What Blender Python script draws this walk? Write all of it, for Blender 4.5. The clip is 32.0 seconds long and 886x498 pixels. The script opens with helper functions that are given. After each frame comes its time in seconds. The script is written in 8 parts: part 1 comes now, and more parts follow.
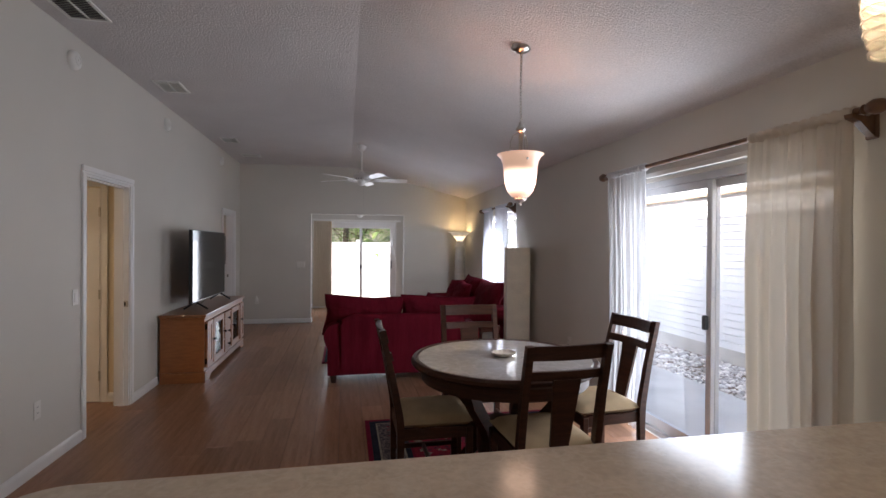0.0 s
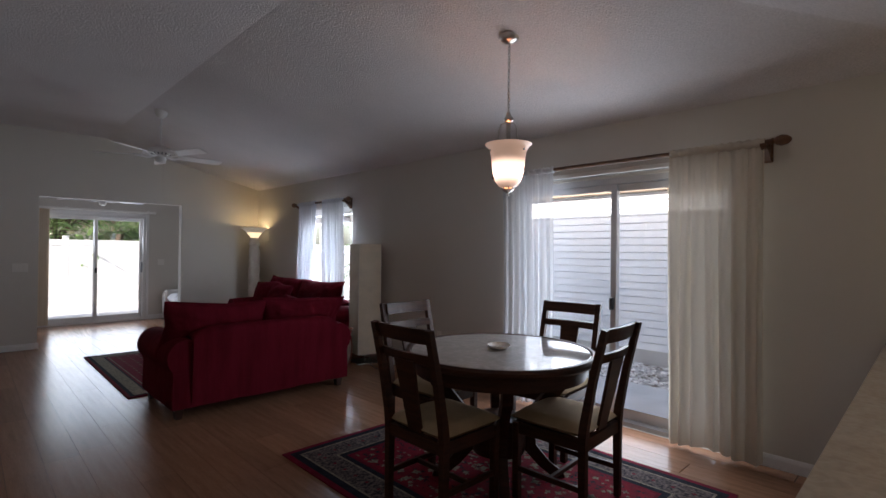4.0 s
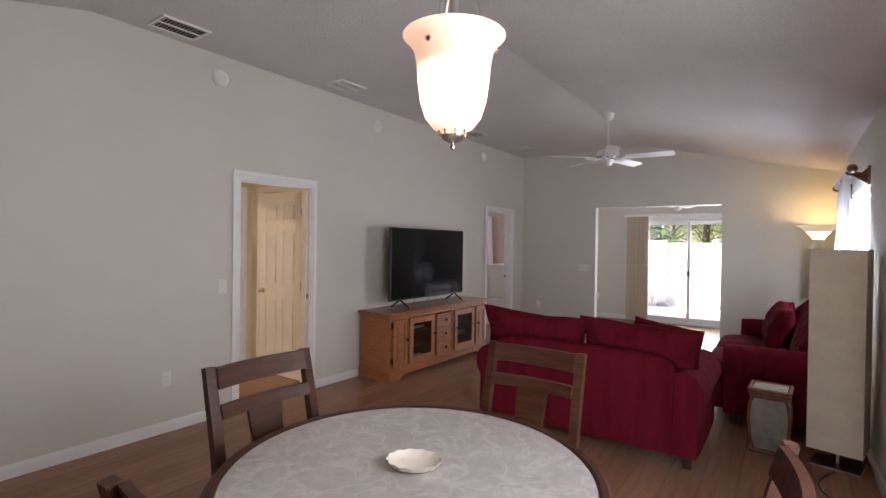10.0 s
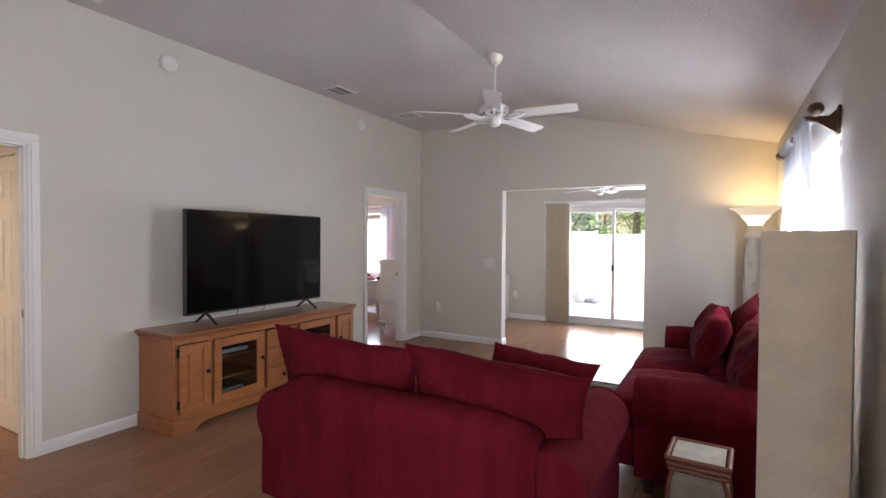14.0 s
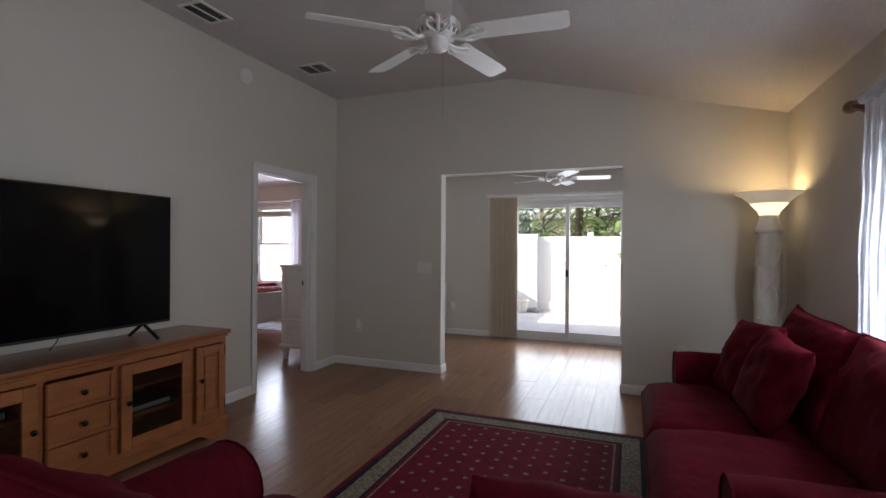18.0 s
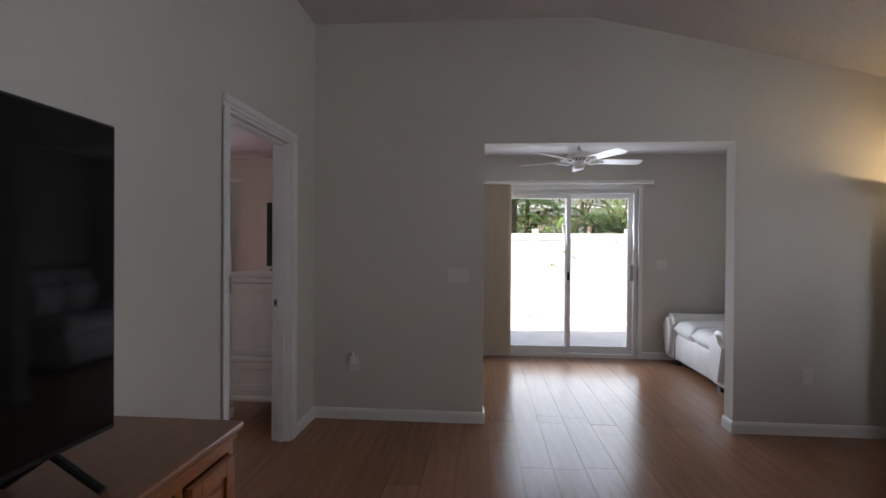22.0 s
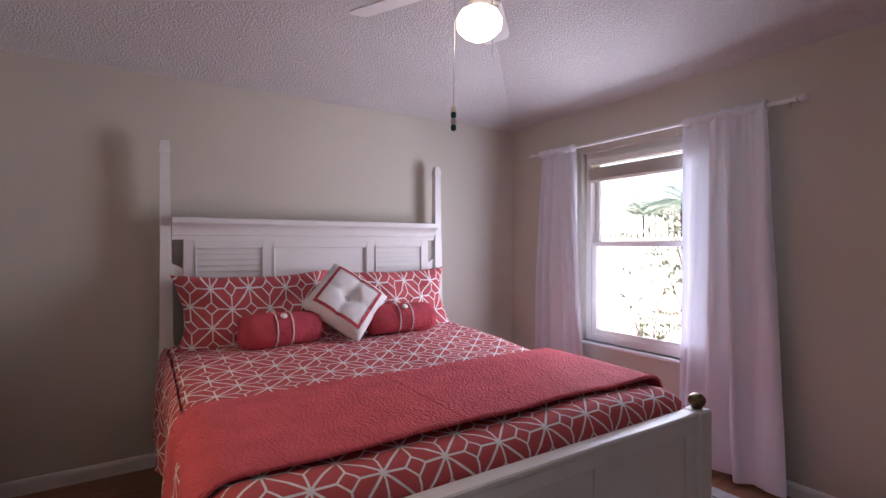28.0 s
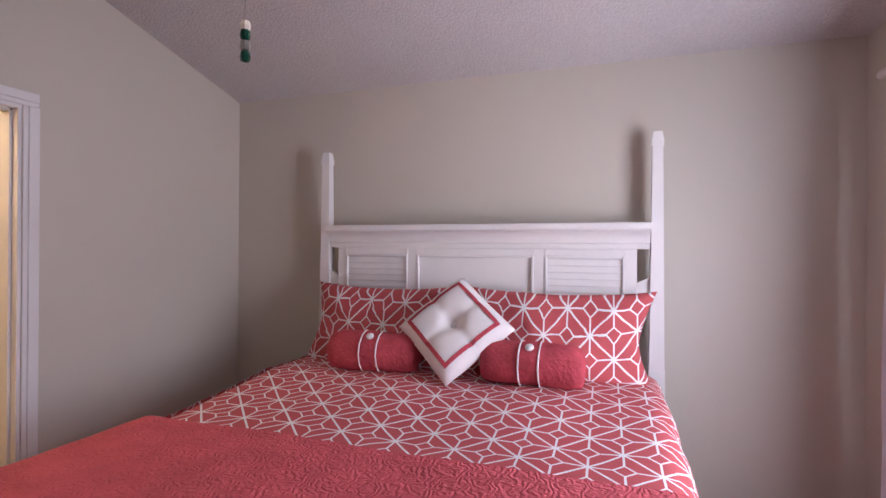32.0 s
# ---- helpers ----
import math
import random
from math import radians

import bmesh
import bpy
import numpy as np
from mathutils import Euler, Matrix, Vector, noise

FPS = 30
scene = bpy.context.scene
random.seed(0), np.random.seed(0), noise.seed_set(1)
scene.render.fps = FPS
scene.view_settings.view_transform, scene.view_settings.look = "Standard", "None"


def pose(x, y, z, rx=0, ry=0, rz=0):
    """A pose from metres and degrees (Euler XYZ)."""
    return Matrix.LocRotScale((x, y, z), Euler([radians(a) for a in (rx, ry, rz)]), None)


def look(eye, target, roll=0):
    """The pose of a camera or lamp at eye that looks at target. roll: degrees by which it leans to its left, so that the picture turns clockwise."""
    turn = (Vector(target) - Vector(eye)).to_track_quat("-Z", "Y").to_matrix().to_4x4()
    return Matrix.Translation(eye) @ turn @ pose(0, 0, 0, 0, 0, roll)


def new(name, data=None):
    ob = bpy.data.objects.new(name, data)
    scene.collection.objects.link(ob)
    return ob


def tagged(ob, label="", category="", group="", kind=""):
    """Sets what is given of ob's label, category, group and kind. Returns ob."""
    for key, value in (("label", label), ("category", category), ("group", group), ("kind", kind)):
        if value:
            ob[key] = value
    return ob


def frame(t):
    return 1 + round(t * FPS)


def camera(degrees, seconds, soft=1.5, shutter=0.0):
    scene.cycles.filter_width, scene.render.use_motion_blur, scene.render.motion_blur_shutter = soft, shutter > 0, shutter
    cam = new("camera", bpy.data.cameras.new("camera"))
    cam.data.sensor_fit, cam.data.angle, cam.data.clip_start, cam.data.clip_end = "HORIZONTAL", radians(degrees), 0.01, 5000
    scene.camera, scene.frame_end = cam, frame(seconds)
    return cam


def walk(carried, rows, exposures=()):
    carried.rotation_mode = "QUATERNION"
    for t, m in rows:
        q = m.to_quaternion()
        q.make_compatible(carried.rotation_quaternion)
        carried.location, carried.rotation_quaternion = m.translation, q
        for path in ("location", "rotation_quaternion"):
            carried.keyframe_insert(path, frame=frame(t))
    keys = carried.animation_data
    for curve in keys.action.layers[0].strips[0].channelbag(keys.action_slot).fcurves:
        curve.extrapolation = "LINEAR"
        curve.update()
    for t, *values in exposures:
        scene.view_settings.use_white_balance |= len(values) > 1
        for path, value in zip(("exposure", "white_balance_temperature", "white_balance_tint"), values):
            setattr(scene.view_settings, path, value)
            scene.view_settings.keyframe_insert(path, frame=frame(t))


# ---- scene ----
cam = camera(84.8, 32.0)
PATH = [
    (0, (0.296, 0.91, 1.5), (0.688, 2.872, 1.488), 0.4),
    (0.5, (-0.03, 0.911, 1.516), (0.575, 2.818, 1.504), 0.3),
    (1, (-0.374, 0.975, 1.509), (0.461, 2.792, 1.502), 0.5),
    (1.5, (-0.713, 1.061, 1.485), (0.348, 2.757, 1.485), 0.4),
    (2, (-1.001, 1.199, 1.472), (0.237, 2.769, 1.478), 0.5),
    (2.5, (-1.199, 1.398, 1.461), (0.159, 2.866, 1.467), 0.5),
    (3, (-1.246, 1.602, 1.438), (0.157, 3.028, 1.443), 0.5),
    (3.5, (-1.204, 1.772, 1.42), (0.201, 3.196, 1.432), 0.6),
    (5.5, (-0.444, 2.641, 1.349), (0.958, 4.067, 1.354), 0.7),
    (6, (-0.126, 2.825, 1.359), (1.242, 4.284, 1.361), 0.8),
    (6.5, (0.244, 2.912, 1.353), (1.461, 4.499, 1.356), 0.9),
    (7, (0.596, 2.922, 1.37), (1.559, 4.675, 1.369), 0.9),
    (7.5, (0.924, 2.935, 1.385), (1.581, 4.824, 1.379), 1.1),
    (8, (1.278, 2.908, 1.394), (1.586, 4.884, 1.384), 1.0),
    (8.5, (1.573, 2.908, 1.408), (1.515, 4.907, 1.393), 0.8),
    (9, (1.836, 2.921, 1.419), (1.414, 4.876, 1.403), 0.7),
    (9.5, (2.068, 2.84, 1.452), (1.276, 4.676, 1.433), 0.8),
    (10, (2.224, 2.721, 1.486), (1.062, 4.349, 1.465), 0.8),
    (10.5, (2.281, 2.681, 1.498), (0.894, 4.122, 1.471), 0.8),
    (11, (2.302, 2.717, 1.495), (0.86, 4.103, 1.467), 0.7),
    (11.5, (2.331, 2.832, 1.485), (0.88, 4.207, 1.451), 0.7),
    (12, (2.341, 3.068, 1.478), (0.949, 4.504, 1.438), 0.7),
    (12.5, (2.318, 3.386, 1.465), (1.116, 4.984, 1.421), 0.7),
    (13, (2.33, 3.739, 1.461), (1.283, 5.443, 1.42), 0.6),
    (13.5, (2.277, 4.122, 1.456), (1.279, 5.855, 1.417), 0.4),
    (14, (2.187, 4.509, 1.438), (1.202, 6.249, 1.4), 0.4),
    (14.5, (2.058, 4.884, 1.409), (1.083, 6.63, 1.376), 0.4),
    (16.5, (1.622, 6.115, 1.317), (0.76, 7.92, 1.295), 0.5),
    (17, (1.58, 6.173, 1.297), (0.73, 7.983, 1.282), 0.5),
    (17.5, (1.573, 6.075, 1.312), (0.735, 7.89, 1.303), 0.4),
    (18, (1.511, 5.865, 1.338), (0.788, 7.73, 1.332), 0.4),
    (18.5, (1.361, 5.638, 1.367), (0.871, 7.577, 1.362), 0.4),
    (19, (1.107, 5.449, 1.391), (0.85, 7.433, 1.392), 0.3),
    (19.5, (0.79, 5.345, 1.41), (0.732, 7.344, 1.412), 0.3),
    (20, (0.491, 5.435, 1.401), (0.538, 7.435, 1.4), 0.7),
    (20.5, (0.223, 5.683, 1.377), (0.278, 7.682, 1.371), 0.7),
    (21, (-0.012, 6.051, 1.353), (0.019, 8.05, 1.343), 0.6),
    (21.5, (-0.218, 6.515, 1.347), (-0.256, 8.515, 1.336), 0.6),
    (22, (-0.372, 6.992, 1.343), (-0.539, 8.985, 1.328), 0.4),
    (22.5, (-0.484, 7.446, 1.346), (-0.864, 9.409, 1.325), 0.4),
    (23, (-0.519, 7.846, 1.338), (-1.122, 9.752, 1.324), 0.3),
    (23.5, (-0.52, 8.264, 1.329), (-1.447, 10.036, 1.319), 0.1),
    (24, (-0.639, 8.641, 1.331), (-1.835, 10.244, 1.323), 0.0),
    (24.5, (-0.797, 8.964, 1.326), (-2.217, 10.372, 1.322), -0.1),
    (25, (-1.05, 9.231, 1.326), (-2.636, 10.45, 1.325), -0.1),
    (25.5, (-1.301, 9.455, 1.329), (-2.979, 10.544, 1.326), -0.2),
    (27.5, (-2.066, 9.812, 1.390), (-3.752, 10.888, 1.376), -0.2),
    (28, (-2.301, 9.944, 1.381), (-3.990, 11.016, 1.363), -0.1),
    (28.5, (-2.550, 10.081, 1.373), (-4.255, 11.126, 1.355), -0.2),
    (29, (-2.815, 10.256, 1.365), (-4.571, 11.214, 1.349), -0.1),
    (29.5, (-3.001, 10.459, 1.365), (-4.818, 11.294, 1.347), -0.0),
    (30, (-3.084, 10.688, 1.352), (-4.976, 11.335, 1.349), -0.1),
    (30.5, (-3.115, 10.949, 1.356), (-5.083, 11.306, 1.350), 0.1),
    (31, (-3.102, 11.218, 1.364), (-5.101, 11.266, 1.357), 0.1),
    (31.5, (-3.036, 11.518, 1.383), (-5.015, 11.230, 1.382), 0.3),
    (32, (-2.988, 11.781, 1.405), (-4.885, 11.149, 1.407), 0.4),
]
EXPOSURES = [(0, 2.4, 6550, 14), (1, 1.9, 6500, 14), (2, 1.75, 6500, 14), (3.5, 1.75, 6400, 13), (6, 1.2, 5850, 11), (8, 1.65, 6150, 11), (9, 1.75, 6300, 12), (10, 2.95, 6700, 14), (11, 3.38, 6700, 14), (12, 3.46, 6700, 14), (13, 3.65, 6650, 14), (14, 3.25, 6650, 13), (16.5, 2.4, 6650, 12), (17, 2.35, 6600, 12), (18, 2.15, 6600, 12), (19, 2.0, 6450, 11), (21, 2.0, 6450, 12), (22.2, 2.0, 6500, 11), (23.2, 2.62, 6500, 11), (24, 2.68, 6500, 12), (24.7, 2.95, 6500, 13), (25.5, 2.75, 6600, 16), (28, 2.17, 6450, 20), (30, 2.2, 6300, 20), (31, 2.17, 6350, 20), (32, 2.35, 6500, 21)]
walk(cam, [(t, look(eye, target, roll)) for t, eye, target, roll in PATH], EXPOSURES)

# ---- world and sun ----
world = bpy.data.worlds.new("sky")
scene.world = world
world.use_nodes = True
wn = world.node_tree
sky = wn.nodes.new("ShaderNodeTexSky")
sky.sky_type, sky.sun_disc = "NISHITA", False
sky.sun_elevation, sky.sun_rotation = radians(29.5), radians(255)
sky.dust_density, sky.air_density = 3.0, 1.0
wn.links.new(sky.outputs[0], wn.nodes["Background"].inputs[0])
wn.nodes["Background"].inputs[1].default_value = 0.135
sun = new("sun", bpy.data.lights.new("sun", "SUN"))
sun.data.energy, sun.data.angle, sun.data.color = 3.6, radians(0.53), (1.0, 0.95, 0.87)
sun.matrix_world = look((0, 0, 20), (26.0, 7.0, 4.8))


def window_light(name, at, toward, w, h, watts, color):
    lamp = new(name, bpy.data.lights.new(name, "AREA"))
    lamp.data.shape, lamp.data.size, lamp.data.size_y = "RECTANGLE", w, h
    lamp.data.energy, lamp.data.color = watts, color
    lamp.matrix_world = look(at, toward)
    return lamp


DAY = (0.82, 0.90, 1.0)
# area lamps added in the openings, boosting the daylight that comes through them
window_light("daylight_side_door", (2.735, 3.86, 1.02), (0, 3.86, 0.98), 1.7, 1.85, 13, DAY)
window_light("daylight_side_window", (2.90, 8.3, 1.30), (0, 8.3, 0.95), 1.2, 1.25, 20, DAY)
window_light("daylight_patio_door", (0.70, 12.95, 1.02), (0.65, 10, 1.6), 1.45, 1.7, 8.0, (0.78, 0.87, 1.0))
window_light("daylight_bedroom", (-4.42, 12.915, 1.33), (-4.42, 10, 1.33), 0.90, 1.20, 8.4, (0.76, 0.83, 1.0))

# ---- plan (metres) ----
WEST, EAST, NORTH, SOUTH = -1.68, 2.72, 10.66, -1.6
BACK = 12.97          # inner face of the rear outside wall
BED_W, BED_S, BED_E, BED_N = -5.815, 9.30, -1.80, 12.964
TOP, EAVE, FLAT_X, FLAT_Y = 3.04, 2.465, 0.38, 4.02
ROOM = 2.44


# ---- materials ----
def mat(name, color, rough=0.5, metal=0.0, var=0.08, scale=6.0, grain=0.0, grain_scale=200.0, bump=0.0, bump_scale=80.0, stretch=(1, 1, 1),
        coat=0.0, second=None, sheen=0.0, rough_var=0.0, per_object=0.0, alpha=1.0):
    m = bpy.data.materials.new(name)
    m.use_nodes = True
    nt = m.node_tree
    b = nt.nodes["Principled BSDF"]
    n, l = nt.nodes, nt.links
    b.inputs["Roughness"].default_value, b.inputs["Metallic"].default_value = rough, metal
    b.inputs["Coat Weight"].default_value = coat
    if rough >= 0.8:
        b.inputs["Specular IOR Level"].default_value = 0.15
    b.inputs["Sheen Weight"].default_value = sheen
    b.inputs["Alpha"].default_value = alpha
    co = n.new("ShaderNodeTexCoord")
    mp = n.new("ShaderNodeMapping")
    mp.inputs["Scale"].default_value = stretch
    l.new(co.outputs["Object"], mp.inputs[0])
    big = n.new("ShaderNodeTexNoise")
    big.inputs["Scale"].default_value, big.inputs["Detail"].default_value = scale, 6
    l.new(mp.outputs[0], big.inputs[0])
    fine = n.new("ShaderNodeTexNoise")
    fine.inputs["Scale"].default_value, fine.inputs["Detail"].default_value = grain_scale, 3
    l.new(mp.outputs[0], fine.inputs[0])
    mix = n.new("ShaderNodeMix")
    mix.data_type = "RGBA"
    two = second if second else tuple(min(1, c * (1 - 2.5 * var)) for c in color)
    mix.inputs[6].default_value, mix.inputs[7].default_value = (*color, 1), (*two, 1)
    ramp = n.new("ShaderNodeMapRange")
    ramp.inputs[1].default_value, ramp.inputs[2].default_value = 0.35, 0.68
    l.new(big.outputs[0], ramp.inputs[0])
    l.new(ramp.outputs[0], mix.inputs[0])
    out = mix.outputs[2]
    if grain:
        g = n.new("ShaderNodeMix")
        g.data_type, g.blend_type = "RGBA", "MULTIPLY"
        g.inputs[0].default_value = grain
        l.new(out, g.inputs[6])
        gr = n.new("ShaderNodeMapRange")
        gr.inputs[1].default_value, gr.inputs[2].default_value, gr.inputs[3].default_value = 0.3, 0.7, 0.35
        l.new(fine.outputs[0], gr.inputs[0])
        l.new(gr.outputs[0], g.inputs[7])
        out = g.outputs[2]
    if per_object:
        info = n.new("ShaderNodeObjectInfo")
        hsv = n.new("ShaderNodeHueSaturation")
        pr = n.new("ShaderNodeMapRange")
        pr.inputs[3].default_value, pr.inputs[4].default_value = 1 - per_object, 1 + per_object
        l.new(info.outputs["Random"], pr.inputs[0])
        l.new(pr.outputs[0], hsv.inputs["Value"])
        l.new(out, hsv.inputs["Color"])
        out = hsv.outputs[0]
    l.new(out, b.inputs["Base Color"])
    if rough_var:
        rr = n.new("ShaderNodeMapRange")
        rr.inputs[3].default_value, rr.inputs[4].default_value = rough - rough_var, rough + rough_var
        l.new(big.outputs[0], rr.inputs[0])
        l.new(rr.outputs[0], b.inputs["Roughness"])
    if bump:
        bn = n.new("ShaderNodeTexNoise")
        bn.inputs["Scale"].default_value, bn.inputs["Detail"].default_value = bump_scale, 4
        l.new(mp.outputs[0], bn.inputs[0])
        bp = n.new("ShaderNodeBump")
        bp.inputs["Strength"].default_value, bp.inputs["Distance"].default_value = bump, 0.01
        l.new(bn.outputs[0], bp.inputs["Height"])
        l.new(bp.outputs[0], b.inputs["Normal"])
    return m


def glow(name, color, strength):
    m = bpy.data.materials.new(name)
    m.use_nodes = True
    b = m.node_tree.nodes["Principled BSDF"]
    b.inputs["Base Color"].default_value = (*color, 1)
    b.inputs["Emission Color"].default_value = (*color, 1)
    b.inputs["Emission Strength"].default_value = strength
    b.inputs["Roughness"].default_value = 0.35
    return m


def painted_glow(name, color, rim, core, z_core, reach):
    """Lit glass: emission painted brightest at z_core, the height of the bulb inside."""
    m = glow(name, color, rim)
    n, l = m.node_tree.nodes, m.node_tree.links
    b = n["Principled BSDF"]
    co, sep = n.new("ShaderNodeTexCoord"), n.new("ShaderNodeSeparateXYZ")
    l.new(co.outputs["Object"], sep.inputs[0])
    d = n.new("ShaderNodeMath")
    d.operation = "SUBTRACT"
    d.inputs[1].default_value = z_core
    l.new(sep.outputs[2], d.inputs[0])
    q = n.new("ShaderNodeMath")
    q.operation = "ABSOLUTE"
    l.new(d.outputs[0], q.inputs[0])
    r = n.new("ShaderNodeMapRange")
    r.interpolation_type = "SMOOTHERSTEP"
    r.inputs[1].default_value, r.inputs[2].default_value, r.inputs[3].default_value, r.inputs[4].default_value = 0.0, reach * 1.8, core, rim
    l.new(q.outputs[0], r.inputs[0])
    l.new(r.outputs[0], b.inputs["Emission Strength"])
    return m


def sheer(name, color, through_part, weave=900.0, lets=0.5):
    """A thin cloth: part of the light goes straight through, part is scattered."""
    m = bpy.data.materials.new(name)
    m.use_nodes = True
    n, l = m.node_tree.nodes, m.node_tree.links
    n.remove(n["Principled BSDF"])
    tr, di, tp = n.new("ShaderNodeBsdfTranslucent"), n.new("ShaderNodeBsdfDiffuse"), n.new("ShaderNodeBsdfTransparent")
    a, b = n.new("ShaderNodeMixShader"), n.new("ShaderNodeMixShader")
    for s in (tr, di):
        s.inputs[0].default_value = (*color, 1)
    a.inputs[0].default_value = 1 - lets
    l.new(tr.outputs[0], a.inputs[1]), l.new(di.outputs[0], a.inputs[2])
    co, w = n.new("ShaderNodeTexCoord"), n.new("ShaderNodeTexNoise")
    w.inputs["Scale"].default_value = weave
    l.new(co.outputs["Object"], w.inputs[0])
    r = n.new("ShaderNodeMapRange")
    r.inputs[3].default_value, r.inputs[4].default_value = max(0, through_part * 0.5), min(1, through_part * 1.5)
    l.new(w.outputs[0], r.inputs[0])
    l.new(r.outputs[0], b.inputs[0])
    l.new(a.outputs[0], b.inputs[1]), l.new(tp.outputs[0], b.inputs[2])
    l.new(b.outputs[0], n["Material Output"].inputs[0])
    return m


def clear(name, color=(1, 1, 1), gloss=0.08):
    """Window glass: mostly clear, a little mirror, more at grazing angles."""
    m = bpy.data.materials.new(name)
    m.use_nodes = True
    n, l = m.node_tree.nodes, m.node_tree.links
    n.remove(n["Principled BSDF"])
    tp, gl, mx, fr = n.new("ShaderNodeBsdfTransparent"), n.new("ShaderNodeBsdfGlossy"), n.new("ShaderNodeMixShader"), n.new("ShaderNodeLayerWeight")
    pw, ad = n.new("ShaderNodeMath"), n.new("ShaderNodeMath")
    pw.operation, pw.inputs[1].default_value = "POWER", 5
    ad.operation, ad.inputs[1].default_value, ad.inputs[2].default_value = "MULTIPLY_ADD", 0.7, 0.04
    tp.inputs[0].default_value = (*color, 1)
    gl.inputs["Roughness"].default_value = 0.02
    fr.inputs[0].default_value = 0.5
    l.new(fr.outputs["Facing"], pw.inputs[0]), l.new(pw.outputs[0], ad.inputs[0])
    l.new(ad.outputs[0], mx.inputs[0]), l.new(tp.outputs[0], mx.inputs[1]), l.new(gl.outputs[0], mx.inputs[2])
    l.new(mx.outputs[0], n["Material Output"].inputs[0])
    return m


def add_veins(m, scale, color, width, weight=0.75):
    """Thin wandering veins, where a warped noise crosses its middle value."""
    n, l = m.node_tree.nodes, m.node_tree.links
    b = n["Principled BSDF"]
    src = b.inputs["Base Color"].links[0].from_socket
    co, nz = n.new("ShaderNodeTexCoord"), n.new("ShaderNodeTexNoise")
    nz.inputs["Scale"].default_value, nz.inputs["Detail"].default_value, nz.inputs["Distortion"].default_value = scale, 7, 0.6
    l.new(co.outputs["Object"], nz.inputs[0])
    d, q, r, mx = n.new("ShaderNodeMath"), n.new("ShaderNodeMath"), n.new("ShaderNodeMapRange"), n.new("ShaderNodeMix")
    d.operation, d.inputs[1].default_value, q.operation = "SUBTRACT", 0.5, "ABSOLUTE"
    l.new(nz.outputs[0], d.inputs[0]), l.new(d.outputs[0], q.inputs[0]), l.new(q.outputs[0], r.inputs[0])
    r.inputs[1].default_value, r.inputs[2].default_value, r.inputs[3].default_value, r.inputs[4].default_value = 0.0, width, weight, 0.0
    mx.data_type = "RGBA"
    mx.inputs[7].default_value = (*color, 1)
    l.new(r.outputs[0], mx.inputs[0]), l.new(src, mx.inputs[6]), l.new(mx.outputs[2], b.inputs["Base Color"])


WALL = mat("wall_paint", (0.62, 0.585, 0.53), 0.75, var=0.015, scale=1.2, bump=0.12, bump_scale=160)
WALL_BED = mat("bedroom_paint", (0.60, 0.55, 0.475), 0.75, var=0.015, scale=1.2, bump=0.12, bump_scale=160)
WALL_HALL = mat("hall_paint", (0.72, 0.62, 0.46), 0.75, var=0.015, scale=1.2, bump=0.1, bump_scale=160)
CEIL = mat("ceiling_knockdown", (0.70, 0.66, 0.65), 0.9, var=0.02, scale=2, grain=0.19, grain_scale=75, bump=1.0, bump_scale=85)
TRIM = mat("trim_white", (0.78, 0.765, 0.75), 0.38, var=0.02, scale=4)
WHITE = mat("white_paint", (0.80, 0.78, 0.76), 0.35, var=0.02, scale=5, bump=0.03, bump_scale=40)
PLASTIC = mat("white_plastic", (0.78, 0.76, 0.72), 0.4, var=0.01)
PLANK = mat("laminate_plank", (0.365, 0.190, 0.114), 0.22, var=0.12, scale=3, grain=0.32, grain_scale=26, stretch=(9, 0.6, 3), second=(0.29, 0.146, 0.083), bump=0.03, bump_scale=60,
            rough_var=0.04, per_object=0.10)
PLANK.node_tree.nodes["Principled BSDF"].inputs["Specular IOR Level"].default_value = 0.21
GROOVE = mat("plank_joint", (0.05, 0.028, 0.018), 0.6)
OAK = mat("honey_oak", (0.375, 0.132, 0.041), 0.36, var=0.10, scale=5, grain=0.2, grain_scale=24, stretch=(1.5, 1.5, 9), bump=0.03, coat=0.15)
OAK_TOP = mat("honey_oak_top", (0.28, 0.108, 0.045), 0.28, var=0.10, scale=5, grain=0.2, grain_scale=24, stretch=(9, 1, 1), bump=0.03, coat=0.25)
MAPLE = mat("maple_cabinet", (0.50, 0.31, 0.15), 0.4, var=0.1, scale=5, grain=0.25, grain_scale=30, stretch=(1, 1, 8))
WALNUT = mat("dark_walnut", (0.075, 0.026, 0.012), 0.44, var=0.18, scale=6, grain=0.45, grain_scale=34, stretch=(1, 1, 8), bump=0.04)
WALNUT.node_tree.nodes["Principled BSDF"].inputs["Specular IOR Level"].default_value = 0.28
ESPRESSO = mat("espresso_foot", (0.05, 0.022, 0.015), 0.35, var=0.1)
RED = mat("red_microsuede", (0.135, 0.009, 0.019), 0.95, var=0.1, scale=4, grain=0.14, grain_scale=30, bump=0.35, bump_scale=9, second=(0.100, 0.006, 0.013), stretch=(3.2, 3.2, 0.45))
RED.node_tree.nodes["Principled BSDF"].inputs["Specular IOR Level"].default_value = 0.06
BEIGE = mat("beige_seat_cloth", (0.47, 0.345, 0.205), 0.85, var=0.06, scale=8, grain=0.2, grain_scale=420, bump=0.1, bump_scale=400)
BLACK = mat("black_plastic", (0.012, 0.012, 0.013), 0.3, var=0.05)
SCREEN = mat("tv_screen", (0.004, 0.004, 0.005), 0.06, var=0.0)
SCREEN.node_tree.nodes["Principled BSDF"].inputs["Specular IOR Level"].default_value = 0.24
KNOB = mat("black_knob", (0.02, 0.018, 0.016), 0.18, metal=0.6, var=0.1)
PLATE = mat("almond_plate", (0.72, 0.69, 0.64), 0.4, var=0.01)
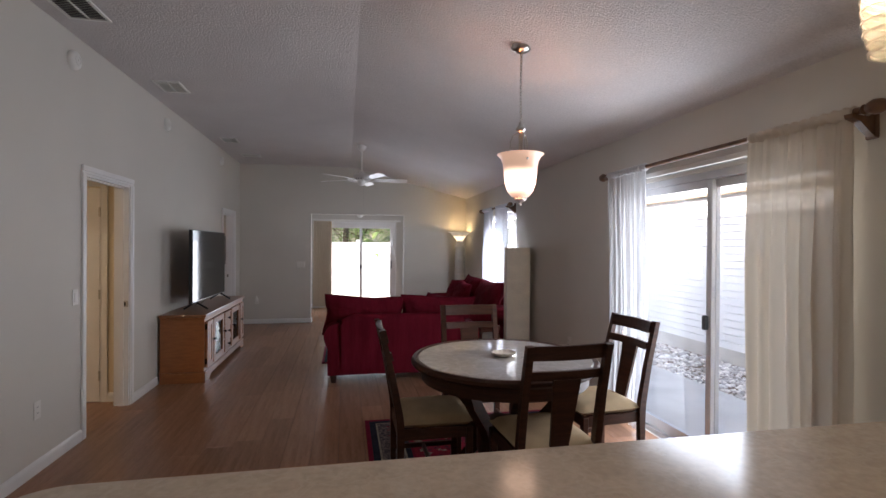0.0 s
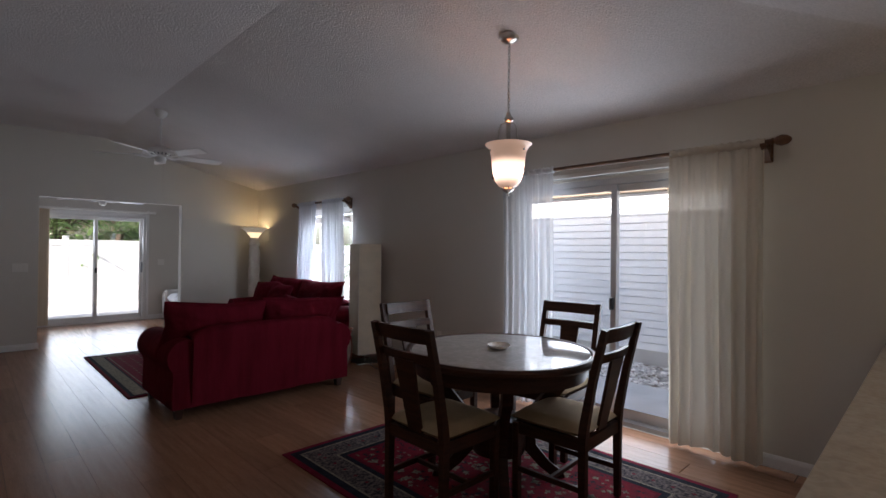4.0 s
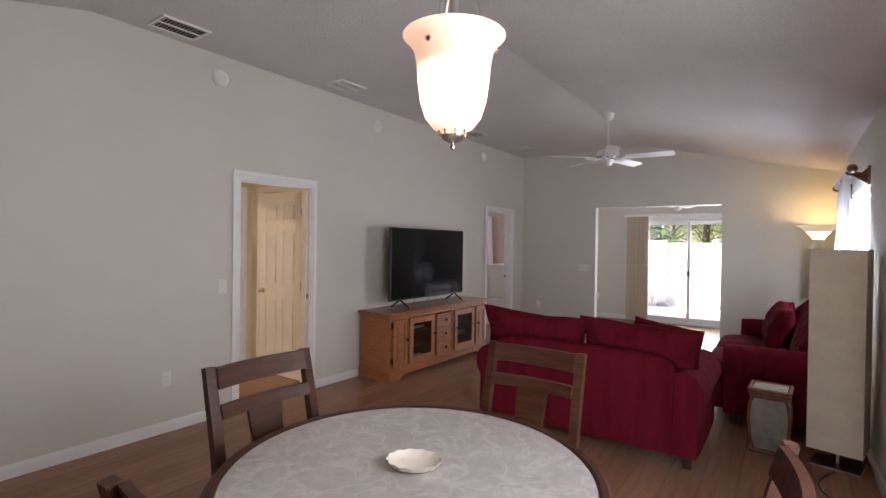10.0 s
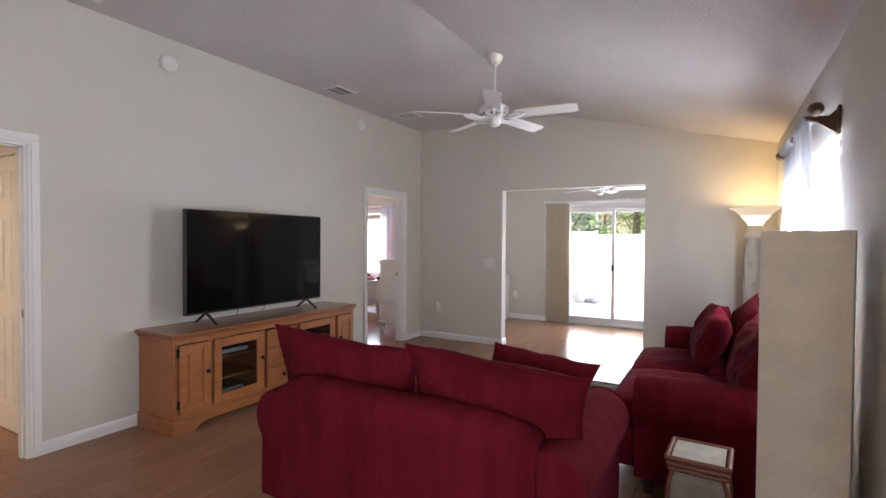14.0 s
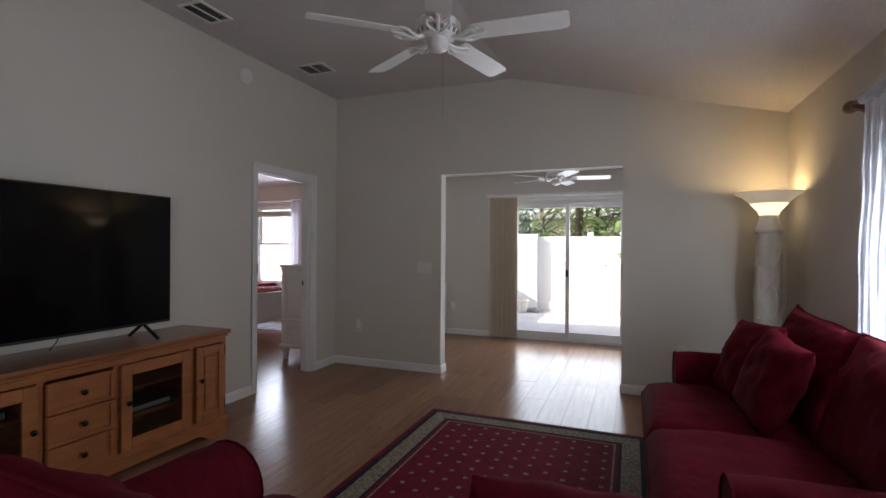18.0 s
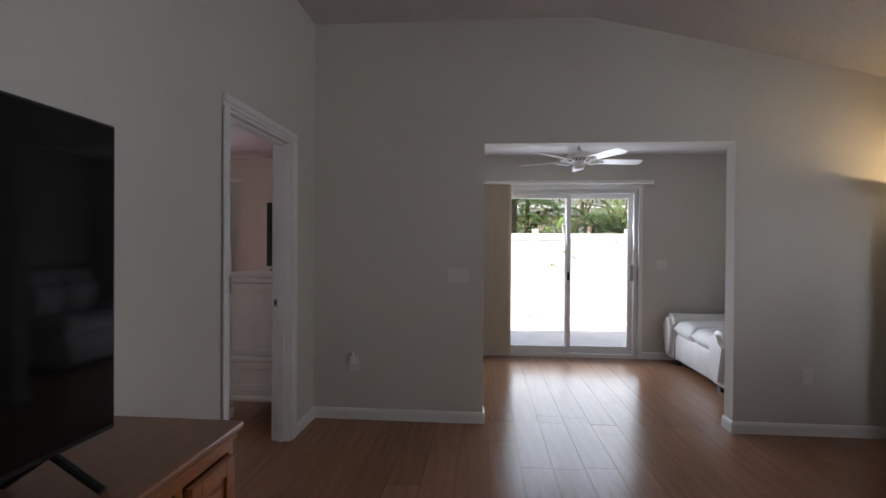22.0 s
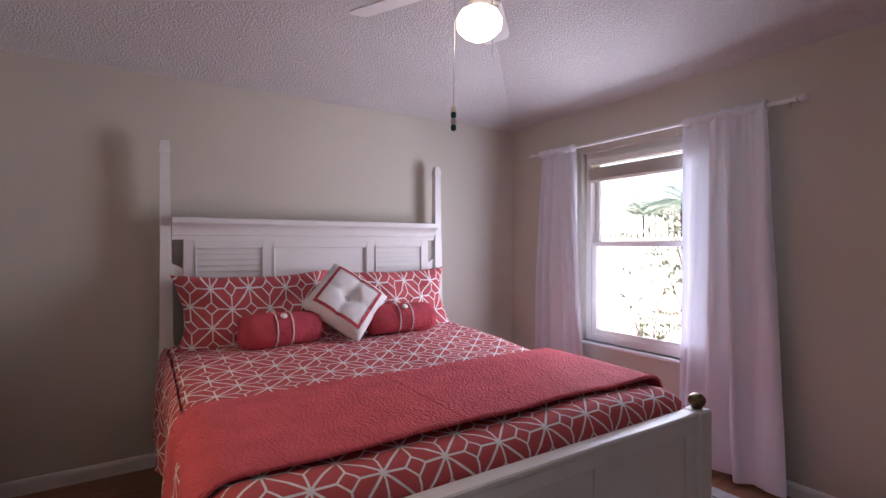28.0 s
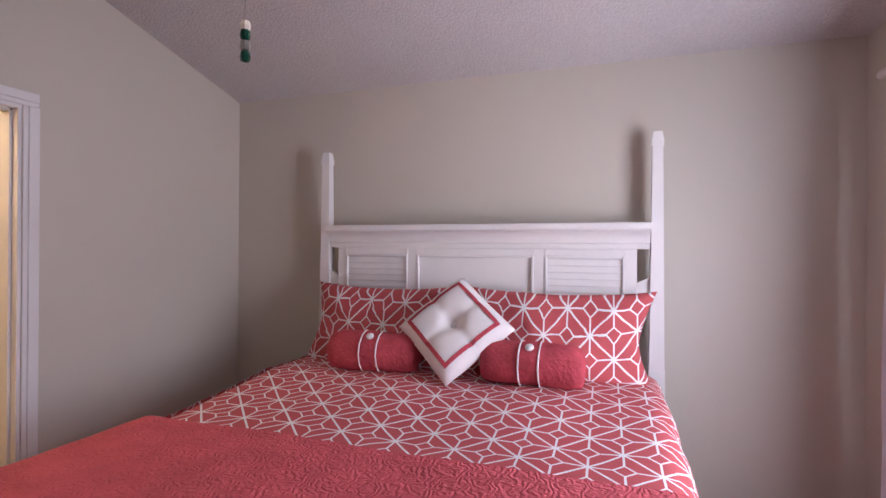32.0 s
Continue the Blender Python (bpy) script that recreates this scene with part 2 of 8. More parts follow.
NICKEL = mat("brushed_nickel", (0.56, 0.53, 0.49), 0.28, metal=1.0, var=0.06, scale=20)
BRASS = mat("old_brass", (0.23, 0.18, 0.10), 0.34, metal=1.0, var=0.2, scale=30)
BRONZE = mat("carved_wood_rod", (0.16, 0.075, 0.035), 0.42, var=0.2, scale=20, bump=0.2, bump_scale=60)
ALU = mat("grey_aluminium", (0.55, 0.55, 0.56), 0.45, metal=0.2, var=0.03)
# aluminium copy with shade put into its colour
ALU_DARK = mat("shaded_aluminium", (0.30, 0.30, 0.31), 0.4, metal=0.4, var=0.05)
GLASS = clear("window_glass")
CAB_GLASS = clear("cabinet_glass", (0.75, 0.78, 0.78))
RIBBED = sheer("swirled_glass", (0.40, 0.36, 0.31), 0.66, weave=60, lets=0.03)
RIB = sheer("glass_rib", (0.58, 0.53, 0.47), 0.52, weave=60, lets=0.04)
COUNTER = mat("beige_laminate_counter", (0.66, 0.55, 0.43), 0.15, var=0.08, scale=11, grain=0.22, grain_scale=46, second=(0.57, 0.465, 0.355), rough_var=0.03)
add_veins(COUNTER, 14.0, (0.66, 0.57, 0.46), 0.05, 0.4)
SHEER = sheer("sheer_white", (0.78, 0.79, 0.81), 0.36, weave=260, lets=0.10)
SHEER_LIVING = sheer("sheer_voile", (0.70, 0.73, 0.80), 0.17, weave=260, lets=0.036)
SHEER_BEIGE = sheer("cream_lined_curtain", (0.62, 0.555, 0.46), 0.03, lets=0.06)
DRAPE = sheer("lilac_white_drape", (0.77, 0.78, 0.84), 0.0, lets=0.078)
PAPER = mat("rice_paper", (0.92, 0.84, 0.69), 0.9, var=0.05, scale=5, grain=0.10, grain_scale=90, stretch=(1, 1, 1.4), bump=0.25, bump_scale=50)
LEATHER = mat("white_leather", (0.74, 0.72, 0.70), 0.4, var=0.05, scale=6, bump=0.15, bump_scale=120)
PLASTER = mat("white_plaster", (0.76, 0.72, 0.64), 0.7, var=0.05, scale=9, bump=0.2, bump_scale=40)
BAR_BULB = glow("bar_bulb", (1.0, 0.80, 0.55), 17.0)
BULB = glow("bulb", (1.0, 0.72, 0.42), 9.0)
FANBULB = glow("fan_globe", (1.0, 0.86, 0.70), 1.7)
TORCH = glow("torchiere_glass", (0.62, 0.52, 0.38), 0.10)
TORCH_BULB = glow("torchiere_bulb", (1.0, 0.77, 0.42), 26.0)
VINYL = mat("white_vinyl_fence", (0.80, 0.79, 0.77), 0.45, var=0.03, scale=2)
CONCRETE = mat("patio_concrete", (0.68, 0.66, 0.63), 0.85, var=0.08, scale=2, grain=0.2, grain_scale=120, bump=0.2, bump_scale=90)
SOIL = mat("mulch_ground", (0.22, 0.16, 0.11), 0.95, var=0.2, scale=8, bump=0.6, bump_scale=30)
LAWN = mat("lawn", (0.08, 0.12, 0.035), 0.9, var=0.2, scale=3, bump=0.5, bump_scale=60)
STONE = mat("white_pebble", (0.55, 0.52, 0.48), 0.7, var=0.2, scale=8, per_object=0.2)
SIDING = mat("white_siding", (0.86, 0.87, 0.88), 0.55, var=0.02, scale=3)
ROOF = mat("roof_shingle", (0.16, 0.15, 0.145), 0.9, var=0.2, scale=12, bump=0.3)
STUCCO = mat("outside_stucco", (0.60, 0.52, 0.44), 0.9, var=0.05, scale=4, bump=0.4, bump_scale=90)
BARK = mat("bark", (0.16, 0.12, 0.09), 0.9, var=0.2, scale=12, bump=0.5, bump_scale=40)
LEAF = sheer("leaf_green", (0.15, 0.23, 0.10), 0.0, lets=0.5)
LEAF_2 = sheer("leaf_yellow_green", (0.24, 0.33, 0.13), 0.0, lets=0.5)
# palm green paled to imitate outdoor glare; also a pale shrub's own green
LEAF_PALE = sheer("pale_palm", (0.30, 0.39, 0.33), 0.0, lets=0.45)
LEAF_THIN = sheer("thin_leaf", (0.13, 0.165, 0.10), 0.0, lets=0.35)
GUTTER = mat("tan_gutter", (0.38, 0.29, 0.21), 0.5, var=0.03)
ROOF_WHITE = mat("white_metal_roof", (0.78, 0.77, 0.75), 0.5, var=0.03)
CERAMIC = mat("shell_ceramic", (0.76, 0.68, 0.58), 0.3, var=0.05, scale=20)
PILLOW_WHITE = mat("white_cotton", (0.80, 0.77, 0.75), 0.9, var=0.03, scale=10, bump=0.15, bump_scale=300)
CORAL = mat("coral_cotton", (0.56, 0.085, 0.108), 0.85, var=0.12, scale=14, bump=0.8, bump_scale=55)
QUILT = mat("coral_quilt", (0.68, 0.125, 0.145), 0.85, var=0.06, scale=8, bump=0.9, bump_scale=38)
qn, ql = QUILT.node_tree.nodes, QUILT.node_tree.links
qc, qw, qb = qn.new("ShaderNodeTexCoord"), qn.new("ShaderNodeTexWave"), qn.new("ShaderNodeBump")
qw.wave_type = "RINGS"
qw.inputs["Scale"].default_value, qw.inputs["Distortion"].default_value, qw.inputs["Detail"].default_value, qw.inputs["Detail Scale"].default_value = 13.0, 20.0, 3.0, 1.2
qb.inputs["Strength"].default_value, qb.inputs["Distance"].default_value = 0.55, 0.008
ql.new(qc.outputs["Object"], qw.inputs[0]), ql.new(qw.outputs[1], qb.inputs["Height"]), ql.new(qb.outputs[0], qn["Principled BSDF"].inputs["Normal"])
TILE_FLOOR = mat("beige_tile", (0.58, 0.48, 0.35), 0.35, var=0.08, scale=5)
GREEN_BEAD = mat("green_bead", (0.005, 0.06, 0.035), 0.1, var=0.1)
VANE_CLOTH = sheer("blind_vane_cloth", (0.82, 0.72, 0.58), 0.0, lets=0.15)
VANE = mat("blind_vane", (0.62, 0.56, 0.48), 0.6, var=0.04)
BATH_WHITE = mat("porcelain", (0.80, 0.76, 0.68), 0.2, var=0.01)


# ---- building blocks ----
def thing(name, label, category, group="", at=(0, 0, 0), turn=0.0, kind=""):
    ob = new(name)
    ob.empty_display_size = 0.1
    ob.matrix_basis = pose(*at, 0, 0, turn)
    return tagged(ob, label, category, group, kind)


def finish(bm, name, material, smooth=None):
    bmesh.ops.recalc_face_normals(bm, faces=bm.faces)
    me = bpy.data.meshes.new(name)
    bm.to_mesh(me)
    bm.free()
    for m in material if isinstance(material, (list, tuple)) else (material,):
        me.materials.append(m)
    if smooth:
        me.shade_smooth()
        me.set_sharp_from_angle(angle=radians(smooth))
    return me


def part(name, bm, material, parent, label="", smooth=None):
    ob = new(name, finish(bm, name, material, smooth))
    ob.parent = parent
    return tagged(ob, label)


def solid(name, bm, material, label="", category="", kind="structure", smooth=None, group=""):
    return tagged(new(name, finish(bm, name, material, smooth)), label, category, group, kind)


def box(bm, x0, x1, y0, y1, z0, z1, bevel=0.0, seg=1, m=None):
    made = bmesh.ops.create_cube(bm, size=1)["verts"]
    bmesh.ops.scale(bm, vec=(x1 - x0, y1 - y0, z1 - z0), verts=made)
    bmesh.ops.translate(bm, vec=((x0 + x1) / 2, (y0 + y1) / 2, (z0 + z1) / 2), verts=made)
    if bevel:
        edges = list({e for v in made for e in v.link_edges})
        made = [v for v in bmesh.ops.bevel(bm, geom=edges, offset=bevel, segments=seg, affect="EDGES", profile=0.5)["verts"]]
    if m is not None:
        bmesh.ops.transform(bm, matrix=m, verts=made)
    return made


def bx(*a, **k):
    bm = bmesh.new()
    box(bm, *a, **k)
    return bm


def lathe(bm, profile, seg=24, at=(0, 0, 0), m=None):
    rings = []
    for r, z in profile:
        if r < 1e-5:
            rings.append([bm.verts.new((0, 0, z))])
        else:
            rings.append([bm.verts.new((r * math.cos(2 * math.pi * i / seg), r * math.sin(2 * math.pi * i / seg), z)) for i in range(seg)])
    for a, b in zip(rings, rings[1:]):
        for i in range(seg):
            j = (i + 1) % seg
            if len(a) == 1 and len(b) == 1:
                continue
            if len(a) == 1:
                bm.faces.new((a[0], b[i], b[j]))
            elif len(b) == 1:
                bm.faces.new((a[i], a[j], b[0]))
            else:
                bm.faces.new((a[i], a[j], b[j], b[i]))
    verts = [v for r in rings for v in r]
    if m is not None:
        bmesh.ops.transform(bm, matrix=m, verts=verts)
    bmesh.ops.translate(bm, vec=at, verts=verts)
    return verts


def lt(profile, seg=24, at=(0, 0, 0), m=None):
    bm = bmesh.new()
    lathe(bm, profile, seg, at, m)
    return bm


def tube(bm, pts, r, seg=8, closed=False):
    pts = [Vector(p) for p in pts]
    radii = r if isinstance(r, (list, tuple)) else [r] * len(pts)
    rings, side = [], None
    for i, p in enumerate(pts):
        d = (pts[min(i + 1, len(pts) - 1)] - pts[max(i - 1, 0)]).normalized()
        if side is None:
            side = d.cross(Vector((0, 0, 1)) if abs(d.z) < 0.9 else Vector((1, 0, 0))).normalized()
        side = (side - d * side.dot(d)).normalized()
        up = d.cross(side)
        rings.append([bm.verts.new(p + radii[i] * (math.cos(2 * math.pi * k / seg) * side + math.sin(2 * math.pi * k / seg) * up)) for k in range(seg)])
    for a, b in zip(rings, rings[1:]):
        for k in range(seg):
            bm.faces.new((a[k], a[(k + 1) % seg], b[(k + 1) % seg], b[k]))
    bm.faces.new(rings[0][::-1]), bm.faces.new(rings[-1])
    return [v for q in rings for v in q]


def tb(pts, r, seg=8):
    bm = bmesh.new()
    tube(bm, pts, r, seg)
    return bm


def prism(bm, outline, d0, d1, axis="y"):
    """An outline of (a, b) drawn out between d0 and d1 along an axis."""
    put = {"x": lambda a, b, d: (d, a, b), "y": lambda a, b, d: (a, d, b), "z": lambda a, b, d: (a, b, d)}[axis]
    lo, hi = [bm.verts.new(put(a, b, d0)) for a, b in outline], [bm.verts.new(put(a, b, d1)) for a, b in outline]
    bm.faces.new(lo), bm.faces.new(hi[::-1])
    n = len(outline)
    for i in range(n):
        bm.faces.new((lo[i], lo[(i + 1) % n], hi[(i + 1) % n], hi[i]))
    return lo + hi


def seam_waver(u, v, seed, much):
    return much * noise.noise(Vector((u * 1.7 + seed, v * 1.7, 3 + seed))), much * noise.noise(Vector((u * 1.7, v * 1.7 - seed, 9 + seed)))


def cushion(bm, w, d, h, m=None, nx=14, ny=12, pinch=0.55, lump=0.012, seed=0.0, corner=0.0, dome=3.2, waver=0.0, folds=0.0):
    """A stuffed cushion of w by d, h thick in the middle, seams round its edge; corner draws the corners out into points."""
    verts = []
    for side in (1, -1):
        grid = []
        for j in range(ny + 1):
            row = []
            for i in range(nx + 1):
                u, v = 2 * i / nx - 1, 2 * j / ny - 1
                e = (max(0, 1 - abs(u) ** dome) * max(0, 1 - abs(v) ** dome)) ** pinch
                bow = 1 - corner * (1 - abs(v) ** 1.5) * 0.5
                bow2 = 1 - corner * (1 - abs(u) ** 1.5) * 0.5
                n = noise.noise(Vector((u * 2.2 + seed, v * 2.2 - seed, side + seed)))
                rim = max(abs(u), abs(v))
                f = folds * (abs(noise.noise(Vector((u * 6 + seed, v * 6, side * 2 + seed)))) - 0.25) * (0.35 + rim)
                z = side * h / 2 * e + (lump * n + f) * e * side
                wx, wy = seam_waver(u, v, seed, waver)
                row.append(bm.verts.new((u * w / 2 * bow + wx, v * d / 2 * bow2 + wy, z)))
            grid.append(row)
        for j in range(ny):
            for i in range(nx):
                q = (grid[j][i], grid[j][i + 1], grid[j + 1][i + 1], grid[j + 1][i])
                bm.faces.new(q if side > 0 else q[::-1])
        verts += [v for r in grid for v in r]
    bmesh.ops.remove_doubles(bm, verts=verts, dist=1e-4)
    verts = list(bm.verts)
    if m is not None:
        bmesh.ops.transform(bm, matrix=m, verts=verts)
    return verts


def cu(*a, **k):
    bm = bmesh.new()
    cushion(bm, *a, **k)
    return bm


def wall_mesh(axis, c0, c1, a0, a1, z0, z1, holes=()):
    """A wall between c0 and c1 across its axis, from a0 to a1 along it, with holes (a, a, z, z)."""
    bm = bmesh.new()
    def blk(p, q, r, s):
        if q - p > 1e-4 and s - r > 1e-4:
            box(bm, *((c0, c1, p, q) if axis == "x" else (p, q, c0, c1)), r, s)
    at = a0
    for h0, h1, l0, l1 in sorted(holes):
        blk(at, h0, z0, z1), blk(h0, h1, z0, l0), blk(h0, h1, l1, z1)
        at = h1
    blk(at, a1, z0, z1)
    return bm

# ---- structure ----
OUT_E, OUT_N = EAST + 0.2, BACK + 0.2
SLIDE_E = (2.92, 4.80, 0.0, 2.03)
WIN_E = (7.62, 8.98, 0.62, 2.02)
DOOR_1, DOOR_2 = (5.125, 5.91, 0.0, 2.04), (9.38, 10.21, 0.0, 2.04)
SLIDE_N = (-0.16, 1.47, 0.0, 2.03)
WIN_B = (-4.985, -3.865, 0.62, 2.10)
OPENING = (-0.37, 1.435, 0.0, 2.11)
CLOSET = (-4.455, -3.66, 0.0, 2.04)

solid("wall_east", wall_mesh("x", EAST, OUT_E, SOUTH - 0.15, OUT_N, -0.15, 3.15, [SLIDE_E, WIN_E]), WALL, "greige painted wall with a sliding door and window", "wall")
solid("wall_west", wall_mesh("x", BED_E, WEST, SOUTH - 0.15, BACK, 0, 3.15, [DOOR_1, DOOR_2]), WALL, "greige painted wall with two cased doorways", "wall")
solid("wall_north", wall_mesh("y", NORTH, NORTH + 0.13, WEST, EAST, 0, 3.15, [OPENING]), WALL, "greige painted gable wall with a wide opening", "wall")
solid("wall_south", wall_mesh("y", SOUTH - 0.15, SOUTH, WEST, EAST, 0, 3.15), WALL, "plain greige painted kitchen wall", "wall")
solid("wall_rear", wall_mesh("y", BACK, OUT_N, BED_W - 0.15, EAST, -0.15, 2.9, [SLIDE_N, WIN_B]), WALL, "painted rear wall with glass door and bedroom window", "wall")
solid("wall_bed_west", wall_mesh("x", BED_W - 0.15, BED_W, BED_S - 0.12, BACK, 0, 3.1), WALL_BED, "taupe painted bedroom wall behind the bed", "wall")
solid("wall_bed_south", wall_mesh("y", BED_S - 0.12, BED_S, BED_W, BED_E, 0, 3.1, [CLOSET]), WALL_BED, "taupe painted bedroom wall with a lit doorway", "wall")
solid("wall_bed_lining", wall_mesh("y", BED_N, BACK, BED_W, BED_E, 0, ROOM, [WIN_B]), WALL_BED, "taupe painted bedroom window wall", "wall")
solid("wall_bed_east_lining", wall_mesh("x", BED_E - 0.006, BED_E, BED_S, BED_N, 0, 3.05, [DOOR_2]), WALL_BED, "taupe painted bedroom wall beside the doorway", "wall")

bm = bmesh.new()
FE, FS = EAST + 0.05, FLAT_Y - (TOP - EAVE) / 0.245
P = lambda x, y, z: bm.verts.new((x, y, z))
for up in (0, 0.1):
    a, b, c, d = P(WEST - 0.05, FLAT_Y, TOP + up), P(FLAT_X, FLAT_Y, TOP + up), P(FLAT_X, NORTH + 0.05, TOP + up), P(WEST - 0.05, NORTH + 0.05, TOP + up)
    e, f = P(FE, FS, EAVE + up), P(FE, NORTH + 0.05, EAVE + up)
    g, h, i = P(WEST - 0.05, FS, EAVE + up), P(WEST - 0.05, SOUTH, EAVE + up), P(FE, SOUTH, EAVE + up)
    bm.faces.new((a, b, c, d)), bm.faces.new((b, e, f, c)), bm.faces.new((a, g, e, b)), bm.faces.new((g, h, i, e))
solid("ceiling_living", bm, CEIL, "white knockdown textured vaulted ceiling", "ceiling")
solid("ceiling_sunroom", bx(WEST, EAST, NORTH + 0.13, BACK, ROOM, ROOM + 0.1), CEIL, "white textured flat ceiling of the sunroom", "ceiling")
bm = bmesh.new()
BX, BY = BED_W + (TOP - ROOM) / 0.255, BED_N - (TOP - ROOM) / 0.255
for up in (0, 0.1):
    nw, ne, sw = P(BED_W, BED_N, ROOM + up), P(BED_E, BED_N, ROOM + up), P(BED_W, BED_S, ROOM + up)
    c, e, s, se = P(BX, BY, TOP + up), P(BED_E, BY, TOP + up), P(BX, BED_S, TOP + up), P(BED_E, BED_S, TOP + up)
    bm.faces.new((nw, c, e, ne)), bm.faces.new((nw, sw, s, c)), bm.faces.new((c, s, se, e))
solid("ceiling_bedroom", bm, CEIL, "white textured vaulted bedroom ceiling", "ceiling")

# hall, bathroom and closet behind the doorways
solid("wall_hall_north", wall_mesh("y", 6.05, 6.17, -2.90, BED_E, 0, 2.7, [(-2.72, -1.98, 0.0, 2.04)]), WALL_HALL, "cream painted hall wall with a closet door", "wall")
solid("wall_bath_north", wall_mesh("y", 6.40, 6.52, -6.2, -2.90, 0, 2.7), WALL_HALL, "plain cream painted bathroom wall", "wall")
solid("wall_hall_west", wall_mesh("x", -3.02, -2.90, 3.2, 6.40, 0, 2.7, [(5.12, 5.91, 0.0, 2.04)]), WALL_HALL, "cream painted hall wall with a bathroom doorway", "wall")
solid("wall_hall_south", wall_mesh("y", 3.08, 3.2, -6.2, BED_E, 0, 2.7), WALL_HALL, "plain cream painted wall", "wall")
solid("wall_bath_west", wall_mesh("x", -6.32, -6.2, 3.08, 6.52, 0, 2.7), WALL_HALL, "plain cream painted bathroom wall", "wall")
solid("wall_closet_back", wall_mesh("y", 7.9, 8.02, -4.8, -3.0, 0, 2.7), WALL_HALL, "plain cream painted wall", "wall")
solid("wall_closet_west", wall_mesh("x", -4.8, -4.68, 8.02, BED_S - 0.12, 0, 2.7), WALL_HALL, "plain cream painted wall", "wall")
solid("wall_closet_east", wall_mesh("x", -3.12, -3.0, 8.02, BED_S - 0.12, 0, 2.7), WALL_HALL, "plain cream painted wall", "wall")
solid("ceiling_hall", bx(-6.2, BED_E, 3.2, 6.40, ROOM, ROOM + 0.1), CEIL, "white textured hall ceiling", "ceiling")
solid("ceiling_closet", bx(-4.68, -3.12, 8.02, BED_S - 0.12, ROOM, ROOM + 0.1), CEIL, "white textured bathroom ceiling", "ceiling")

# ground outside: one sheet with a hole under the house is not needed, it lies below the slab
bm = bmesh.new()
box(bm, -400, 400, -400, 400, -0.6, -0.22)
solid("ground", bm, LAWN, "grass lawn reaching the horizon", "lawn")
solid("slab", bx(-6.4, EAST + 0.2, SOUTH - 0.15, OUT_N, -0.21, -0.012), CONCRETE, "concrete house slab under the floor", "slab")


def casing(name, axis, face, out, a0, a1, top, label):
    """A door's casing with a stepped profile on one face of a wall; out: the way it stands proud."""
    t = tagged(new(name), label, "door casing", kind="structure")
    for n, p, q, z0, z1 in (("casing_leg", a0 - 0.062, a0 + 0.003, 0, top), ("casing_leg", a1 - 0.003, a1 + 0.062, 0, top), ("casing_head", a0 - 0.062, a1 + 0.062, top, top + 0.062)):
        b = bmesh.new()
        for d, ins in ((0.011, 0.0), (0.018, 0.014)):
            lo, hi = sorted((face, face + out * d))
            pp, qq, zz0, zz1 = p, q, z0, z1
            if ins:
                if n == "casing_leg":
                    if p < a0:
                        qq = q - 0.02
                    else:
                        pp = p + 0.02
                else:
                    zz0, pp, qq = z0 + 0.02, p + 0.002, q - 0.002
            box(b, *((lo, hi, pp, qq) if axis == "x" else (pp, qq, lo, hi)), zz0, zz1, bevel=0.003)
        part(n, b, TRIM, t)
    return t


def jamb(name, axis, c0, c1, a0, a1, top, label):
    t = tagged(new(name), label, "door frame", kind="structure")
    for p, q, z0, z1, n in ((a0, a0 + 0.018, 0, top, "jamb"), (a1 - 0.018, a1, 0, top, "jamb"), (a0 + 0.018, a1 - 0.018, top - 0.018, top, "head_jamb")):
        part(n, bx(*((c0, c1, p, q) if axis == "x" else (p, q, c0, c1)), z0, z1), TRIM, t)
        mid = (c0 + c1) / 2
        s0, s1, t0, t1 = (mid - 0.02, mid + 0.02, p, q)
        if n == "jamb":
            t0, t1 = (q, q + 0.011) if p == a0 else (p - 0.011, p)
            part("stop", bx(*((s0, s1, t0, t1) if axis == "x" else (t0, t1, s0, s1)), z0, z1 - 0.018), TRIM, t)
        else:
            part("stop", bx(*((s0, s1, p, q) if axis == "x" else (p, q, s0, s1)), z0 - 0.011, z0), TRIM, t)
    return t


for nm, d, lab in (("door_1_casing", DOOR_1, "white profiled casing round the hall doorway"), ("door_2_casing", DOOR_2, "white profiled casing round the bedroom doorway")):
    casing(nm, "x", WEST, 1, d[0], d[1], d[3], lab)
    casing(nm + "_inside", "x", BED_E - (0.006 if d is DOOR_2 else 0), -1, d[0], d[1], d[3], lab)
    jamb(nm.replace("casing", "jamb"), "x", BED_E, WEST, d[0], d[1], d[3], "white painted door frame")
casing("bath_door_casing", "x", -2.90, 1, 5.12, 5.91, 2.04, "white profiled casing round the bathroom doorway")
jamb("bath_door_jamb", "x", -3.02, -2.90, 5.12, 5.91, 2.04, "white painted door frame")
casing("hall_closet_casing", "y", 6.05, -1, -2.72, -1.98, 2.04, "white profiled casing round the closet door")
casing("closet_casing", "y", BED_S, 1, CLOSET[0], CLOSET[1], 2.04, "white casing round the lit doorway")
jamb("closet_jamb", "y", BED_S - 0.12, BED_S, CLOSET[0], CLOSET[1], 2.04, "white painted door frame")


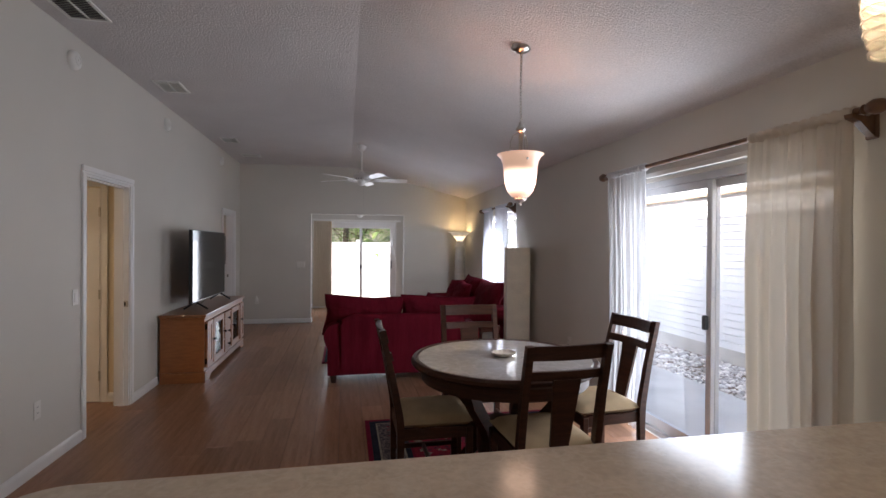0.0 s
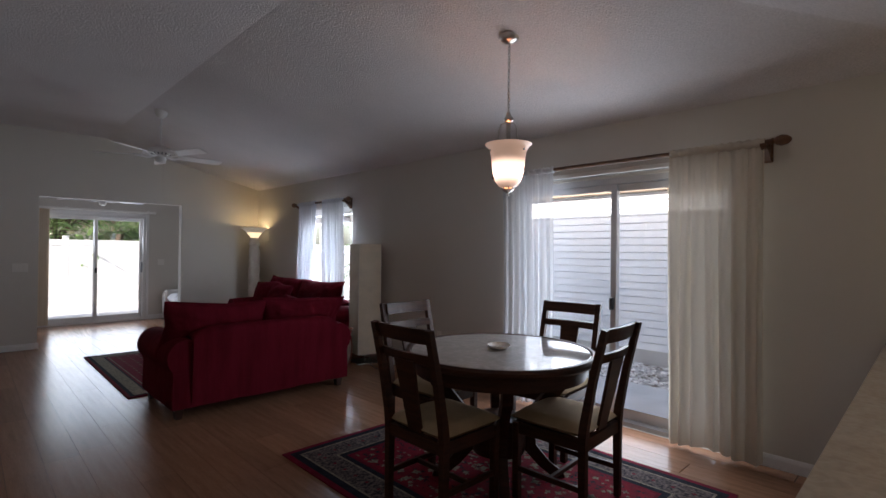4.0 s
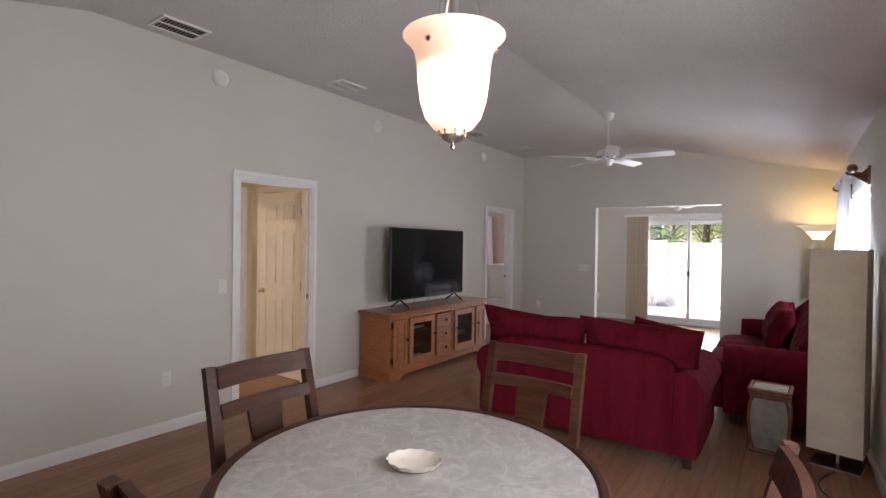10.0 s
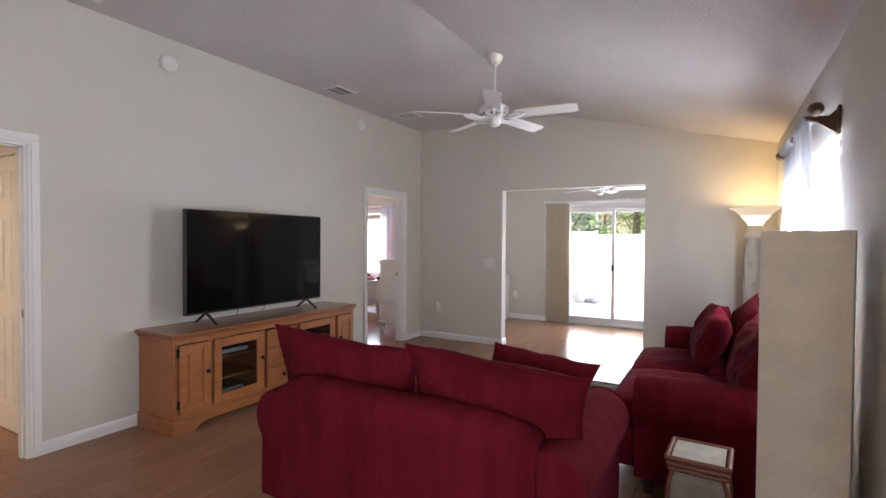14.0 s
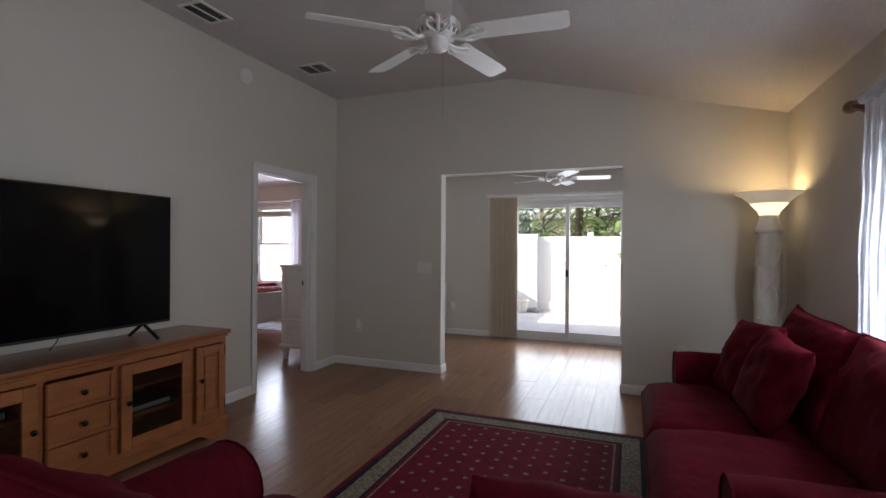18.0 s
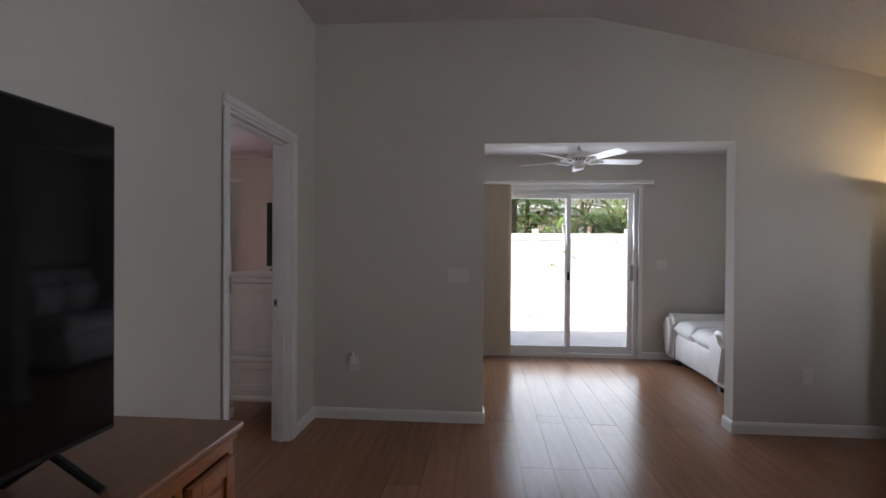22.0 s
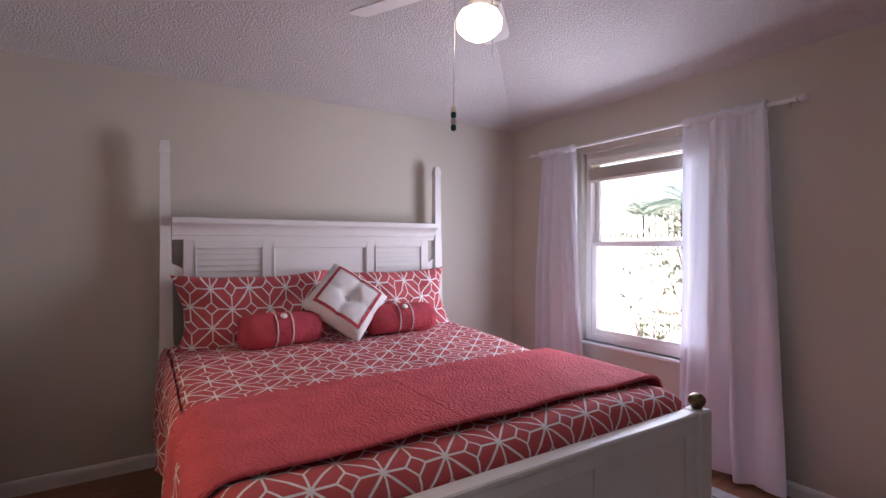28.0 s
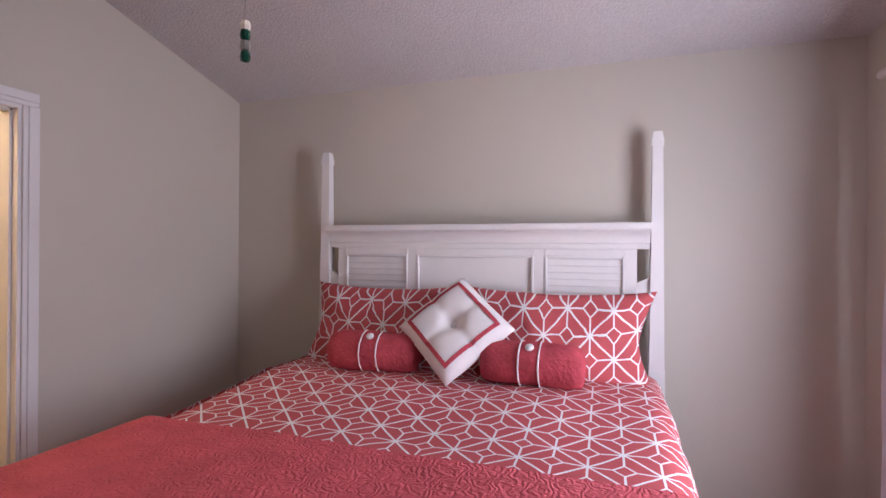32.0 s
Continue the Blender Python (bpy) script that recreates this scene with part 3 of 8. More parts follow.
def baseboard(name, pts, inward, label="white painted baseboard"):
    """A moulded board along a line of plan points; inward: the side of travel on which the room lies (1 left, -1 right)."""
    bm = bmesh.new()
    for (x0, y0), (x1, y1) in zip(pts, pts[1:]):
        L = math.hypot(x1 - x0, y1 - y0)
        m = Matrix.Translation((x0, y0, 0)) @ Matrix.Rotation(math.atan2(y1 - y0, x1 - x0), 4, "Z")
        prof = [(0, 0), (0.014, 0), (0.014, 0.06), (0.011, 0.072), (0.006, 0.082), (0, 0.085)]
        vs = prism(bm, [(inward * a, b) for a, b in prof], -0.007, L + 0.007, "x")
        bmesh.ops.transform(bm, matrix=m, verts=vs)
    solid(name, bm, TRIM, label, "baseboard")


baseboard("baseboard_west_a", [(WEST, DOOR_1[0] - 0.062), (WEST, SOUTH)], 1)
baseboard("baseboard_west_b", [(WEST, DOOR_2[0] - 0.062), (WEST, DOOR_1[1] + 0.062)], 1)
baseboard("baseboard_west_c", [(OPENING[0], NORTH), (WEST, NORTH), (WEST, DOOR_2[1] + 0.062)], 1)
baseboard("baseboard_jamb_a", [(OPENING[0], NORTH + 0.13), (OPENING[0], NORTH)], 1)
baseboard("baseboard_jamb_b", [(OPENING[1], NORTH), (OPENING[1], NORTH + 0.13)], 1)
baseboard("baseboard_north_b", [(EAST, SLIDE_E[1] + 0.05), (EAST, NORTH), (OPENING[1], NORTH)], 1)
baseboard("baseboard_east_a", [(EAST, 2.2), (EAST, SLIDE_E[0] - 0.05)], 1)
baseboard("baseboard_sunroom", [(SLIDE_N[0] - 0.06, BACK), (WEST, BACK), (WEST, NORTH + 0.13), (OPENING[0], NORTH + 0.13)], 1)
baseboard("baseboard_sunroom_b", [(OPENING[1], NORTH + 0.13), (EAST, NORTH + 0.13), (EAST, BACK), (SLIDE_N[1] + 0.06, BACK)], 1)
baseboard("baseboard_bed", [(BED_E - 0.006, DOOR_2[1] + 0.062), (BED_E - 0.006, BED_N), (BED_W, BED_N), (BED_W, BED_S), (CLOSET[0] - 0.062, BED_S)], 1)
baseboard("baseboard_bed_b", [(CLOSET[1] + 0.062, BED_S), (BED_E, BED_S)], 1)
baseboard("baseboard_hall", [(-1.92, 6.05), (BED_E, 6.05)], -1)
baseboard("baseboard_hall_b", [(-2.90, 5.922), (-2.90, 6.05), (-2.782, 6.05)], -1)

# roof out of view, added to close the house and shade the side yard
t = thing("house_roof", "grey shingled roof of the house", "roof")
b = bmesh.new()
prism(b, [(-6.6, 3.0), (-6.6, 3.1), (-1.6, 4.6), (3.3, 3.25), (3.3, 3.15), (-1.6, 4.5)], SOUTH - 0.6, OUT_N + 0.35, "y")
part("shingles", b, ROOF, t)
for y0, y1 in ((SOUTH - 0.15, SOUTH - 0.05), (BACK + 0.1, OUT_N)):
    b = bmesh.new()
    prism(b, [(-5.9, 2.9), (-5.9, 3.15), (-1.6, 4.5), (2.9, 3.2), (2.9, 2.9)], y0, y1, "y")
    part("gable", b, STUCCO, t)
part("soffit", bx(EAST + 0.2, 3.3, SOUTH - 0.6, OUT_N + 0.35, 3.10, 3.15), TRIM, t)
part("soffit", bx(-6.6, BED_W - 0.15, SOUTH - 0.6, OUT_N + 0.35, 2.95, 3.0), TRIM, t)


# ---- glass doors and windows ----
def slider(name, axis, c, a0, a1, top, lab, handle_at, swap=False, frame_mat=None):
    """A two-panel sliding glass door in the plane c; handle_at: the end (0 or 1) of the moving panel's handle."""
    t = tagged(new(name), lab, "sliding door", kind="structure")
    F = frame_mat or ALU
    B = lambda p, q, d0, d1, z0, z1, **k: bx(*((d0, d1, p, q) if axis == "x" else (p, q, d0, d1)), z0, z1, **k)
    part("side_frame", B(a0, a0 + 0.045, c, c + 0.12, 0, top), F, t)
    part("side_frame", B(a1 - 0.045, a1, c, c + 0.12, 0, top), F, t)
    part("head_frame", B(a0 + 0.045, a1 - 0.045, c, c + 0.12, top - 0.05, top), F, t)
    part("sill_track", B(a0 + 0.045, a1 - 0.045, c - 0.01, c + 0.13, 0.0, 0.035), F, t)
    mid = (a0 + a1) / 2
    for k, (p, q) in enumerate(((a0 + 0.045, mid + 0.03), (mid - 0.03, a1 - 0.045))):
        near = (k == 0) != swap
        d = c + (0.02 if near else 0.065)
        pan = part("panel", B(p, p + 0.05, d, d + 0.035, 0.036, top - 0.052, bevel=0.003), F, t)
        part("stile", B(q - 0.05, q, d, d + 0.035, 0.036, top - 0.052, bevel=0.003), F, pan)
        part("bottom_rail", B(p + 0.05, q - 0.05, d, d + 0.035, 0.036, 0.12), F, pan)
        part("top_rail", B(p + 0.05, q - 0.05, d, d + 0.035, top - 0.105, top - 0.052), F, pan)
        g = part("pane", B(p + 0.05, q - 0.05, d + 0.014, d + 0.02, 0.12, top - 0.105), GLASS, pan)
        g.visible_shadow = False
    for hp, dep in (((a0 + 0.07, 0) if handle_at == 0 else (a1 - 0.07, 0)), (mid, 0)):
        hd = c - 0.02
        part("handle", B(hp - 0.016, hp + 0.016, hd, hd + 0.035, 0.93, 1.13 if dep == 0 and hp != mid else 1.03, bevel=0.006), ALU_DARK if hp != mid else BLACK, t, "dark pull handle")
    return t


slider("sliding_door_1", "x", EAST + 0.03, SLIDE_E[0], SLIDE_E[1], SLIDE_E[3], "grey aluminium sliding glass door to the side yard", 0, True)
slider("sliding_door_2", "y", BACK + 0.02, SLIDE_N[0], SLIDE_N[1], SLIDE_N[3], "white framed sliding glass door to the patio", 1, frame_mat=TRIM)
b = bmesh.new()
for p in ((SLIDE_N[0] - 0.05, SLIDE_N[0], 0, 2.03), (SLIDE_N[1], SLIDE_N[1] + 0.05, 0, 2.03), (SLIDE_N[0] - 0.05, SLIDE_N[1] + 0.05, 2.03, 2.08)):
    box(b, p[0], p[1], BACK - 0.015, BACK + 0.02, p[2], p[3], bevel=0.003)
solid("sliding_door_2_trim", b, TRIM, "white trim round the patio door", "trim")


def window(name, axis, c, a0, a1, z0, z1, out, lab):
    t = tagged(new(name), lab, "window", kind="structure")
    def B(p, q, d0, d1, zz0, zz1, **k):
        d0, d1 = sorted((c + out * d0, c + out * d1))
        return bx(*((d0, d1, p, q) if axis == "x" else (p, q, d0, d1)), zz0, zz1, **k)
    part("window_frame", B(a0, a0 + 0.05, 0.05, 0.15, z0, z1), WHITE, t)
    part("window_frame", B(a1 - 0.05, a1, 0.05, 0.15, z0, z1), WHITE, t)
    part("window_head", B(a0 + 0.05, a1 - 0.05, 0.05, 0.15, z1 - 0.05, z1), WHITE, t)
    part("window_frame", B(a0 + 0.05, a1 - 0.05, 0.05, 0.15, z0, z0 + 0.05), WHITE, t)
    part("window_sill", B(a0 - 0.03, a1 + 0.03, -0.03, 0.05, z0 - 0.022, z0, bevel=0.005), WHITE, t, "white marble window sill")
    mid = 1.385
    for n, p, q, d in (("lower_sash", z0 + 0.05, mid + 0.02, 0.06), ("upper_sash", mid - 0.02, z1 - 0.05, 0.10)):
        s = part(n, B(a0 + 0.05, a0 + 0.09, d, d + 0.03, p, q, bevel=0.003), WHITE, t)
        part("sash_stile", B(a1 - 0.09, a1 - 0.05, d, d + 0.03, p, q, bevel=0.003), WHITE, s)
        part("sash_rail", B(a0 + 0.09, a1 - 0.09, d, d + 0.03, p, p + 0.04), WHITE, s)
        part("sash_rail", B(a0 + 0.09, a1 - 0.09, d, d + 0.03, q - 0.04, q), WHITE, s)
        g = part("pane", B(a0 + 0.09, a1 - 0.09, d + 0.012, d + 0.018, p + 0.04, q - 0.04), GLASS, s)
        g.visible_shadow = False
    return t


window("window_1", "x", EAST, *WIN_E, 1, "white single-hung window behind sheer curtains")
window("window_2", "y", BED_N, *WIN_B, 1, "white single-hung bedroom window with a raised blind")


def blind(name, axis, c, a0, a1, z_top, drop, lab):
    """A blind drawn up under its head rail: a stack of slats with a bottom rail."""
    t = thing(name, lab, "window blind")
    def B(p, q, d0, d1, z0, z1, **k):
        return bx(*((c + d0, c + d1, p, q) if axis == "x" else (p, q, c + d0, c + d1)), z0, z1, **k)
    part("head_rail", B(a0, a1, 0.0, 0.04, z_top - 0.045, z_top, bevel=0.003), PLASTIC, t)
    n = int(drop / 0.007)
    z = z_top - 0.07
    for i in range(n):
        part("slat", B(a0 + 0.01, a1 - 0.01, 0.002, 0.040, z - 0.004, z), VANE, t)
        z -= 0.0062
    part("bottom_rail", B(a0 + 0.008, a1 - 0.008, 0.0, 0.042, z - 0.02, z - 0.003, bevel=0.003), PLASTIC, t)
    return t


blind("bedroom_blind", "y", BED_N + 0.002, WIN_B[0] + 0.055, WIN_B[1] - 0.055, WIN_B[3] - 0.055, 0.10, "greige blind drawn up to the top of the bedroom window")
blind("living_blind", "x", EAST + 0.002, WIN_E[0] + 0.055, WIN_E[1] - 0.055, WIN_E[3] - 0.055, 0.10, "greige blind drawn up behind sheer curtains")


# ---- curtains ----
def drape(name, axis, c, a0, a1, z0, z1, folds, depth, material, lab, seed=0, sway=0.0, taper=0.0, header=0.05, category="curtain", a0_low=None, a1_low=None, ripple=0.3):
    """A gathered curtain: folds that deepen downwards, with a gathered heading above the rod."""
    t = thing(name, lab, category)
    bm = bmesh.new()
    rnd = random.Random(seed)
    nx, nz = folds * 14, 30
    ph = [rnd.uniform(-0.8, 0.8) for _ in range(folds + 3)]
    am = [rnd.uniform(0.55, 1.25) for _ in range(folds + 3)]
    grid = []
    for j in range(nz + 1):
        f = j / nz
        z = z1 - (z1 - z0) * f
        row = []
        for i in range(nx + 1):
            u = i / nx
            k = u * folds
            kk = int(k)
            w = k - kk
            amp = am[kk] * (1 - w) + am[kk + 1] * w
            shift = ph[kk] * (1 - w) + ph[kk + 1] * w
            grow = 0.35 + 0.65 * min(1, f * 2.2)
            kw = k + 0.55 * noise.noise(Vector((k * 0.6, f * 0.5, seed))) + 0.25 * shift * f
            d = depth * grow * amp * (math.sin(2 * math.pi * kw) + ripple * math.sin(4.6 * math.pi * kw + shift)) + 0.012 * math.sin(5 * f + seed) + 0.010 * noise.noise(Vector((u * 6, f * 5, seed)))
            d += 0.004 * (1 - f) ** 3 * math.sin(2 * math.pi * k * 3.3 + seed)
            lo0 = a0 if a0_low is None else a0_low
            lo1 = a1 if a1_low is None else a1_low
            g = f ** 1.2
            a = (a0 + (lo0 - a0) * g) * (1 - u) + (a1 + (lo1 - a1) * g) * u + 0.010 * math.cos(2 * math.pi * k) * grow
            zz = z + 0.012 * math.sin(9 * u + seed) * f
            p = (c + d, a, zz) if axis == "x" else (a, c + d, zz)
            row.append(bm.verts.new(p))
        grid.append(row)
    for r0, r1 in zip(grid, grid[1:]):
        for i in range(nx):
            bm.faces.new((r0[i], r0[i + 1], r1[i + 1], r1[i]))
    cloth = part("cloth", bm, material, t, smooth=80)
    # rod pocket, gathered round the rod
    bm = bmesh.new()
    pts, rad = [], []
    n = folds * 8
    for i in range(n + 1):
        u = i / n
        a = a0 * (1 - u) + a1 * u
        pts.append((c, a, z1) if axis == "x" else (a, c, z1))
        rad.append(0.026 + 0.005 * math.sin(2 * math.pi * u * folds * 1.6 + seed) + 0.003 * rnd.random())
    tube(bm, pts, rad, 10)
    part("rod_pocket", bm, material, t, smooth=80)
    return t


def carved_rod(name, x, y0, y1, z, wall, lab):
    t = thing(name, lab, "curtain rod")
    part("rod", tb([(x, y0, z), (x, y1, z)], 0.017, 12), BRONZE, t, smooth=60)
    for y, s in ((y0, -1), (y1, 1)):
        prof = [(0.0, 0.0), (0.018, 0.0), (0.024, 0.012), (0.016, 0.02), (0.028, 0.035), (0.036, 0.06), (0.03, 0.09), (0.014, 0.11), (0.0, 0.116)]
        part("finial", lt(prof, 16, (x, y, z), Matrix.Rotation(radians(-90 * s), 4, "X")), BRONZE, t, "carved wooden finial", smooth=50)
        b = bmesh.new()
        yy = y - s * 0.035
        box(b, wall - 0.016, wall, yy - 0.03, yy + 0.03, z - 0.12, z + 0.03, bevel=0.006)
        prism(b, [(wall - 0.016, z - 0.11), (wall - 0.05, z - 0.085), (wall - 0.10, z - 0.045), (x - 0.03, z - 0.03), (x - 0.036, z - 0.012), (x + 0.02, z - 0.016), (wall - 0.05, z - 0.02), (wall - 0.016, z + 0.01)],
              yy - 0.018, yy + 0.018, "y")
        part("bracket", b, BRONZE, t, "carved wooden bracket")
    return t


ROD_X, ROD_Z = EAST - 0.115, 2.135
carved_rod("dining_curtain_rod", ROD_X, 2.715, 4.925, ROD_Z, EAST, "dark carved wooden curtain rod over the sliding door")
carved_rod("window_curtain_rod", ROD_X, 7.62, 9.02, 2.105, EAST, "dark carved wooden curtain rod over the window")
drape("cream_curtain", "x", ROD_X, 2.745, 3.34, 0.03, ROD_Z, 7, 0.028, SHEER_BEIGE, "cream lined curtain hanging to the floor", 3, ripple=0.15)
drape("sheer_curtain", "x", ROD_X, 4.33, 4.895, 0.03, ROD_Z, 8, 0.020, SHEER, "white sheer curtain beside the sliding door", 5)
drape("sheer_curtain", "x", ROD_X, 8.42, 8.94, 0.45, 2.105, 6, 0.018, SHEER_LIVING, "white sheer curtain at the living room window", 8)
drape("sheer_curtain", "x", ROD_X, 7.66, 8.21, 0.45, 2.105, 7, 0.018, SHEER_LIVING, "white sheer curtain at the living room window", 11)

t = thing("bedroom_curtain_rod", "slim white curtain rod with turned finials", "curtain rod")
BRY = BED_N - 0.10
part("rod", tb([(-5.415, BRY, 2.14), (-3.465, BRY, 2.14)], 0.011, 10), WHITE, t, smooth=60)
for x, s in ((-5.415, -1), (-3.465, 1)):
    part("finial", lt([(0, 0), (0.012, 0), (0.018, 0.012), (0.01, 0.02), (0.02, 0.035), (0.016, 0.055), (0, 0.07)], 12, (x, BRY, 2.14), Matrix.Rotation(radians(90 * s), 4, "Y")), WHITE, t, smooth=50)
    part("bracket", bx(x - s * 0.06 - 0.006, x - s * 0.06 + 0.006, BRY - 0.005, BED_N, 2.125, 2.15, bevel=0.002), WHITE, t)
drape("bedroom_curtain", "y", BRY, -5.345, -4.965, 0.03, 2.14, 4, 0.034, DRAPE, "pale lilac-white bedroom curtain", 21, a0_low=-5.425, a1_low=-4.825, ripple=0.08)
drape("bedroom_curtain", "y", BRY, -4.075, -3.595, 0.03, 2.14, 4, 0.036, DRAPE, "pale lilac-white bedroom curtain", 24, a0_low=-4.125, a1_low=-3.485, ripple=0.08)

# vertical blind at the patio door
t = thing("vertical_blind", "beige vertical blind stacked beside the patio door", "window blind")
part("head_rail", bx(-0.52, 1.62, BACK - 0.09, BACK - 0.045, 2.085, 2.125, bevel=0.003), PLASTIC, t)
for x in (-0.45, 0.2, 0.9, 1.5):
    part("bracket", bx(x - 0.02, x + 0.02, BACK - 0.05, BACK - 0.002, 2.10, 2.14), PLASTIC, t)
for i in range(15):
    x = -0.44 + i * 0.026
    b = bmesh.new()
    box(b, -0.0008, 0.0008, -0.043, 0.043, 0.03, 2.08, m=pose(x, BACK - 0.068, 0, 0, 0, 48 + 9 * math.sin(i * 2.3)))
    part("vane", b, VANE_CLOTH, t)
part("wand", tb([(-0.47, BACK - 0.10, 2.08), (-0.475, BACK - 0.10, 0.95)], 0.005, 6), PLASTIC, t)

t = thing("blind_track", "white vertical blind track over the sliding door", "window blind")
part("head_rail", bx(EAST - 0.055, EAST - 0.004, 2.98, 4.78, 2.055, 2.092, bevel=0.004), PLASTIC, t)
# dark strip in place of the shade inside the track's slot
part("carrier_slot", bx(EAST - 0.036, EAST - 0.022, 3.0, 4.76, 2.0505, 2.0545), ALU_DARK, t)


# ---- dining corner ----
def chair(at, turn, label):
    """A dining chair that looks along +y: its back stands at y = 0."""
    t = thing("dining_chair", label, "chair", "chairs round the dining table", at, turn)
    for s in (-1, 1):
        b = bmesh.new()
        x0, x1 = s * 0.215 - 0.019, s * 0.215 + 0.019
        prof = [(0.035, 0), (0.065, 0.0), (0.075, 0.44), (0.065, 0.52), (0.02, 0.75), (-0.045, 1.01), (-0.075, 1.005), (-0.015, 0.74), (0.025, 0.5), (0.032, 0.42)]
        prism(b, [(y - 0.02, z) for y, z in prof], x0, x1, "x")
        part("rear_leg", b, WALNUT, t)
        b = bmesh.new()
        vs = box(b, s * 0.205 - 0.02, s * 0.205 + 0.02, 0.42, 0.46, 0, 0.43, bevel=0.004)
        for v in vs:
            if v.co.z < 0.1:
                v.co.x += -0.006 * s
        part("front_leg", b, WALNUT, t)
        part("side_rail", bx(s * 0.205 - 0.012, s * 0.205 + 0.012, 0.05, 0.42, 0.37, 0.435), WALNUT, t)
        part("side_stretcher", bx(s * 0.205 - 0.011, s * 0.205 + 0.011, 0.04, 0.425, 0.155, 0.185, bevel=0.003), WALNUT, t)
    part("front_rail", bx(-0.185, 0.185, 0.43, 0.454, 0.37, 0.435), WALNUT, t)
    part("rear_rail", bx(-0.196, 0.196, 0.02, 0.045, 0.37, 0.435), WALNUT, t)
    part("cross_stretcher", bx(-0.194, 0.194, 0.22, 0.242, 0.157, 0.183, bevel=0.003), WALNUT, t)
    for n, z0, z1, ya, yb in (("top_rail", 0.93, 1.005, -0.056, -0.078), ("middle_rail", 0.825, 0.872, -0.028, -0.038)):
        b = bmesh.new()
        N = 8
        out = []
        for i in range(N + 1):
            u = i / N * 2 - 1
            out.append((u * 0.196, ya - 0.022 * (1 - u * u)))
        ring = out + [(x, y + 0.022) for x, y in reversed(out)]
        vs = prism(b, ring, z0, z1, "z")
        for v in vs:
            if v.co.z > (z0 + z1) / 2:
                v.co.y -= (z1 - z0) * 0.25
        part(n, b, WALNUT, t)
    b = bmesh.new()
    vs = prism(b, [(-0.075, 0.83), (0.075, 0.83), (0.05, 0.44), (-0.05, 0.44)], -0.008, 0.008, "y")
    for v in vs:
        v.co.y += 0.035 - (v.co.z - 0.44) / 0.39 * 0.085
    part("splat", b, WALNUT, t, "flat tapered back splat")
    b = bmesh.new()
    vs = cushion(b, 0.45, 0.45, 0.085, nx=12, ny=12, pinch=0.3, lump=0.004)
    bmesh.ops.translate(b, vec=(0, 0.25, 0.462), verts=list(b.verts))
    part("seat", b, BEIGE, t, "padded beige cloth seat", smooth=50)
    return t


TC = (1.29, 3.875)
for at, turn, lab in (((0.575, 3.885, 0.012), -90, "dark walnut dining chair with beige seat beside the round table"), ((2.175, 3.93, 0.012), 95, "dark walnut dining chair standing before the sliding door"),
                      ((1.375, 3.20, 0.012), 3, "dark walnut dining chair tucked in near the counter"), ((1.285, 4.70, 0.012), 180, "dark walnut dining chair with its back to the loveseat")):
    chair(at, turn, lab)

MARBLE = mat("cream_marble", (0.46, 0.415, 0.385), 0.08, var=0.1, scale=7, second=(0.42, 0.38, 0.36), grain=0.2, grain_scale=22, rough_var=0.03, coat=0.3)
add_veins(MARBLE, 9.0, (0.60, 0.56, 0.52), 0.05, 0.35)
add_veins(MARBLE, 17.0, (0.33, 0.30, 0.28), 0.02, 0.35)
t = thing("dining_table", "round cream marble dining table on curved dark wooden legs", "table", at=(*TC, 0.012))
TZ = 0.785
part("tabletop", lt([(0, TZ - 0.028), (0.543, TZ - 0.028), (0.551, TZ - 0.004), (0.546, TZ), (0, TZ)], 96), MARBLE, t, "polished cream marble top", smooth=30)
part("rim", lt([(0.552, TZ - 0.045), (0.576, TZ - 0.045), (0.590, TZ - 0.03), (0.590, TZ - 0.012), (0.578, TZ + 0.003), (0.560, TZ + 0.003), (0.552, TZ - 0.004), (0.552, TZ - 0.045)], 96), WALNUT, t, "dark wooden rim", smooth=30)
part("apron", lt([(0.50, TZ - 0.13), (0.525, TZ - 0.13), (0.53, TZ - 0.046), (0.50, TZ - 0.046), (0.50, TZ - 0.13)], 72), WALNUT, t, smooth=30)
for i in range(4):
    a = radians(45 + 90 * i)
    b = bmesh.new()
    pr = [(0.50, TZ - 0.05), (0.42, TZ - 0.05), (0.33, 0.58), (0.20, 0.42), (0.14, 0.30), (0.15, 0.18), (0.24, 0.08), (0.34, 0.0), (0.41, 0.0), (0.40, 0.03), (0.31, 0.10), (0.23, 0.20), (0.22, 0.30), (0.28, 0.40), (0.42, 0.56)]
    vs = prism(b, pr, -0.028, 0.028, "y")
    bmesh.ops.rotate(b, verts=vs, cent=(0, 0, 0), matrix=Matrix.Rotation(a, 3, "Z"))
    part("leg", b, WALNUT, t, "curved sabre leg")
part("hub", lt([(0, 0.16), (0.16, 0.16), (0.17, 0.20), (0.17, 0.34), (0.15, 0.37), (0, 0.37)], 24), WALNUT, t, smooth=40)

b = bmesh.new()
N, R = 40, 0.085
rows = []
for j, (rr, zz) in enumerate(((0.0, 0.006), (0.5, 0.007), (0.85, 0.014), (1.0, 0.026), (0.97, 0.022), (0.83, 0.008), (0.5, 0.001), (0, 0.0))):
    rows.append([b.verts.new((rr * R * (1 + 0.05 * math.cos(13 * 2 * math.pi * i / N)) * math.cos(2 * math.pi * i / N), rr * R * 0.82 * (1 + 0.05 * math.cos(13 * 2 * math.pi * i / N)) * math.sin(2 * math.pi * i / N), zz)) for i in range(N)])
for r0, r1 in zip(rows, rows[1:]):
    for i in range(N):
        b.faces.new((r0[i], r0[(i + 1) % N], r1[(i + 1) % N], r1[i]))
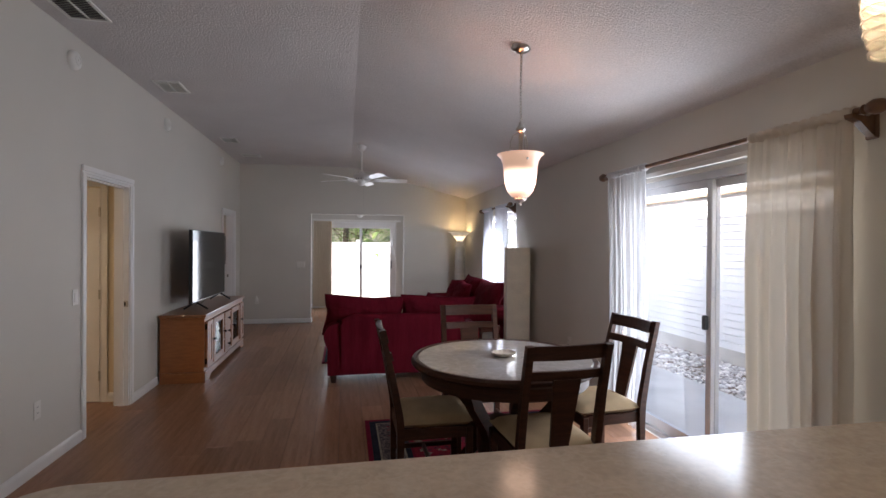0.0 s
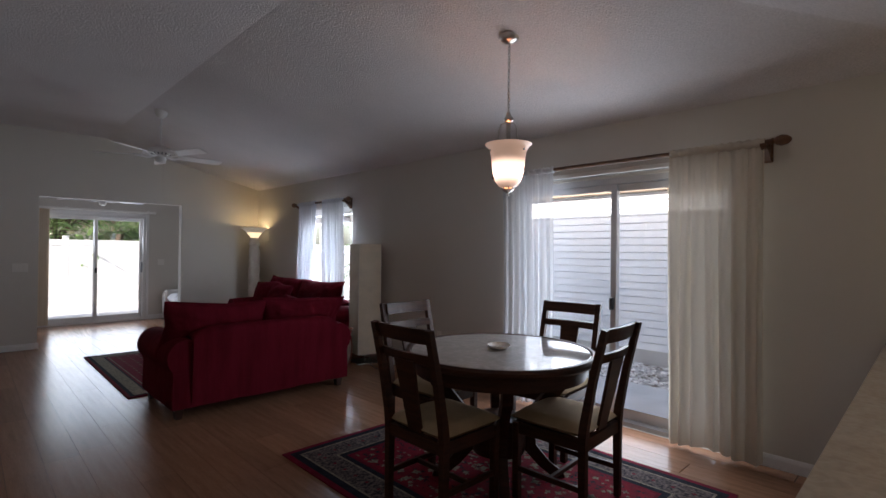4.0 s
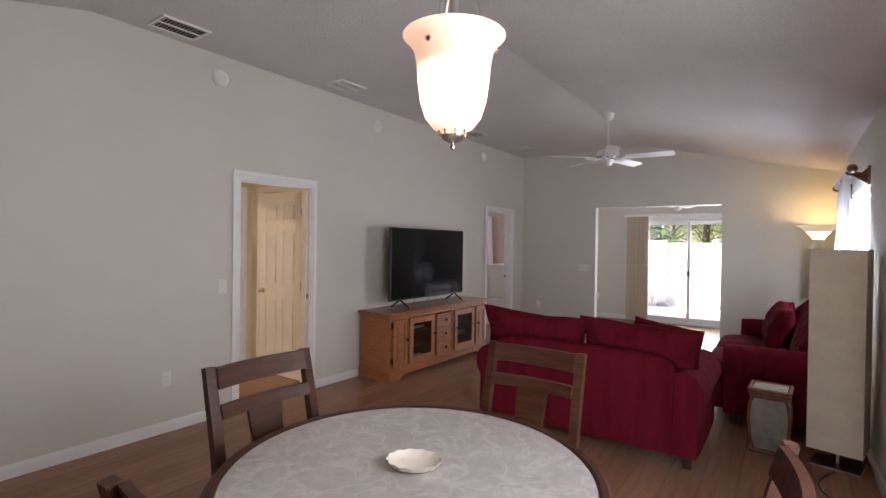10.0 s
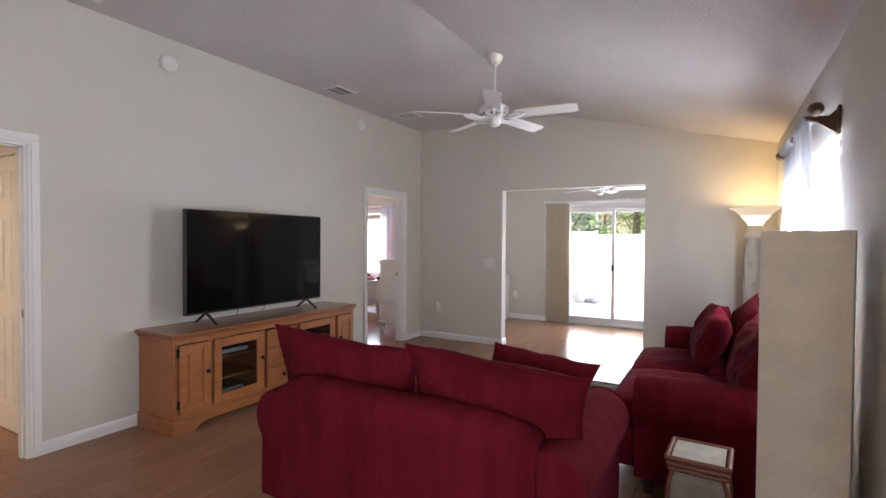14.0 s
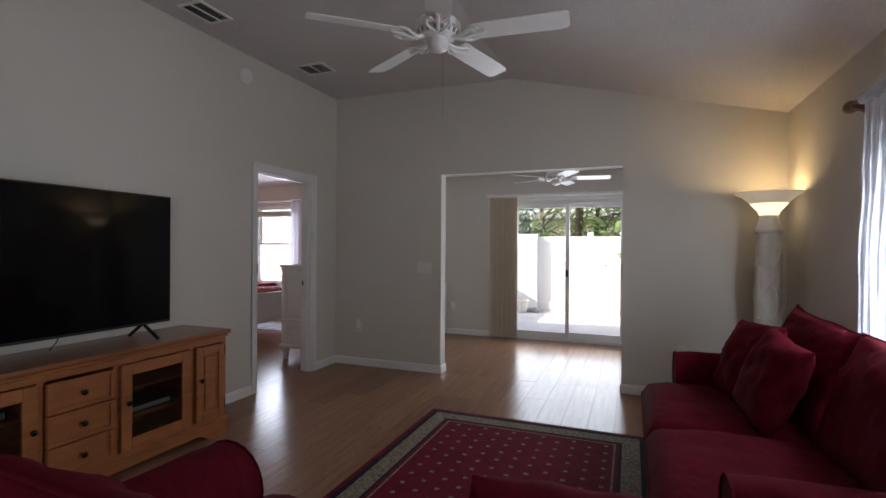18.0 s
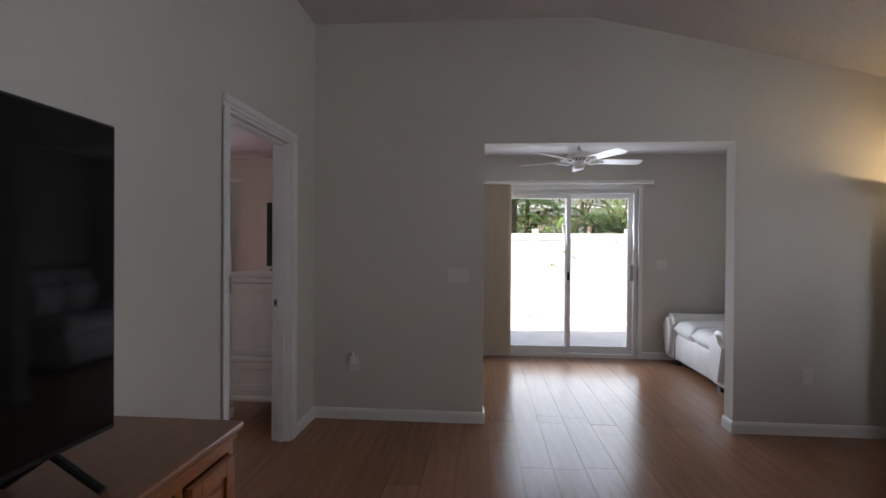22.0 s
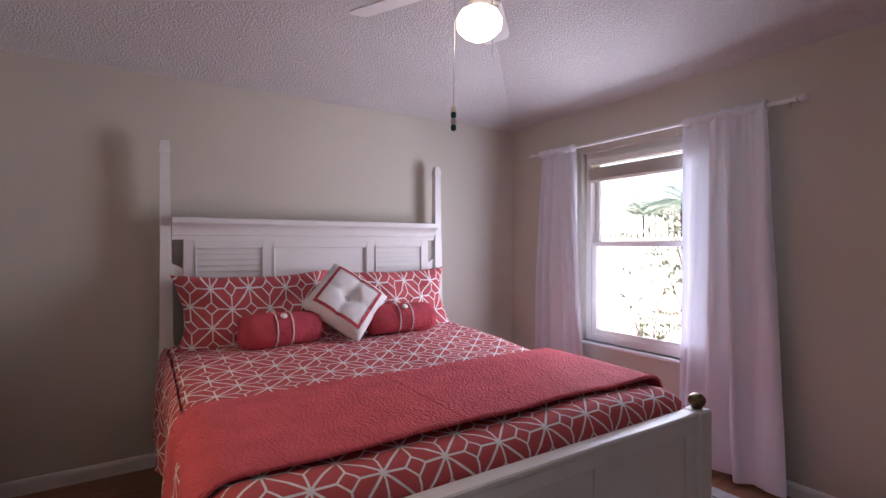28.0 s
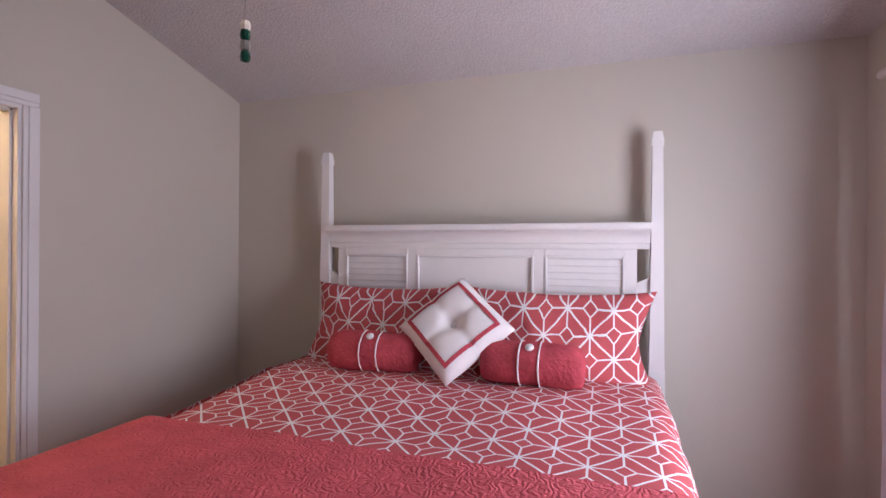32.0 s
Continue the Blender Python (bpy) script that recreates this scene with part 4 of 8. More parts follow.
bmesh.ops.remove_doubles(b, verts=b.verts, dist=1e-5)
ob = tagged(new("shell_dish", finish(b, "shell_dish", CERAMIC, 40)), "cream scalloped shell dish on the marble table", "dish")
ob.matrix_basis = pose(1.295, 3.885, 0.012 + TZ + 0.001, 0, 0, 25)


def pendant(at, drop, label):
    """A bell of alabaster glass on a nickel chain; at: its place on the ceiling."""
    t = thing("pendant_lamp", label, "pendant lamp", at=at)
    z = -drop                       # lower tip of the finial
    part("canopy", lt([(0, 0.02), (0.062, 0.02), (0.064, -0.004), (0.05, -0.022), (0.016, -0.034), (0, -0.036)], 28), NICKEL, t, smooth=50)
    n, top, low = 22, -0.036, z + 0.53
    for i in range(n):
        zz = top + (low - top) * (i + 0.5) / n
        b = bmesh.new()
        L, w = (top - low) / n * 0.66, 0.008
        pts = [(w * math.cos(k / 10 * 2 * math.pi), 0, zz + L * math.sin(k / 10 * 2 * math.pi)) for k in range(11)]
        vs = tube(b, pts, 0.0022, 5)
        bmesh.ops.rotate(b, verts=vs, cent=(0, 0, 0), matrix=Matrix.Rotation(radians(90 * (i % 2) + 20), 3, "Z"))
        part("chain_link", b, NICKEL, t)
    part("cord", tb([(0.004, 0.004, -0.03), (-0.005, 0.004, (low + top) / 2), (0.003, -0.004, low)], 0.0025, 6), PLASTIC, t)
    part("socket_cap", lt([(0, low + 0.012), (0.012, low + 0.01), (0.016, low - 0.01), (0.034, low - 0.03), (0.03, low - 0.045), (0.014, low - 0.055), (0.013, low - 0.20), (0, low - 0.20)], 20), NICKEL, t, smooth=50)
    for k in range(3):
        a = radians(30 + 120 * k)
        c, s = math.cos(a), math.sin(a)
        b = bmesh.new()
        tube(b, [(0.014 * c, 0.014 * s, low - 0.055), (0.05 * c, 0.05 * s, low - 0.07), (0.066 * c, 0.066 * s, low - 0.11), (0.072 * c, 0.072 * s, low - 0.19), (0.118 * c, 0.118 * s, low - 0.235)], 0.0042, 6)
        part("arm", b, NICKEL, t)
        part("screw", lt([(0, 0.0), (0.008, 0.0), (0.009, 0.006), (0, 0.012)], 10, (0.122 * c, 0.122 * s, z + 0.288), Matrix.Rotation(a, 4, "Z") @ Matrix.Rotation(radians(90), 4, "Y")), NICKEL, t)
    g = z + 0.05
    outer = [(0.026, g), (0.058, g + 0.012), (0.083, g + 0.045), (0.098, g + 0.095), (0.105, g + 0.15), (0.110, g + 0.20), (0.118, g + 0.24), (0.132, g + 0.265), (0.148, g + 0.28), (0.152, g + 0.283)]
    inner = [(r - 0.006, zz + 0.002) for r, zz in reversed(outer[1:])] + [(0.024, g + 0.006), (0.026, g)]
    # bulb light painted into the glass as an emission gradient
    part("shade", lt(outer + inner, 48), painted_glow("lit_alabaster", (1.0, 0.66, 0.48), 0.08, 0.95, g + 0.105, 0.06), t, "bell-shaped lit alabaster glass shade", smooth=60)
    part("bulb", lt([(0, g + 0.065), (0.02, g + 0.07), (0.03, g + 0.10), (0.024, g + 0.125), (0.013, g + 0.15), (0, g + 0.152)], 16), BULB, t, smooth=60)
    part("finial", lt([(0, z), (0.007, z + 0.003), (0.009, z + 0.010), (0.004, z + 0.016), (0.012, z + 0.022), (0.028, z + 0.030), (0.038, z + 0.038), (0.040, z + 0.042), (0, z + 0.042)], 24), NICKEL, t, smooth=50)
    part("gallery_ring", lt([(0.036, z + 0.064), (0.046, z + 0.064), (0.048, z + 0.072), (0.036, z + 0.072), (0.036, z + 0.064)], 28), NICKEL, t, smooth=50)
    for k in range(8):
        a = 2 * math.pi * k / 8
        part("gallery_post", tb([(0.038 * math.cos(a), 0.038 * math.sin(a), z + 0.040), (0.043 * math.cos(a), 0.043 * math.sin(a), z + 0.067)], 0.0035, 6), NICKEL, t)
    return t


PX, PY = 1.405, 3.91
pendant((PX, PY, TOP - 0.245 * (PX - FLAT_X)), TOP - 0.245 * (PX - FLAT_X) - 1.765, "alabaster bell pendant lamp hanging over the dining table")


def bar_pendant(at, drop, label):
    """A swirled alabaster glass cylinder on a thin stem."""
    t = thing("bar_pendant", label, "pendant lamp", "pendants over the bar", at)
    z = -drop
    part("canopy", lt([(0, 0.01), (0.06, 0.01), (0.06, -0.012), (0.02, -0.026), (0, -0.026)], 24), NICKEL, t, smooth=50)
    part("stem", tb([(0, 0, -0.02), (0, 0, z + 0.20)], 0.004, 8), NICKEL, t)
    part("socket", lt([(0, z + 0.21), (0.02, z + 0.205), (0.026, z + 0.17), (0.03, z + 0.165), (0, z + 0.16)], 20), NICKEL, t, smooth=50)
    def wide(f):
        return 0.038 + 0.020 * math.sin(math.pi / 2 * f / 0.6) if f < 0.6 else 0.047 + 0.011 * math.cos(math.pi / 2 * (f - 0.6) / 0.4)
    H = 0.185
    prof = [(wide(i / 32), z + H * (1 - i / 32)) for i in range(33)]
    shade = part("shade", lt([(0.02, z + H + 0.002)] + prof, 40), RIBBED, t, "clear ribbed glass shade", smooth=60)
    shade.visible_shadow = False
    for k in range(13):
        f = (k + 0.6) / 12.6
        pts = [((wide(f) + 0.0006) * math.cos(q / 24 * 2 * math.pi), (wide(f) + 0.0006) * math.sin(q / 24 * 2 * math.pi), z + H * (1 - f) + 0.010 * math.cos(q / 24 * 2 * math.pi + 1.0 + 0.4 * k) * math.sin(math.pi * f)) for q in range(25)]
        part("rib", tb(pts, 0.0019 + 0.0006 * math.sin(k * 2.1) if k < 12 else 0.0032, 6), RIB, shade, smooth=60).visible_shadow = False
    part("bulb", lt([(0, z + 0.07), (0.016, z + 0.075), (0.023, z + 0.098), (0.017, z + 0.125), (0, z + 0.15)], 16), BAR_BULB, t, smooth=60)
    return t


# ---- breakfast bar ----
t = thing("breakfast_bar", "beige laminate breakfast bar with a rounded end", "counter")
def slab(x0, x1, y0, y1, r):
    pts = [(x1, y0), (x1, y1)] + [(x0 + r - r * math.sin(radians(a)), y1 - r + r * math.cos(radians(a))) for a in range(0, 91, 9)] + [(x0 + r - r * math.cos(radians(a)), y0 + r - r * math.sin(radians(a))) for a in range(0, 91, 9)]
    return pts
b = bmesh.new()
prism(b, slab(-0.42, EAST - 0.002, 1.30, 2.145, 0.12), 0.917, 0.955, "z")
bmesh.ops.bevel(b, geom=[e for e in b.edges if abs(e.verts[0].co.z - e.verts[1].co.z) < 1e-5], offset=0.006, segments=2, affect="EDGES")
part("bar_top", b, COUNTER, t, "beige mottled laminate bar top", smooth=30)
part("backsplash", bx(EAST - 0.022, EAST - 0.002, 1.30, 2.135, 0.956, 1.05, bevel=0.003), COUNTER, t)
part("half_wall", bx(-0.27, EAST - 0.002, 1.72, 1.84, 0, 0.916), WALL, t, "greige painted half wall")
part("base_cabinet", bx(-0.21, EAST - 0.03, 1.34, 1.716, 0.1, 0.916), MAPLE, t)
part("toe_kick", bx(-0.19, EAST - 0.03, 1.40, 1.712, 0.0, 0.098), ESPRESSO, t)


# ---- living area ----
def seat_unit(name, at, turn, width, n_seats, label, group="", back_bits=(), depth=0.92, seat_out=0.0):
    """An upholstered sofa that looks along +y; its back stands at y = 0."""
    t = thing(name, label, "sofa", group, at, turn)
    W = width / 2
    b = bmesh.new()
    box(b, -W + 0.17, W - 0.17, 0.10, depth - 0.03 + seat_out, 0.095, 0.31, bevel=0.02, seg=2)
    part("base", b, RED, t, smooth=50)
    b = bmesh.new()
    N = 44
    prof = [(0.0, 0.095), (-0.012, 0.25), (-0.03, 0.55), (-0.045, 0.69), (-0.03, 0.735), (0.03, 0.755), (0.09, 0.745), (0.12, 0.70), (0.15, 0.40), (0.15, 0.095)]
    rows = []
    for i in range(N + 1):
        u = 2 * i / N - 1
        x = u * (W - 0.20)
        soft = 1 - 0.10 * abs(u) ** 10
        wob = lambda k: 0.008 * noise.noise(Vector((x * 5, k * 0.9, width))) + 0.004 * noise.noise(Vector((x * 14, k * 0.5, width)))
        rows.append([b.verts.new((x, y + wob(k), 0.095 + (z - 0.095) * soft + wob(k + 9))) for k, (y, z) in enumerate(prof)])
    for r0, r1 in zip(rows, rows[1:]):
        for k in range(len(prof) - 1):
            b.faces.new((r0[k], r0[k + 1], r1[k + 1], r1[k]))
    b.faces.new(rows[0]), b.faces.new(rows[-1][::-1])
    part("back_frame", b, RED, t, smooth=60)
    for s in (-1, 1):
        b = bmesh.new()
        cx, cz, r = W - 0.155, 0.515, 0.150
        outl = [(W - 0.245, 0.095), (W - 0.25, cz - 0.10)] + [(cx + r * math.cos(radians(a)), cz + r * math.sin(radians(a))) for a in range(212, -45, -16)] + [(W - 0.055, 0.38), (W - 0.05, 0.20), (W - 0.05, 0.095)]
        Y = [-0.005 + (depth + 0.005) * k / 9 for k in range(10)]
        rings = []
        for k, y in enumerate(Y):
            e = 1 - 0.055 * (abs(2 * k / 9 - 1) ** 6)
            rings.append([b.verts.new((s * (W - 0.15 + (x - W + 0.15) * e + 0.006 * noise.noise(Vector((x * 5, y * 4, z * 5)))), y, 0.095 + (z - 0.095) * (1 - (1 - e) * 0.4) + 0.005 * noise.noise(Vector((z * 5, y * 4, s))))) for x, z in outl])
        n = len(outl)
        for r0, r1 in zip(rings, rings[1:]):
            for k in range(n):
                b.faces.new((r0[k], r0[(k + 1) % n], r1[(k + 1) % n], r1[k]))
        b.faces.new(rings[0]), b.faces.new(rings[-1][::-1])
        arm = part("arm", b, RED, t, "rolled arm", smooth=55)
        part("piping", tb([(s * (W - 0.15 + (x - W + 0.15) * 0.95), depth + 0.002, 0.095 + (z - 0.095) * 0.98) for x, z in outl[1:-2]], 0.005, 6), RED, arm)
        for y in (0.075, depth - 0.075):
            b = bmesh.new()
            vs = box(b, s * (W - 0.12) - 0.036, s * (W - 0.12) + 0.036, y - 0.036, y + 0.036, 0, 0.098)
            for v in vs:
                if v.co.z < 0.05:
                    v.co.x = s * (W - 0.12) + (v.co.x - s * (W - 0.12)) * 0.68
                    v.co.y = y + (v.co.y - y) * 0.68
            part("foot", b, ESPRESSO, t, "dark tapered wooden foot")
    sw = (width - 0.48) / n_seats
    for i in range(n_seats):
        x = -width / 2 + 0.24 + sw * (i + 0.5)
        b = bmesh.new()
        cushion(b, sw + 0.02, depth - 0.14 + seat_out, 0.24, nx=30, ny=24, pinch=0.20, lump=0.016, seed=i * 3.1 + width, folds=0.010)
        bmesh.ops.translate(b, vec=(x, depth / 2 + 0.085 + seat_out / 2, 0.385), verts=list(b.verts))
        c = part("seat_cushion", b, RED, t, smooth=70)
        fr = depth + seat_out
        part("welt", tb([(x - sw / 2 + 0.01, 0.3, 0.385), (x - sw / 2 + 0.006, fr - 0.01, 0.385), (x - sw / 2 + 0.02, fr + 0.016, 0.385), (x + sw / 2 - 0.02, fr + 0.016, 0.385), (x + sw / 2 - 0.006, fr - 0.01, 0.385), (x + sw / 2 - 0.01, 0.3, 0.385)], 0.006, 6), RED, c)
    for i, (x, z, w, h, tilt, lean, yy, sag) in enumerate(back_bits):
        M = pose(x, yy, z, 90 - lean, sag, tilt)
        b = bmesh.new()
        cushion(b, w, h, 0.24, M, nx=48, ny=32, pinch=0.50, lump=0.035, seed=i * 5.7 + width, corner=0.17, dome=2.4, waver=0.022, folds=0.028)
        c = part("back_cushion", b, RED, t, "plump knife-edge back cushion", smooth=70)
        pts = []
        for k in range(41):
            a = k / 40 * 4
            sd, f = int(a) % 4, a - int(a)
            u, v = ((-1 + 2 * f, -1), (1, -1 + 2 * f), (1 - 2 * f, 1), (-1, 1 - 2 * f))[sd]
            bow, bow2 = 1 - 0.17 * (1 - abs(v) ** 1.5) * 0.5, 1 - 0.17 * (1 - abs(u) ** 1.5) * 0.5
            wx, wy = seam_waver(u, v, i * 5.7 + width, 0.022)
            pts.append(M @ Vector((u * w / 2 * bow + wx, v * h / 2 * bow2 + wy, 0)))
        part("welt", tb(pts, 0.0055, 6), RED, c)
    return t


seat_unit("loveseat", (0.93, 6.26, 0.0), 0, 1.76, 2, "dark red microsuede loveseat with its back to the dining table", back_bits=((-0.43, 0.705, 0.90, 0.50, 2, -18, 0.21, 3), (0.405, 0.70, 0.87, 0.50, -3, -20, 0.21, 3)), seat_out=0.08)
seat_unit("sofa", (2.66, 8.49, 0.0), 90, 2.22, 2, "dark red microsuede sofa along the window wall", back_bits=((-0.50, 0.72, 1.04, 0.56, 3, -19, 0.26, 1), (0.53, 0.715, 1.08, 0.56, -2, -18, 0.27, -1)), depth=0.87, seat_out=0.19)


def throw_pillow(at, rx, ry, rz, size, label, seed):
    ob = tagged(new("throw_pillow", finish(cu(size, size, 0.19, nx=28, ny=28, pinch=0.48, lump=0.02, seed=seed, corner=0.16, dome=2.6, waver=0.012, folds=0.014), "throw_pillow", RED, 70)), label, "pillow", "red throw pillows")
    ob.matrix_basis = pose(*at, rx, ry, rz)
    return ob


throw_pillow((2.15, 8.65, 0.705), 68, 6, -84, 0.46, "dark red throw pillow leaning on the sofa back", 1)
throw_pillow((2.13, 9.06, 0.705), 68, -4, -76, 0.48, "dark red throw pillow beside another on the sofa", 4)
throw_pillow((1.40, 6.84, 0.665), 112, 11, 28, 0.52, "dark red throw pillow on the loveseat", 7)


def tv_stand(at):
    t = thing("tv_stand", "honey oak television stand with glass doors and three drawers", "cabinet", at=at)
    Y0, Y1, X1, H = 0.0, 1.98, 0.45, 0.74
    part("top", bx(0, X1 + 0.025, Y0 - 0.03, Y1 + 0.03, H - 0.03, H, bevel=0.009, seg=2), OAK_TOP, t, "polished oak top")
    part("top_moulding", bx(0.005, X1 + 0.012, Y0 - 0.015, Y1 + 0.015, H - 0.052, H - 0.031, bevel=0.006), OAK, t)
    body = part("side_panel", bx(0.01, X1 - 0.02, Y0, Y0 + 0.022, 0.10, H - 0.053), OAK, t)
    part("side_panel", bx(0.01, X1 - 0.02, Y1 - 0.022, Y1, 0.10, H - 0.053), OAK, t)
    part("back_panel", bx(0.01, 0.018, Y0 + 0.022, Y1 - 0.022, 0.10, H - 0.053), OAK, t)
    part("floor_panel", bx(0.02, X1 - 0.025, Y0 + 0.022, Y1 - 0.022, 0.10, 0.125), OAK, t)
    for z in (0.30, 0.47):
        part("shelf", bx(0.02, X1 - 0.06, Y0 + 0.30, Y0 + 0.80, z, z + 0.016), OAK, t)
        part("shelf", bx(0.02, X1 - 0.06, Y1 - 0.80, Y1 - 0.30, z, z + 0.016), OAK, t)
    for y in (0.285, 0.79, 1.17, 1.675):
        part("divider", bx(0.02, X1 - 0.025, y, y + 0.02, 0.126, H - 0.053), OAK, t)
    part("face_rail", bx(X1 - 0.02, X1, Y0, Y1, H - 0.085, H - 0.053), OAK, t)
    part("face_rail", bx(X1 - 0.02, X1, Y0, Y1, 0.10, 0.145), OAK, t)
    for y0, y1 in ((Y0, 0.03), (0.275, 0.31), (0.785, 0.815), (1.165, 1.195), (1.67, 1.705), (1.95, Y1)):
        part("face_stile", bx(X1 - 0.02, X1, y0, y1, 0.145, H - 0.085), OAK, t)
    z0, z1 = 0.15, H - 0.09
    for k, (y0, y1, kside) in enumerate(((0.034, 0.271, 1), (1.709, 1.946, -1))):
        d = part("door", bx(X1 + 0.001, X1 + 0.016, y0, y1, z0, z1, bevel=0.002), OAK, t)
        for p, q, r, s in ((y0, y0 + 0.05, z0, z1), (y1 - 0.05, y1, z0, z1), (y0 + 0.05, y1 - 0.05, z0, z0 + 0.05), (y0 + 0.05, y1 - 0.05, z1 - 0.05, z1)):
            part("door_rail", bx(X1 + 0.0165, X1 + 0.026, p, q, r, s, bevel=0.002), OAK, d)
        part("raised_panel", bx(X1 + 0.0165, X1 + 0.023, y0 + 0.07, y1 - 0.07, z0 + 0.07, z1 - 0.07, bevel=0.005), OAK, d)
        ky = y1 - 0.025 if kside > 0 else y0 + 0.025
        part("knob", lt([(0, 0.035), (0.013, 0.031), (0.016, 0.024), (0.009, 0.014), (0.006, 0.0), (0, 0)], 16, (X1 + 0.026, ky, 0.43), Matrix.Rotation(radians(90), 4, "Y")), KNOB, d, "black metal knob", smooth=50)
        hy = y0 - 0.004 if kside > 0 else y1 + 0.004
        for z in (0.22, 0.60):
            part("hinge", bx(X1 + 0.001, X1 + 0.02, hy - 0.006, hy + 0.006, z - 0.03, z + 0.03), KNOB, d)
    for y0, y1, kside in ((0.314, 0.781, 1), (1.199, 1.666, -1)):
        d = part("glass_door", bx(X1 + 0.001, X1 + 0.024, y0, y0 + 0.065, z0, z1, bevel=0.003), OAK, t)
        part("door_stile", bx(X1 + 0.001, X1 + 0.024, y1 - 0.065, y1, z0, z1, bevel=0.003), OAK, d)
        part("door_rail", bx(X1 + 0.001, X1 + 0.024, y0 + 0.065, y1 - 0.065, z0, z0 + 0.065, bevel=0.003), OAK, d)
        part("door_rail", bx(X1 + 0.001, X1 + 0.024, y0 + 0.065, y1 - 0.065, z1 - 0.065, z1, bevel=0.003), OAK, d)
        part("pane", bx(X1 + 0.008, X1 + 0.012, y0 + 0.065, y1 - 0.065, z0 + 0.065, z1 - 0.065), CAB_GLASS, d)
        ky = y1 - 0.03 if kside > 0 else y0 + 0.03
        part("knob", lt([(0, 0.035), (0.013, 0.031), (0.016, 0.024), (0.009, 0.014), (0.006, 0.0), (0, 0)], 16, (X1 + 0.024, ky, 0.43), Matrix.Rotation(radians(90), 4, "Y")), KNOB, d, "black metal knob", smooth=50)
    for i in range(3):
        q0 = 0.152 + i * 0.165
        d = part("drawer", bx(X1 + 0.001, X1 + 0.018, 0.82, 1.16, q0, q0 + 0.158, bevel=0.003), OAK, t)
        for p, q, r, s in ((0.82, 0.845, q0, q0 + 0.158), (1.135, 1.16, q0, q0 + 0.158), (0.845, 1.135, q0, q0 + 0.022), (0.845, 1.135, q0 + 0.136, q0 + 0.158)):
            part("drawer_frame", bx(X1 + 0.0185, X1 + 0.027, p, q, r, s, bevel=0.002), OAK, d)
        part("knob", lt([(0, 0.035), (0.013, 0.031), (0.016, 0.024), (0.009, 0.014), (0.006, 0.0), (0, 0)], 16, (X1 + 0.018, 0.99, q0 + 0.079), Matrix.Rotation(radians(90), 4, "Y")), KNOB, d, "black metal knob", smooth=50)
    b = bmesh.new()
    prism(b, [(Y0 - 0.015, 0), (Y0 - 0.015, 0.10), (Y1 + 0.015, 0.10), (Y1 + 0.015, 0), (Y1 - 0.16, 0), (Y1 - 0.19, 0.028), (Y1 - 0.25, 0.05), (Y0 + 0.25, 0.05), (Y0 + 0.19, 0.028), (Y0 + 0.16, 0)], X1 - 0.012, X1 + 0.014, "x")
    part("plinth", b, OAK, t, "scalloped bracket plinth")
    for y0, y1 in ((Y0 - 0.015, Y0 + 0.01), (Y1 - 0.01, Y1 + 0.015)):
        part("plinth_side", bx(0.01, X1 - 0.012, y0, y1, 0, 0.10), OAK, t)
    part("plinth_moulding", bx(0.01, X1 + 0.02, Y0 - 0.02, Y1 + 0.02, 0.1005, 0.115, bevel=0.005), OAK, t)
    return t


STAND = (WEST + 0.02, 6.58)
tv_stand((*STAND, 0))
for nm, y, z, w, h, lab in (("media_player", 0.36, 0.4865, 0.36, 0.05, "black media player on a cabinet shelf"), ("cable_box", 0.40, 0.1255, 0.28, 0.09, "black cable box with a silver front on a cabinet shelf"), ("game_box", 1.32, 0.3165, 0.30, 0.045, "flat black device on a cabinet shelf")):
    t = thing(nm, lab, "device", at=(*STAND, 0))
    part("case", bx(0.10, 0.36, y, y + w, z, z + h, bevel=0.004), BLACK, t)
    part("front", bx(0.361, 0.366, y + 0.02, y + w - 0.02, z + 0.012, z + h - 0.008), ALU, t)

t = thing("television", "large black flat television on splayed feet", "television", at=(-1.40, 7.525, 0.741))
part("bezel", bx(-0.03, 0.008, -0.735, 0.735, 0.088, 0.925, bevel=0.004), BLACK, t)
part("screen", bx(0.0085, 0.0105, -0.725, 0.725, 0.104, 0.916), SCREEN, t, "glossy black screen")
part("rear_housing", bx(-0.065, -0.0305, -0.48, 0.48, 0.11, 0.52, bevel=0.012), BLACK, t)
for y in (-0.55, 0.55):
    ft = part("foot", tb([(-0.01, y, 0.095), (-0.135, y, 0.010)], 0.011, 8), BLACK, t, "thin black splayed foot")
    part("foot_front", tb([(-0.01, y, 0.095), (0.125, y, 0.010)], 0.011, 8), BLACK, ft)


